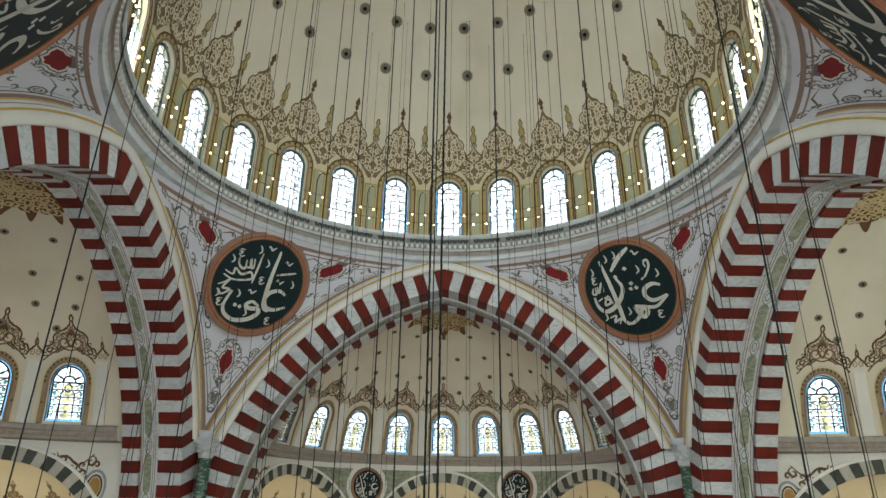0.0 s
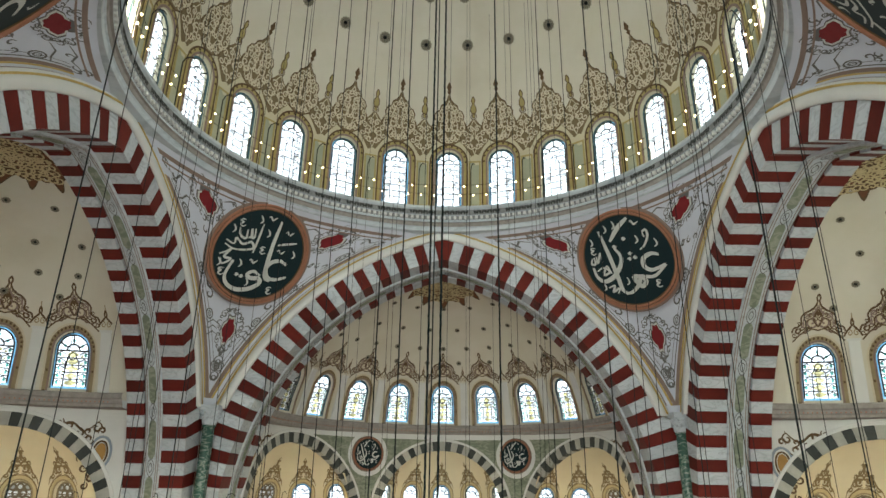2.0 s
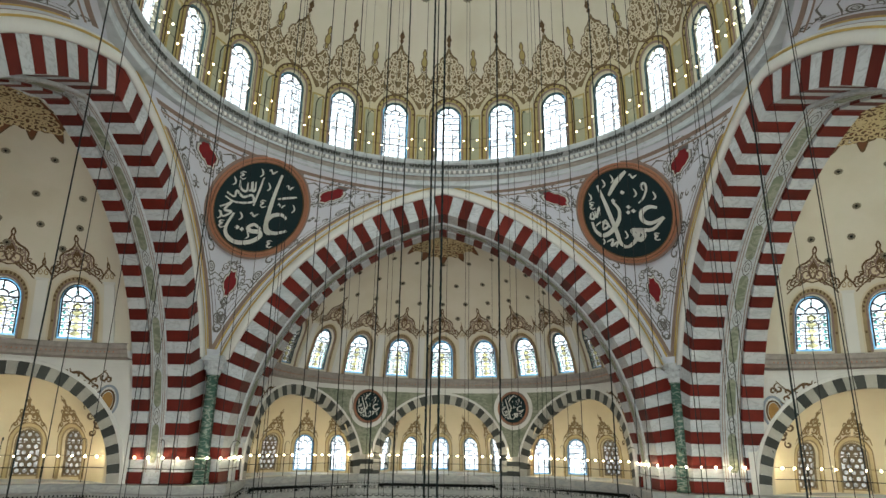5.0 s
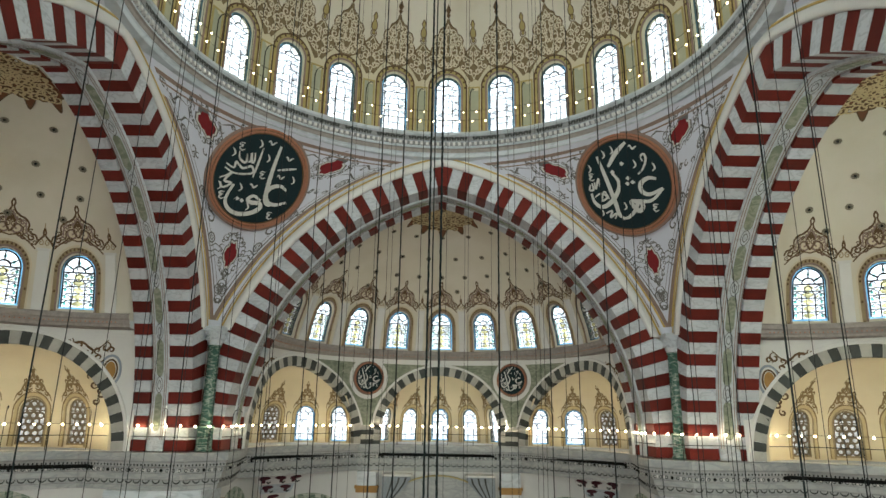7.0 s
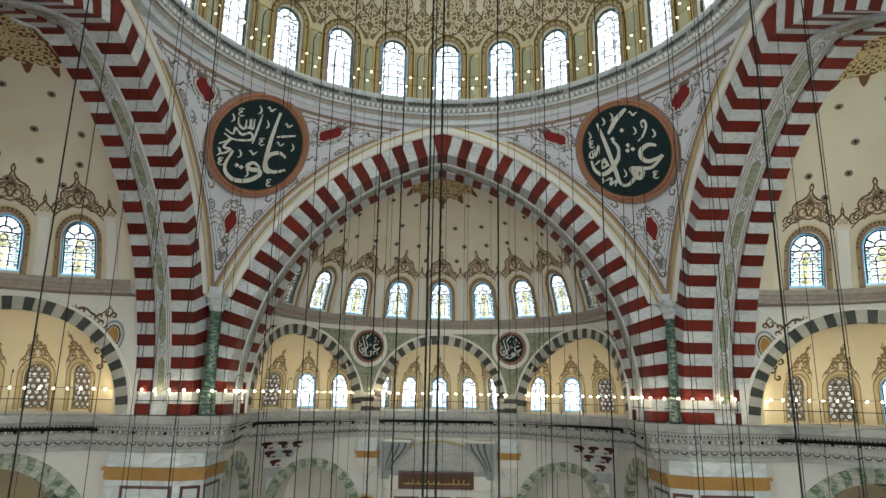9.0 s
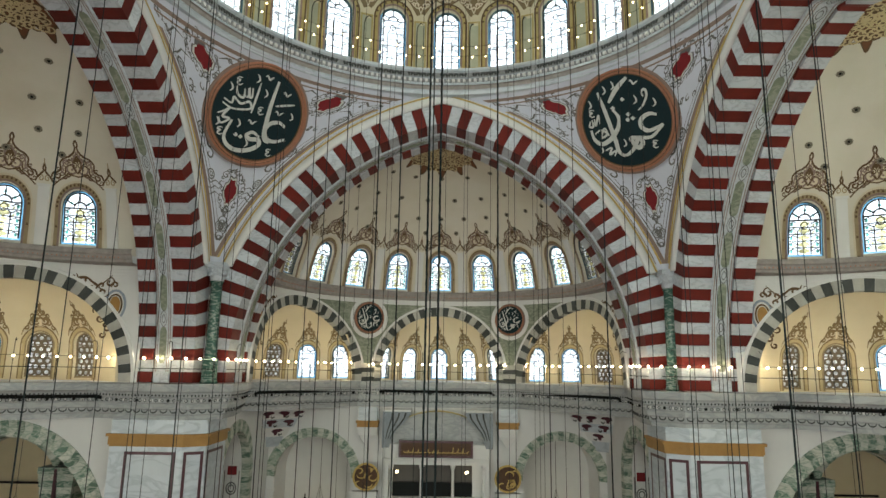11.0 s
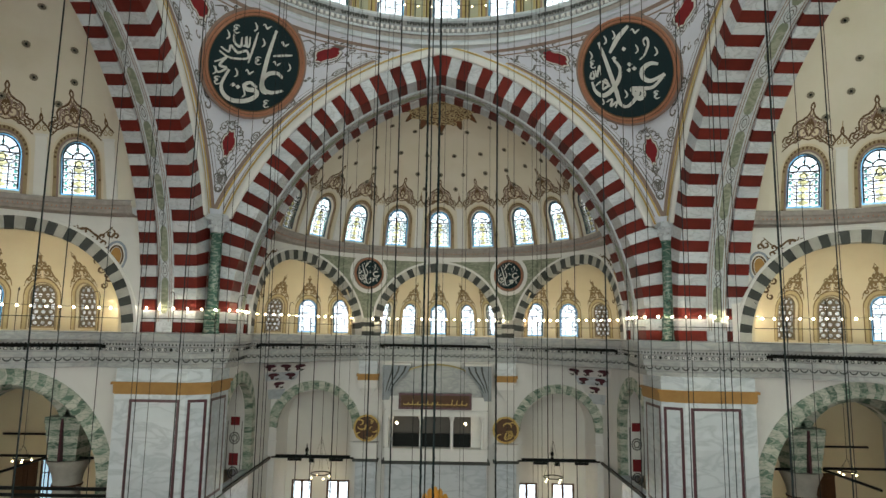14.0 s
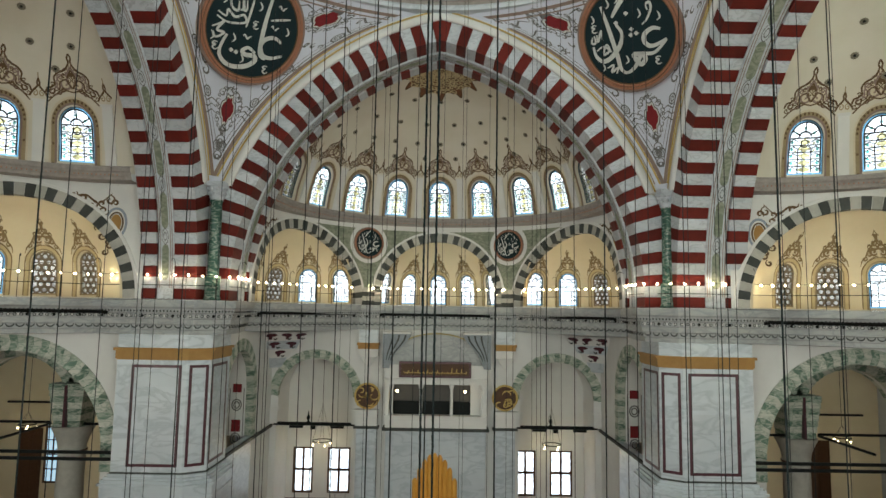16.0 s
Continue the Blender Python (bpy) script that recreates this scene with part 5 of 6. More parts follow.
T1 = Geo().ribbon(field + field[:1], 0.024, fl, -0.03)
for cx, cz, r, a in LACE1:
    both(T1, spiral(cx, cz, r, a, 1.2), 0.064, fl, -0.03)
both(T1, arc(0.0, 42.3, 0.62, -60, 60), 0.06, fl, -0.03)
both(T1, [(0.0, 43.4), (0.5, 43.0), (0.2, 42.2), (0.7, 41.8), (1.1, 42.2)], 0.058, fl, -0.03)
both(T1, arc(0.0, 42.35, 0.24, -90, 90), 0.04, fl, -0.03)
T1.blob([(0, 44.3), (0.16, 44.55), (0.07, 44.62), (0.2, 44.8), (0, 45.15), (-0.2, 44.8), (-0.07, 44.62), (-0.16, 44.55)], fl, -0.03)
k0 = len(T1.v)
T1.v += B1.v
T1.f += [tuple(i + k0 for i in q) for q in B1.f]
hf = 13.3 * radians(7.5)
F2 = Geo().blob(lobed([(0.12, 40.1), (0.4, 40.55), (0.62, 40.9), (0.95, 41.3), (1.0, 41.75), (0.8, 42.1), (0.62, 42.3), (0.4, 42.45), (0.15, 42.75)]), fb, -0.016)
L2 = Geo()
for cx, cz, r, a in ((0.4, 41.5, 0.32, 90), (0.22, 42.1, 0.24, 20), (0.22, 40.95, 0.24, 200), (0.62, 41.8, 0.2, 60), (0.72, 41.3, 0.2, 150), (0.15, 41.5, 0.15, 300), (0.45, 40.95, 0.15, 10)):
    both(L2, spiral(cx, cz, r, a, 1.15), 0.043, fm, -0.036)
    for q in (-1, 1):
        T1.ribbon([(q * u + hf, v) for u, v in spiral(cx, cz, r, a, 1.15)], 0.062, fl, -0.028)
both(L2, [(0.0, 40.4), (0.3, 41.2), (0.05, 41.8), (0.25, 42.3), (0.0, 42.7)], 0.03, fm, -0.036)
D2 = Geo().blob(lobed([(0.02, 42.85), (0.12, 42.95), (0.05, 43.05), (0.2, 43.3), (0.18, 43.55), (0.05, 43.75), (0.14, 43.95), (0.03, 44.2)]), fb, -0.02)
drop = lobed([(0.02, 42.85), (0.12, 42.95), (0.05, 43.05), (0.2, 43.3), (0.18, 43.55), (0.05, 43.75), (0.14, 43.95), (0.03, 44.2)])
T1.ribbon([(u + hf, v) for u, v in drop + drop[:1]], 0.03, fl, -0.02)
T1.ribbon([(u + hf, v) for u, v in arc(0.0, 42.95, 0.2, 0, 360, 12)], 0.03, fl, -0.02)
# window surrounds and the panels between
S1, S2 = Geo(), Geo()
o1, o2, o3 = arch_outline(0.89, 36.6, 40.76, 18), arch_outline(1.0, 36.6, 40.88, 18), arch_outline(1.24, 36.6, 41.12, 18)
S1.grid([[fn(*p, -0.03) for p in o1], [fn(*p, -0.06) for p in o1], [fn(*p, -0.06) for p in o2], [fn(*p, -0.0) for p in o2]])
S2.grid([[fn(*p, -0.012) for p in o2], [fn(*p, -0.012) for p in o3]])
S3 = Geo()
for i in range(len(o3) - 1):
    a, b = o2[i], o3[i]
    if i % 2 == 0:
        S3.ribbon([(a[0] * 0.7 + b[0] * 0.3, a[1] * 0.7 + b[1] * 0.3), (a[0] * 0.2 + b[0] * 0.8, a[1] * 0.2 + b[1] * 0.8)], 0.06, fn, -0.02)
T1.ribbon(o3, 0.05, fn, -0.03)
P1, P2 = Geo(), Geo()
frame_geo(P1, lambda u, v, d: fb(u, v, -d), -0.4, 0.4, 36.65, 39.9, 0.1, 0.0, 0.07)
P2.box(-0.31, 0.31, 0.0, 0.04, 36.74, 39.8, lambda u, d, v: fb(u, v, -d))
for i in range(24):
    m = rot(-15 * i)
    for g, nm, mat, lab in ((F1, "palmette_field", UMBER, "brown painted palmette"), (L1, "palmette_scroll", CREAMLINE, "cream painted interlace"), (T1, "palmette_outline", BROWN, ""),
                            (F2, "lace_field", UMBER, ""), (L2, "lace_scroll", CREAMLINE, ""), (D2, "painted_drop", OLIVE, ""), (S1, "window_moulding", MAUVE, "brown moulded window surround"),
                            (S2, "window_surround", OLIVE, ""), (S3, "surround_dash", BROWN, ""), (P1, "panel_frame", OLIVE, "olive gold panel frame"), (P2, "panel", PALEGREEN, "")):
        if i == 0:
            g.first = g.make(nm, mat, dome, lab)
        else:
            ob = new(nm, g.first.data)
            ob.parent, ob.matrix_basis = dome, m

ROS = []
ROSE = material("grey_brown_rosette", (0.30, 0.27, 0.21), 0.8, (0.2, 0.18, 0.14), 3, 0.6, 0.1, 0.0, 25)
# rosettes in the dome from which the cables hang
for r, z, off in ((10.7, 47.1, 7.5), (8.3, 49.25, 7.5), (5.6, 50.9, 7.5)):
    tilt = math.degrees(math.asin(r / 13.3))
    for i in range(24):
        a = radians(15 * i + off)
        rr = DOME(z) - 0.03
        ob = thing("rosette", "round dark scalloped ceiling rosette with a hook", "rosette", group="dome rosettes")
        ob.matrix_basis = Matrix.Translation((rr * math.sin(a), rr * math.cos(a), z)) @ rot(-math.degrees(a)) @ pose(0, 0, 0, -tilt, 0, 0)
        if not ROS:
            n = 24
            g = Geo().add([(0, 0, -0.02)] + [((0.4 if k % 2 else 0.33) * math.cos(TAU * k / n), (0.4 if k % 2 else 0.33) * math.sin(TAU * k / n), -0.02) for k in range(n)], [(0, 1 + (k + 1) % n, 1 + k) for k in range(n)])
            ROS.append(("disc", g.make("disc", ROSE, ob).data))
            ROS.append(("hub", Geo().lathe([(0.0, -0.12), (0.06, -0.12), (0.12, -0.06), (0.14, 0.0)], 10).make("hub", IRON, ob).data))
            g = Geo()
            for k in range(12):
                b = TAU * k / 12
                g.ribbon([(0.16 * math.cos(b), 0.16 * math.sin(b)), (0.3 * math.cos(b), 0.3 * math.sin(b))], 0.022, lambda u, v, d: (u, v, -0.03), 0)
            ROS.append(("petal", g.make("petal", STONE_DARK, ob).data))
        else:
            for nm, me in ROS:
                o = new(nm, me)
                o.parent = ob

# pendentive ornament: disc, red cartouches, scrolls, borders
def pend_fn(s0, z0, tilt=0.0):
    r, a0 = pend_radius(z0)
    half = max((math.pi / 4 - a0) * r, 0.2)

    def fn(u, v, d):
        return pend_pt(s0 + u / half, z0 + v, d)
    return fn


PEN = []
for s0, z0, ln in ((-0.56, 33.95, 1.0), (0.56, 33.95, 1.0), (0.0, 28.2, 0.9)):
    f = pend_fn(s0, z0)
    wide = 1.0 if z0 > 30 else 0.62
    tall = 0.52 if z0 > 30 else 1.0
    out = [(1.0, 0.0), (0.75, 0.45), (0.5, 0.55), (0.3, 0.95), (0.0, 0.85), (-0.3, 0.95), (-0.5, 0.55), (-0.75, 0.45), (-1.0, 0), (-0.75, -0.45), (-0.5, -0.55), (-0.3, -0.95), (0, -0.85), (0.3, -0.95), (0.5, -0.55), (0.75, -0.45)]
    pts = [(u * 0.62 * wide, v * 0.55 * (tall + 0.35)) for u, v in out]
    big = [(u * 1.18, v * 1.18) for u, v in pts]
    PEN.append((Geo().blob([(u * 1.32, v * 1.32) for u, v in pts], f, 0.012), "cartouche_edge", GREYPAINT))
    PEN.append((Geo().blob(big, f, 0.02), "cartouche_border", CHALK))
    PEN.append((Geo().blob(pts, f, 0.035), "cartouche", CRIMSON))
    g = Geo()
    rnd = random.Random(int(z0 * 10 + s0 * 100))
    for k in range(38):
        a = TAU * k / 38 + rnd.uniform(-0.1, 0.1)
        ru, rv = 1.02 * wide, 1.05 * (tall + 0.2)
        u, v = ru * math.cos(a) * rnd.uniform(0.85, 1.1), rv * math.sin(a) * rnd.uniform(0.8, 1.05)
        g.ribbon(spiral(u, v, rnd.uniform(0.11, 0.22), rnd.uniform(0, 360), rnd.choice((0.7, 1.0)), 9, rnd.choice((-1, 1))), taper(0.03), f, 0.03)
    for sx in (-1, 1):
        for sv in (-1, 1) if z0 > 30 else (-1, 0, 1):
            b = (1.1 * wide * sx, 0.3 * sv)
            g.ribbon([b, (b[0] + sx * 0.5 * wide, b[1] + 0.14), (b[0] + sx * 0.95 * wide, b[1] - 0.06), (b[0] + sx * 1.3 * wide, b[1] + 0.12 * sv)], taper(0.036), f, 0.03)
    PEN.append((g, "scroll", GREYPAINT))
zs = [24.4 + (34.1 - 24.4) * i / 40 for i in range(41)]
for off, wd, mat, nm in ((0.06, 0.05, MAUVE, "border_line"), (0.34, 0.055, GOLD, "border_line"), (0.52, 0.12, MAUVE, "border_line"), (0.78, 0.03, GREYPAINT, "border_line")):
    g = Geo()
    for sd in (-1, 1):
        rows = []
        for z in zs:
            r, a0 = pend_radius(z)
            half = (math.pi / 4 - a0) * r
            if half < off + 0.05:
                continue
            s1, s2 = sd * (1 - (off - wd) / half), sd * (1 - (off + wd) / half)
            rows.append([pend_pt(s1, z, 0.03), pend_pt(s2, z, 0.03)])
        g.grid(rows)
    PEN.append((g, nm, mat))
g = Geo()
for z0, w in ((34.72, 0.07), (34.5, 0.03)):
    g.grid([[pend_pt(-0.93 + 1.86 * i / 60, z0 - w, 0.03), pend_pt(-0.93 + 1.86 * i / 60, z0 + w, 0.03)] for i in range(61)])
PEN.append((g, "border_line", MAUVE))
g, rnd = Geo(), random.Random(5)
for z in (25.6, 26.5, 29.9, 30.4):
    for sd in (-1, 1):
        f = pend_fn(sd * (0.0 if z < 27 else 0.62), z)
        g.ribbon(spiral(0.0, 0.0, 0.3, 90, 1.0, 10, sd), taper(0.05), f, 0.03)
        g.ribbon([(0, 0.3), (0.12 * sd, 0.6), (-0.05, 0.85)], taper(0.05), f, 0.03)
for sd in (-1, 1):
    for z, ss in ((34.3, 0.26), (34.35, 0.86), (31.2, 0.75), (32.6, 0.72)):
        f = pend_fn(sd * ss, z)
        for k in range(4):
            g.ribbon(spiral(rnd.uniform(-0.5, 0.5), rnd.uniform(-0.2, 0.2), 0.18, rnd.uniform(0, 360), 0.8, 8), taper(0.04), f, 0.03)
for sd in (-1, 1):
    for z in (26.2, 28.9, 31.0, 33.2):
        rr, a0 = pend_radius(z)
        half = (math.pi / 4 - a0) * rr
        f = pend_fn(sd * (1 - 1.0 / half), z)
        g.ribbon(arc(0, 0, 0.2, 0, 360, 14, 1.3), 0.035, f, 0.03)
        g.ribbon(arc(0, 0, 0.1, 0, 360, 10, 1.3), 0.025, f, 0.03)
    rows = []
    for z in zs[6:]:
        rr, a0 = pend_radius(z)
        half = (math.pi / 4 - a0) * rr
        rows.append([pend_pt(sd * (1 - 0.985 / half), z, 0.03), pend_pt(sd * (1 - 1.015 / half), z, 0.03)])
    g.grid(rows)
PEN.append((g, "scroll", GREYPAINT))
for name, deg in (("north_west", 90), ("north_east", 0), ("south_west", 180), ("south_east", -90)):
    par = bpy.data.objects["pendentive_" + name]
    for g, nm, mat in PEN:
        g.make(nm, mat, par)

# flowing strokes of the panels in hundredths of the radius: broad, then fine
BROAD_A = [[(39, 77), (26, 23), (18, -32), (20, -53), (31, -60)], [(65, -23), (50, -13), (29, -17), (18, -32), (24, -51), (43, -57), (69, -51)],
           [(7, -49), (-8, -38), (-22, -45), (-14, -53), (5, -55), (7, -66), (-14, -78), (-44, -79), (-65, -66), (-71, -45), (-57, -13)]]
FINE_A = [[(-1, 70), (-9, 36), (-17, 4)], [(37, 23), (58, 26), (82, 29)], [(-52, 60), (-50, 43), (-37, 36), (-35, 55)], [(-35, 55), (-34, 40), (-26, 40), (-26, 57), (-23, 38), (-18, 40), (-18, 58)],
          [(-78, 32), (-61, 23), (-57, 36), (-42, 23), (-23, 28), (-20, 13), (-57, 11), (-80, 23)], [(-89, 0), (-74, 6), (-65, 11), (-78, -6), (-63, -11), (-80, -21), (-86, -9)]]
BROAD_B = [[(-59, 66), (-44, 21), (-27, -39), (-20, -67), (-7, -78)], [(10, 94), (-14, 72), (-35, 42)], [(-27, 27), (-14, 8), (-18, -14), (-37, -39), (-59, -50), (-76, -39), (-82, -18)],
           [(70, 12), (53, 14), (36, 3), (36, -14), (53, -22), (83, -9)], [(83, -9), (57, -35), (27, -37), (10, -39), (25, -59), (36, -48), (27, -37), (18, -57), (1, -74), (-14, -76)]]
FINE_B = [[(44, 51), (40, 61), (48, 66), (51, 53), (42, 33), (31, 23)], [(-82, 3), (-85, -9), (-76, -9), (-78, 6)], [(-72, 8), (-70, -7), (-61, 16), (-59, -5)],
          [(-74, -27), (-59, -18), (-44, -27), (-59, -35), (-50, -14), (-40, -31)], [(-52, -65), (-37, -59), (-42, -74), (-27, -65), (-31, -78)]]
# small marks: waves, commas, hooks and lozenges, by their middles
MARKS_A = {"wave": ((18, 81), (62, 49), (48, 6), (-12, -17)), "comma": ((12, 49), (77, 2), (-22, -62), (-65, 57), (-88, -17), (-8, 79), (-42, -19)), "hook": ((32, -81), (-81, -36), (-48, 72), (4, 12)), "lozenge": ((-46, -45), (-35, -49))}
MARKS_B = {"wave": ((25, 81),), "comma": ((-44, 70), (-24, 79), (25, 46), (66, 38), (-5, -48), (-61, -63), (-80, 40)), "hook": ((64, -50), (-77, 22)), "lozenge": ((8, 15), (18, 6), (6, 3), (-3, 48), (-26, 30))}
STROKES = {"a": (BROAD_A, FINE_A, MARKS_A), "b": (BROAD_B, FINE_B, MARKS_B)}
MARK_LINES = {"wave": ((-10, 3), (-6, 6), (-1, -2), (4, 1), (9, 4)), "comma": ((-2, 9), (2, 3), (3, -4), (-3, -9)), "hook": ((6, 5), (-2, 6), (-5, 2), (1, 0), (-5, -5), (0, -10), (7, -7))}


def smooth_line(p, n=6):
    """A flowing line through the points."""
    out = []
    for i in range(len(p) - 1):
        p0, p1, p2, p3 = p[max(i - 1, 0)], p[i], p[i + 1], p[min(i + 2, len(p) - 1)]
        for k in range(n):
            t = k / n
            out.append(tuple(0.5 * (2 * p1[j] + (p2[j] - p0[j]) * t + (2 * p0[j] - 5 * p1[j] + 4 * p2[j] - p3[j]) * t * t + (3 * p1[j] - p0[j] - 3 * p2[j] + p3[j]) * t ** 3) for j in (0, 1)))
    return out + [p[-1]]


def roundel(m, radius, strokes, label, group, rim=True):
    ob = thing("wall_roundel", label, "wall plaque", m, group)
    k = radius / 2.5
    fnp = lambda u, v, d: (u, -d, v)
    turn = pose(0, 0, 0, 90, 0, 0)
    Geo().lathe([(0, 0.08), (2.5 * k, 0.08), (2.5 * k, 0.0)], 56).make("board", NIGHT, ob, "dark teal board").matrix_basis = turn
    if rim:
        for r0, r1, h, mat in ((2.46, 2.53, 0.12, BROWN), (2.53, 2.64, 0.2, COPPER), (2.64, 2.68, 0.13, BROWN), (2.68, 2.8, 0.18, COPPER), (2.8, 2.94, 0.1, MAUVE)):
            Geo().lathe([(r0 * k, -0.3), (r0 * k, h - 0.03), ((r0 + r1) / 2 * k, h), (r1 * k, h - 0.03), (r1 * k, -0.3)], 56).make("rim", mat, ob).matrix_basis = turn
    g = Geo()
    broad, fine, marks = strokes
    q = radius * 0.0098
    for lines, w in ((broad, 0.05), (fine, 0.026)):
        for st in lines:
            g.ribbon([(u * q, v * q) for u, v in smooth_line(st)], lambda e, w=w * radius: w * (0.4 + 0.6 * math.sin(math.pi * min(max(e, 0.06), 0.94)) ** 0.7), fnp, 0.1)
    for kind, places in marks.items():
        for u, v in places:
            if kind == "lozenge":
                g.blob([((u + a) * q, (v + b) * q) for a, b in ((-6, 0), (0, 5), (6, 0), (0, -5))], fnp, 0.1)
            else:
                g.ribbon([((u + a) * q, (v + b) * q) for a, b in smooth_line(MARK_LINES[kind], 4)], taper(0.02 * radius), fnp, 0.105)
    g.make("stroke", CHALK, ob, "silver white flowing strokes")
    return ob


TURN = 13
for sx, sy, key in ((-1, 1, "a"), (1, 1, "b"), (-1, -1, "b"), (1, -1, "a")):
    x, y, z = pend_pt(0, 32.35, 0.4)
    roundel(Matrix.Translation((sx * x, sy * y, z)) @ rot(math.degrees(math.atan2(-sx, sy))) @ pose(0, 0, 0, 31.5, 0, 0) @ pose(0, 0, 0, 0, sx * sy * TURN, 0), 2.74, STROKES[key],
            "large round dark teal panel with flowing white strokes and copper rim", "pendentive panels")
for s in (-1, 1):
    a = s * radians(28.5)
    x, y = 12.1 * math.sin(a), SY + 12.1 * math.cos(a)
    roundel(Matrix.Translation((x, y, 21.95)) @ rot(-math.degrees(a)), 1.12, STROKES["b"], "small round dark panel with white strokes between arches", "arcade panels")
    for bay, deg in (("left", 90), ("right", -90)):
        p = rot(deg) @ Vector((x, y, 21.95))
        roundel(Matrix.Translation(p) @ rot(deg - math.degrees(a)), 1.12, STROKES["b"], "small round dark panel with white strokes between arches", "arcade panels")
# half dome paintings: surrounds, crowns over the windows, pilaster strips, rosettes
fs = on_ring(0, SC, SEMI, 0)
fh = on_ring(0, SC, SEMI, radians(STEP / 2))
o0, o1, o2, o3 = (arch_outline(0.97 + k, 24.3, 27.42 + k, 16) for k in (0.0, 0.1, 0.3, 0.4))
M1 = Geo().grid([[fs(*p, -0.04) for p in o0], [fs(*p, -0.07) for p in o0], [fs(*p, -0.07) for p in o1], [fs(*p, 0.0) for p in o1]])
M2 = Geo().grid([[fs(*p, -0.015) for p in o1], [fs(*p, -0.015) for p in o2]])
M3 = Geo().grid([[fs(*p, -0.05) for p in o2], [fs(*p, -0.05) for p in o3]])
M4 = Geo()
for i in range(0, len(o2) - 1):
    p, q = o1[i], o2[i]
    M4.ribbon([((p[0] + q[0]) / 2 - 0.0, (p[1] + q[1]) / 2 - 0.06), ((p[0] + q[0]) / 2, (p[1] + q[1]) / 2 + 0.06)], 0.05, fs, -0.025)
fw = lambda u, v, d: fs(u * 1.25, 27.5 + (v - 27.5) * 1.12, d)
crown = [(0.0, 29.45), (0.09, 29.3), (0.05, 29.15), (0.16, 28.95), (0.35, 28.8), (0.62, 28.7), (0.8, 28.5), (0.78, 28.25), (0.95, 28.1), (1.12, 28.05), (1.2, 27.85)]
C1, C2, C3 = Geo(), Geo(), Geo()
both(C1, smooth_line(crown, 4), 0.042, fw, -0.03)
both(C2, [(u * 0.86, 27.72 + (v - 27.72) * 0.86) for u, v in smooth_line(crown, 4)], 0.03, fw, -0.03)
both(C2, spiral(0.3, 28.3, 0.27, 200, 1.2), 0.038, fw, -0.028)
both(C2, spiral(0.68, 28.2, 0.2, 100, 1.0), 0.034, fw, -0.028)
both(C2, [(0.0, 28.95), (0.25, 28.6), (0.05, 28.2), (0.4, 27.95), (0.9, 27.75)], 0.038, fw, -0.028)
both(C1, [(0.0, 27.95), (0.45, 28.05), (0.9, 27.7), (1.15, 27.45)], 0.03, fw, -0.03)
C3.blob(lobed([(0.5, 27.95), (0.75, 28.1), (0.7, 28.5), (0.3, 28.7), (0.1, 29.1)]), fw, -0.012)
both(C2, spiral(0.22, 28.75, 0.16, 20, 1.0), 0.034, fw, -0.028)
both(C2, spiral(0.52, 28.52, 0.17, 300, 1.1), 0.034, fw, -0.028)
both(C1, spiral(0.95, 27.95, 0.16, 140, 1.0), 0.04, fw, -0.03)
both(C1, smooth_line([(0.0, 28.85), (0.2, 28.5), (0.12, 28.25), (0.0, 28.1)], 3), 0.04, fw, -0.03)
C1.blob([(0.0, 28.5), (0.08, 28.62), (0, 28.76), (-0.08, 28.62)], fw, -0.03)
both(C1, [(u * 0.72, 27.72 + (v - 27.72) * 0.7) for u, v in smooth_line(crown, 4)], 0.026, fw, -0.03)
for cx, cz, q, a in ((0.12, 28.42, 0.12, 60), (0.42, 28.05, 0.13, 150), (0.88, 28.2, 0.11, 30), (0.36, 28.62, 0.1, 240), (0.6, 27.9, 0.12, 80), (1.08, 27.75, 0.12, 200)):
    both(C1, spiral(cx, cz, q, a, 1.1), 0.024, fw, -0.035)
K1, K2 = Geo(), Geo()
both(K1, smooth_line([(0.0, 28.5), (0.07, 28.3), (0.05, 28.15), (0.2, 28.0), (0.35, 27.85), (0.48, 27.65)], 4), 0.05, fh, -0.03)
both(K2, spiral(0.18, 27.8, 0.16, 90, 1.1), 0.03, fh, -0.03)
K2.ribbon([(0, 28.5), (0, 28.75)], 0.03, fh, -0.03)
S4 = Geo().box(-0.3, 0.3, -0.09, 0.05, 24.25, 27.4, lambda u, d, v: fh(u, v, d)).box(-0.36, 0.36, -0.13, 0.05, 27.4, 27.52, lambda u, d, v: fh(u, v, d))
LAYERS = ((M1, "window_moulding", MAUVE, fs), (M2, "window_surround", TAUPE, fs), (M3, "window_trim", CREAMLINE, fs), (M4, "surround_dash", BROWN, fs), (C3, "crown_field", CREAMLINE, fs),
          (C1, "crown_outline", BROWN, fs), (C2, "crown_scroll", MAUVE, fs), (K1, "finial_outline", BROWN, fh), (K2, "finial_scroll", TAUPE, fh), (S4, "pilaster_strip", WHITE, fh))
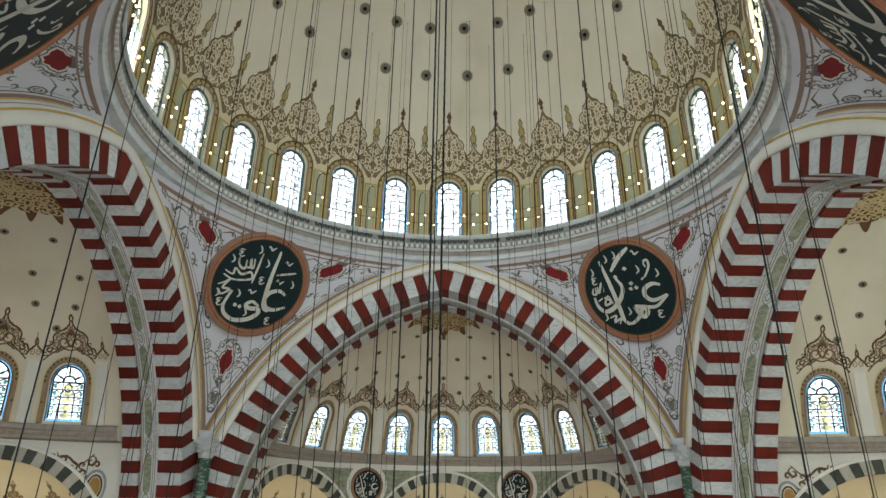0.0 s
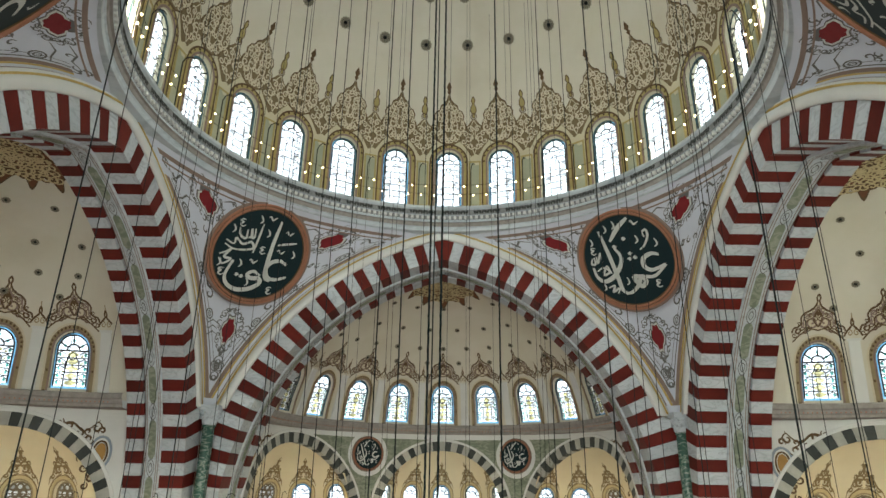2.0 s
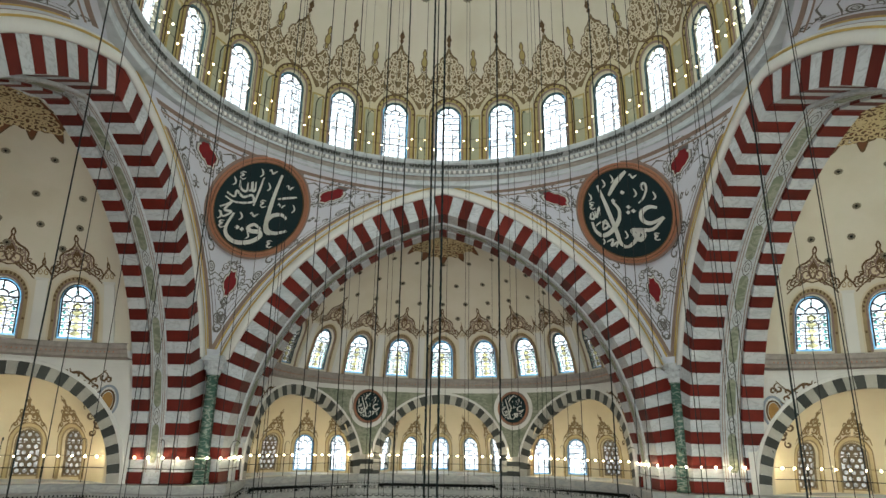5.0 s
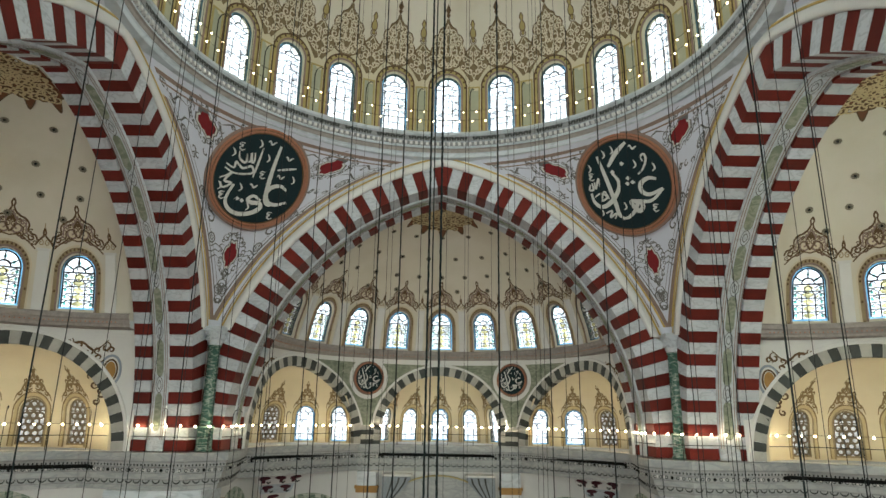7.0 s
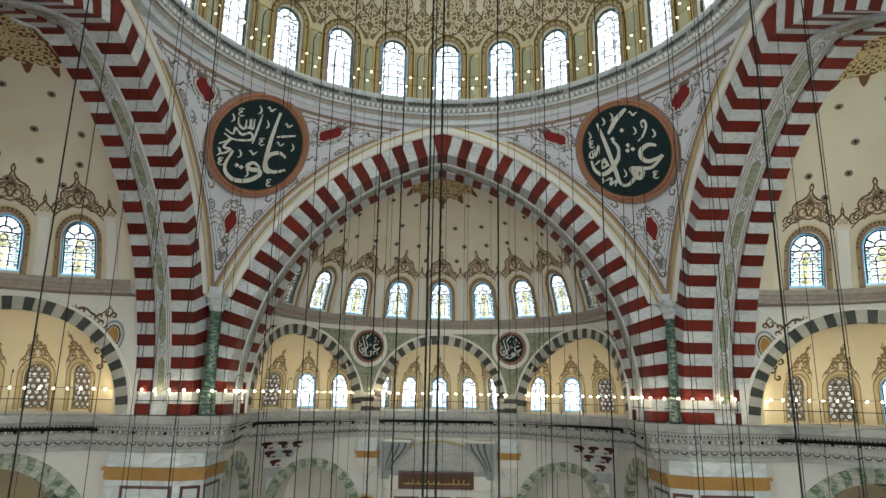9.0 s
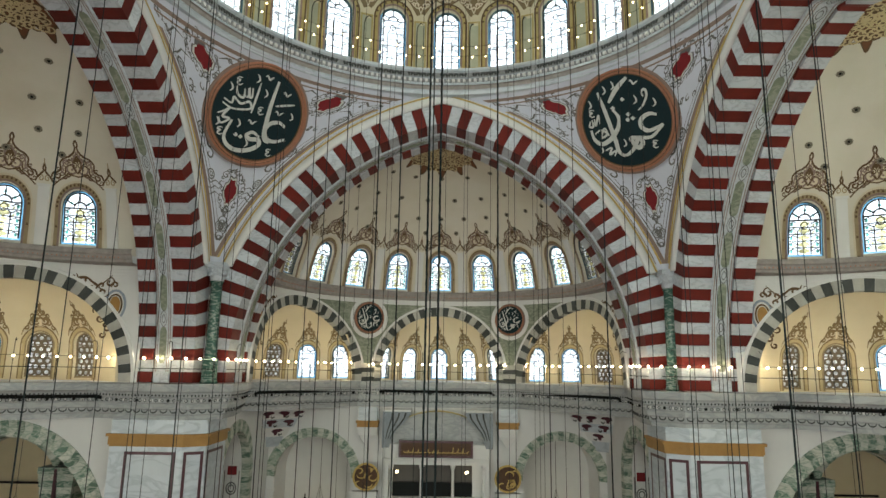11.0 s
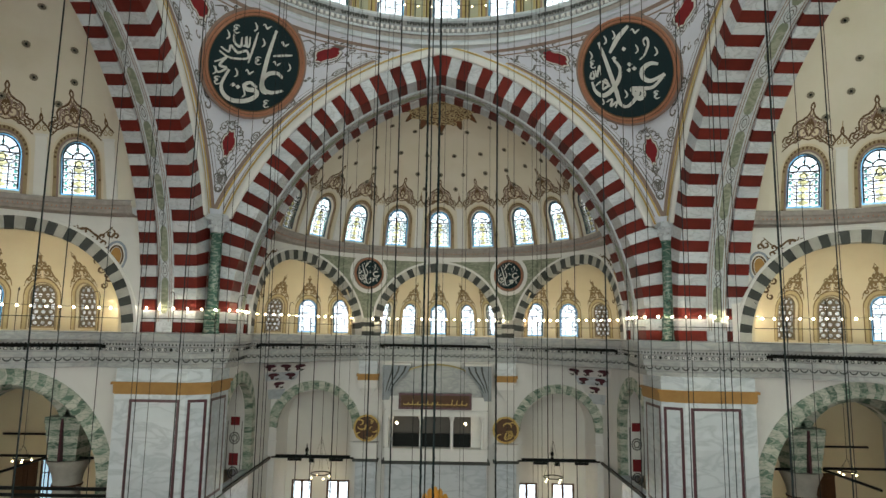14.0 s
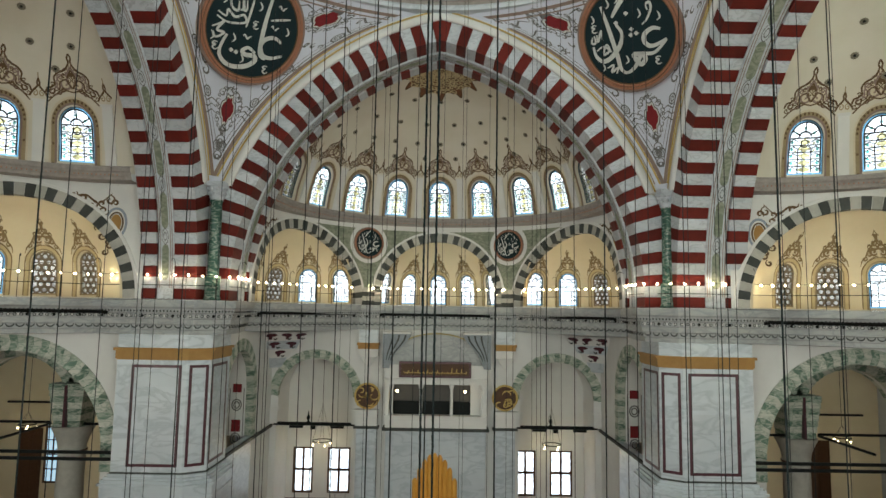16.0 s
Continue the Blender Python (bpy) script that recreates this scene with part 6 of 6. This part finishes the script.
for bay, deg in BAYS:
    par = bpy.data.objects["half_dome_" + bay]
    azs = [STEP * k for k in range(-4, 5)]
    for az in azs:
        m = Matrix.Translation((0, SC, 0)) @ rot(-az) @ Matrix.Translation((0, -SC, 0))
        for g, nm, mat, f in LAYERS:
            if not hasattr(g, "first"):
                g.first = g.make(nm, mat, par)
                g.first.matrix_basis = m
            else:
                ob = new(nm, g.first.data)
                ob.parent, ob.matrix_basis = par, m
    # crown of the half dome: arabesque hanging from the arch
    g, G2, rnd = Geo(), Geo(), random.Random(11)

    def fz(u, v, d):
        """u: azimuth in radians, v: distance from the crown's axis."""
        return (v * math.sin(u), SC + v * math.cos(u), 23.5 + 10.0 * max(1 - (v / 11.29) ** 2, 0) ** (1 / 1.8) - d)
    edge = []
    for k in range(121):
        az = radians(-90 + 180 * k / 120)
        edge.append((az, 2.75 + 1.0 * math.cos(az) ** 4 + 0.95 * abs(math.cos(9 * az)) ** 5))
    Geo().grid([[fz(u, 0.7 + (v - 0.7) * i / 8, 0.03) for i in range(9)] for u, v in edge]).make("arabesque_ground", RUST, par, "red brown painted ground")
    g.grid([[fz(u, v - 0.1, 0.04), fz(u, v + 0.1, 0.04)] for u, v in edge])
    flat = lambda x, y, d: (x, SC + y, 23.5 + 10.0 * max(1 - (x * x + y * y) / 11.29 ** 2, 0) ** (1 / 1.8) - d)
    for k in range(30):
        az = radians(-84 + 168 * (k + 0.5) / 30)
        for j in range(8):
            r = 0.7 + 0.44 * j
            if (j < 2 and k % (4 - j)) or r > 2.95 + 1.0 * math.cos(az) ** 4:
                continue
            g.ribbon(spiral(r * math.sin(az), r * math.cos(az), rnd.uniform(0.2, 0.3), rnd.uniform(0, 360), 1.0, 8, rnd.choice((-1, 1))), 0.075, flat, 0.04)
            G2.ribbon(spiral(r * math.sin(az), r * math.cos(az), rnd.uniform(0.22, 0.34), rnd.uniform(0, 360), 1.1, 9, rnd.choice((-1, 1))), 0.045, flat, 0.055)
    g.make("arabesque_outline", BROWN, par, "brown painted arabesque at the crown")
    G2.make("arabesque_scroll", OCHRELINE, par, "ochre painted scrolls")
    # rows of small rosettes
    for z, step, off in ((32.4, 24, 0), (31.2, 18, 9), (30.0, 13, 0), (29.0, 16, 8)):
        r = SEMI(z) - 0.02
        n = int(80 / step)
        for k in range(-n, n + 1):
            az = radians(step * k + off)
            if abs(az) > radians(82):
                continue
            dz = 0.04
            t = math.degrees(math.atan2(SEMI(z - dz) - SEMI(z + dz), 2 * dz))
            ob = thing("rosette", "small dark painted ceiling rosette with a hook", "rosette", group="half dome rosettes")
            ob.matrix_basis = HALF_DOME[bay] @ Matrix.Translation((r * math.sin(az), SC + r * math.cos(az), z)) @ rot(-math.degrees(az)) @ pose(0, 0, 0, t - 90, 0, 0) @ Matrix.Diagonal((0.55, 0.55, 0.55, 1))
            for nm, me in ROS:
                o = new(nm, me)
                o.parent = ob

# exedra paintings over each window
fx = exedra_fn(0, 0)
X1, X2, X3 = Geo(), Geo(), Geo()
o0, o1, o2 = (arch_outline(0.74 + k, 16.95, 19.72 + k, 14) for k in (0.0, 0.08, 0.26))
X1.grid([[fx(*p, -0.03) for p in o0], [fx(*p, -0.06) for p in o0], [fx(*p, -0.06) for p in o1], [fx(*p, 0.0) for p in o1]])
X3.grid([[fx(*p, -0.04) for p in o2], [fx(p[0] * 1.06, p[1] + 0.05, -0.04) for p in o2]])
X4, X5 = Geo(), Geo()
X5.grid([[fx(*p, -0.02) for p in o1], [fx(*p, -0.02) for p in o2]])
for cu, cv, w, h in ((0.3, 20.3, 0.27, 0.26), (0.14, 20.8, 0.2, 0.26), (0.6, 20.08, 0.2, 0.2), (0.85, 19.75, 0.14, 0.16)):
    for q in (-1, 1):
        X4.blob([(q * cu + w * math.cos(TAU * i / 9), cv + h * math.sin(TAU * i / 9)) for i in range(9)], fx, -0.018)
both(X2, spiral(0.12, 20.55, 0.15, 30, 1.0), taper(0.06), fx, -0.03)
both(X2, spiral(0.46, 20.62, 0.14, 300, 1.0), taper(0.055), fx, -0.03)
both(X2, spiral(0.8, 19.95, 0.15, 120, 1.0), taper(0.055), fx, -0.03)
both(X2, spiral(0.1, 21.2, 0.11, 0, 0.9), taper(0.05), fx, -0.03)
both(X2, spiral(0.3, 20.35, 0.24, 210, 1.2), taper(0.095), fx, -0.03)
both(X2, spiral(0.2, 20.85, 0.2, 140, 1.0), taper(0.055), fx, -0.03)
both(X2, spiral(0.55, 20.2, 0.18, 60, 1.0), taper(0.05), fx, -0.03)
both(X2, smooth_line([(0.0, 21.5), (0.12, 21.25), (0.05, 21.0), (0.3, 20.7), (0.55, 20.45), (0.75, 20.05), (0.95, 19.85), (1.05, 19.5)], 4), taper(0.055), fx, -0.03)
both(X2, [(0.05, 20.1), (0.35, 20.0), (0.7, 19.75), (0.98, 19.3)], taper(0.04), fx, -0.03)
X2.blob([(0.0, 20.75), (0.12, 20.95), (0, 21.3), (-0.12, 20.95)], fx, -0.03)
for bay, deg in BAYS:
    pars = [o for o in bpy.data.objects if o.name.startswith("exedra_" + bay)]
    for par, az in zip(sorted(pars, key=lambda o: o.name), THREE):
        for w in WAZ[az]:
            m = Matrix.Translation((0, SY, 0)) @ rot(-az) @ Matrix.Translation((0, 10.85, 0)) @ rot(-w) @ Matrix.Translation((0, -10.85, 0)) @ Matrix.Translation((0, -SY, 0))
            for g, nm, mat in ((X1, "window_moulding", TAUPE), (X2, "scroll", SEPIA), (X3, "window_trim", SEPIA), (X4, "scroll_ground", CREAMLINE), (X5, "window_surround", OCHRELINE)):
                if not hasattr(g, "first"):
                    g.first = g.make(nm, mat, par)
                    g.first.matrix_basis = m
                else:
                    ob = new(nm, g.first.data)
                    ob.parent, ob.matrix_basis = par, m

# painted shells in the corners of the arcade walls, and green grounds between the arches
for bay, deg in BAYS:
    par = bpy.data.objects["wall_arcade_" + bay]
    for s in (-1, 1):
        f = on_ring(0, SY, 12.2, s * radians(86.0))
        q = lambda u, v, d, s=s, f=f: f(-s * (u + 0.9), v, d)
        Geo().blob(arc(-0.2, 21.2, 0.3, 0, 360, 18, 1.7), q, -0.05).make("shell", OCHRE, par, "ochre painted oval")
        Geo().ribbon(arc(-0.2, 21.2, 0.56, 0, 360, 24, 1.5), 0.07, q, -0.03).make("shell_border", BLUEGREY, par, "blue grey painted border")
        g = Geo()
        g.ribbon(arc(-0.2, 21.2, 0.38, 0, 360, 20, 1.6), 0.05, q, -0.04)
        for cx, cz, r in ((0.5, 21.9, 0.3), (0.7, 21.3, 0.25), (1.1, 22.2, 0.3), (0.2, 22.5, 0.3), (0.1, 19.9, 0.3), (1.6, 22.55, 0.25), (0.5, 20.4, 0.22), (2.1, 22.75, 0.2), (0.62, 22.3, 0.2), (0.85, 21.75, 0.2), (0.45, 21.55, 0.16), (1.35, 22.05, 0.17), (0.3, 19.5, 0.2), (0.2, 20.1, 0.18), (0.75, 20.9, 0.2), (-0.1, 22.35, 0.22)):
            g.ribbon(spiral(cx, cz, r, 40 * cx * 10, 1.1), taper(0.06), q, -0.04)
        g.ribbon(smooth_line([(0.1, 22.9), (0.8, 22.3), (1.5, 22.75), (2.3, 22.6), (2.9, 22.9)], 4), taper(0.06), q, -0.04)
        g.make("shell_scroll", BROWN, par)
        f2 = on_ring(0, SY, 12.2, s * radians(28.5))
        rows = []
        for k in range(25):
            z = 18.2 + 4.95 * k / 24
            ul = -6.07 + max(5.72 ** 2 - (z - 17.45) ** 2, 0.3) ** 0.5
            ur = 6.6 - max(6.42 ** 2 - (z - 16.9) ** 2, 0.3) ** 0.5
            rows.append([f2(s * (ul + (ur - ul) * i / 12), z, -0.025) for i in range(13)])
        Geo().grid(rows).make("green_ground", GREYGREEN, par, "grey green veined marble spandrel")
        Geo().ribbon(arc(0, 21.95, 1.5, 0, 360, 40), 0.16, f2, -0.05).make("ring_ground", WHITE, par)
        for k in range(4):
            z0 = 16.86 + 0.36 * k
            w0, w1 = sorted((s * -0.62, s * 0.45))
            Geo().box(w0, w1, -0.12, 0.02, z0, z0 + 0.355, lambda u, d, v: f2(u, v, d)).make("pier_stripe", (STONE_DARK, STONE_LIGHT)[k % 2], par)

# ring cornice carving and dentils
g, g2 = Geo(), Geo()
for k in range(240):
    a = TAU * k / 240
    c, s = math.cos(a), math.sin(a)
    f = lambda x, y, z: ((13.05 + y) * s + x * c, (13.05 + y) * c - x * s, z)
    g.box(-0.085, 0.085, -0.02, 0.13, 35.74, 35.92, f)
    if k % 6 < 5:
        for q, e in ((-0.09, 1), (0.08, -1)):
            g2.add([f(q + u * e, -0.05, 36.16 + v) for u, v in ((0, -0.15), (0.085, -0.06), (0.06, 0.07), (-0.045, 0.15), (-0.09, 0.03))] + [f(q, -0.09, 36.16)], [(0, 1, 5), (1, 2, 5), (2, 3, 5), (3, 4, 5), (4, 0, 5)])
tagged(Geo().lathe([(13.05, 35.99), (13.015, 36.0), (13.015, 36.32), (13.05, 36.33)], 128).make("cornice_frieze", FRIEZE), "grey carved frieze band round the dome cornice", "cornice", kind="structure")
# the grey ring paints the shade in the gaps between dentils
tagged(Geo().lathe([(13.135, 35.955), (13.145, 35.94), (13.185, 35.73), (13.2, 35.72)], 128).make("cornice_recess", FRIEZE), "grey recess behind the dentils of the dome cornice", "cornice", kind="structure")
tagged(Geo().lathe([(13.12, 35.52), (13.225, 35.49), (13.265, 35.29), (13.3, 35.27)], 128).make("cornice_band", LEDGE), "mauve painted moulding under the dome cornice", "cornice", kind="structure")
tagged(g.make("cornice_dentil", WHITE), "small white dentils round the dome cornice", "ornament", kind="stuff")
tagged(g2.make("cornice_carving", STONE_DARK), "dark scroll carving round the dome cornice", "ornament", kind="stuff")
g = Geo()
for bay, deg in BAYS[:3]:
    for k in range(150):
        a = radians(-88 + 176 * k / 149)
        p = HALF_DOME[bay] @ Vector((11.08 * math.sin(a), SC + 11.08 * math.cos(a), 23.8))
        g.ball(tuple(p), 0.05, 4)
tagged(g.make("ledge_bead", COPPER), "row of pink painted beads under the ledge", "ornament", kind="stuff")

# ---------------- rails with strings of bulbs ----------------
bulb_me = Geo().ball((0, 0, 0), 0.052, 8).make("bulb", BULB)
bulb_data = bulb_me.data
bpy.data.objects.remove(bulb_me)
bulb_me = Geo().ball((0, 0, 0), 0.052, 8).make("bulb", FAINT)
small_data = bulb_me.data
bpy.data.objects.remove(bulb_me)
for bay, lo, hi in (("front", -42, 42), ("left", 48, 132), ("right", -132, -48)):
    rail = thing("gallery_rail", "thin black iron gallery railing carrying a string of lit bulbs", "railing", group="gallery railings")
    pts = []
    for x, y, z, nx, ny in along_loop(0.07, 0.66, 18.25):
        a = math.degrees(math.atan2(-x, y))
        lim = a > -45 and a < 45 if bay == "front" else (45 <= a < 125 if bay == "left" else -125 < a <= -45)
        if lim and y > -4:
            pts.append((x, y, z, nx, ny))
    key = (lambda p: -math.atan2(-p[0], p[1]))
    pts.sort(key=key)
    for p in pts:
        ob = new("bulb", bulb_data)
        ob.parent, ob.location = rail, p[:3]
    for z, r in ((17.68, 0.02), (18.3, 0.012)):
        Geo().tube([(p[0], p[1], z) for p in pts], r, 4).make("wire" if z > 18 else "top_rail", IRON, rail)
    for k in range(1, len(pts), 3):
        x, y, _, nx, ny = pts[k]
        g = Geo().tube([(x, y, 16.84), (x, y, 18.9 if k % 2 else 18.3)] + ([(x + 0.1 * nx, y + 0.1 * ny, 19.15), (x + 0.35 * nx, y + 0.35 * ny, 19.2), (x + 0.5 * nx, y + 0.5 * ny, 19.05)] if k % 2 else []), 0.022, 4)
        g.make("post", IRON, rail)
# double ring of bulbs in the drum, with hooked rods
for i in range(24):
    rail = thing("drum_light_string", "iron rod with hook carrying drum bulb strings", "light string", rot(-15 * i - 8.5 + 1), group="drum light strings")
    if i == 0:
        f = on_ring(0, 0, 12.85, 0)
        w = 12.85 * radians(7.5)
        DS = [("wire", Geo().tube([f(-w + 2 * w * k / 6, 38.0, 0) for k in range(7)], 0.014, 4).tube([f(-w + 2 * w * k / 6, 37.35, 0) for k in range(7)], 0.014, 4).make("wire", IRON, rail).data, (0, 0, 0))]
        DS.append(("rod", Geo().tube([f(0, 36.55, 0.05), f(0, 39.0, 0.05), f(0.05, 39.3, -0.1), f(0.2, 39.4, -0.3), f(0.3, 39.25, -0.42)], 0.03, 5).make("rod", IRON, rail).data, (0, 0, 0)))
        BP = [f(-w + 2 * w * (k + 0.5) / 4, 37.9, -0.02) for k in range(4)] + [f(-w + 2 * w * (k + 0.2) / 4, 37.25, -0.02) for k in range(4)]
    else:
        for nm, me, loc in DS:
            o = new(nm, me)
            o.parent = rail
    for p in BP:
        o = new("bulb", small_data)
        o.parent, o.location = rail, p
# dark lamp bars on the cornice
for x0, y0, x1, y1 in ((-12.55, 20.35, -6.75, 27.55), (-4.7, 27.55, 4.3, 27.55), (6.75, 27.55, 12.55, 20.35), (-18.7, 12.1, -27.6, 6.6), (18.7, 12.1, 27.6, 6.6)):
    t = Vector((x1 - x0, y1 - y0)).normalized()
    bar = thing("lamp_bar", "long black lamp housing fixed along the cornice", "lamp housing", group="lamp housings")
    Geo().tube([(x0, y0, 16.05), (x0 + t.x * 0.3, y0 + t.y * 0.3, 16.12), (x1 - t.x * 0.3, y1 - t.y * 0.3, 16.12), (x1, y1, 16.05)], 0.11, 6).make("housing", IRON, bar)

# ---------------- hanging cables ----------------
# bearing across the view (m sideways per m ahead of the eye), plan y, radius
ROPES = [(-700, -6.9, 0.03), (-651, -6.5, 0.018), (-579, -6.0, 0.014), (-519, -4.0, 0.014), (-511, -3.6, 0.016), (-489, -3, 0.012), (-443, -4.5, 0.024), (-438, 1, 0.014), (-385, 2, 0.016), (-369, 3, 0.018),
         (-343, 4, 0.014), (-306, -1, 0.026), (-298, 5, 0.018), (-293, 4, 0.02), (-238, 0, 0.024), (-214, 2, 0.026), (-179, -1, 0.028), (-171, 8, 0.014), (-154, 9, 0.013), (-127, 6, 0.016), (-121, -2, 0.034),
         (-104, 7, 0.016), (-96, 8, 0.014), (-81, -2, 0.036), (-45, 3, 0.02), (-30, -7, 0.042), (-23, -6, 0.03), (-9, -7, 0.045), (1, 6, 0.016), (34, 8, 0.015), (40, 8, 0.016), (81, 9, 0.014), (94, -3, 0.04),
         (113, 8, 0.015), (124, 5, 0.018), (156, 8, 0.014), (164, 7, 0.015), (171, 6, 0.015), (181, 0, 0.026), (206, 6, 0.016), (229, 2, 0.024), (282, -2, 0.032), (319, 1, 0.02), (336, 1, 0.022), (358, 2, 0.02),
         (419, -2, 0.022), (427, 0, 0.018), (474, -2, 0.014), (481, -2.5, 0.02), (493, -3, 0.018), (508, -3.5, 0.014), (586, -8, 0.034), (591, -6, 0.014), (686, -6.9, 0.022), (631, -6.5, 0.012), (724, -7.2, 0.013), (703, -7.0, 0.012)]
ROPE_ME = {}
for px, y, r in ROPES:
    r *= 0.72
    x = 0.198 + (px + 2.0) / 1076.0 * (y + 23.695)
    rad = math.hypot(x, y)
    if rad > 13.0:
        k = 13.0 / rad
        x, y = x * k, y * k
        rad = 13.0
    top = 39.0 + math.sqrt(max(13.3 ** 2 - rad ** 2, 0.5)) - 0.02
    cable = thing("hanging_cable", "thick twisted dark steel cable hanging from the dome" if r > 0.023 else "thin dark steel cable hanging from the dome", "cable", pose(x, y, 0), group="hanging cables")
    zs = [top, 30, 22, 14, 4.0]
    Geo().tube([(0, 0, z) for z in zs], r, 6).make("strand", CABLE, cable)
    if r > 0.023:
        n = 220
        Geo().tube([(r * 0.45 * math.cos(1.6 * i), r * 0.45 * math.sin(1.6 * i), 38 - 26 * i / n) for i in range(n + 1)], r * 0.75, 4).make("twist", IRON, cable)
    Geo().lathe([(0.0, top - 0.05), (r + 0.01, top - 0.05), (r + 0.02, top), (0.0, top + 0.02)], 8).make("anchor", IRON, cable)
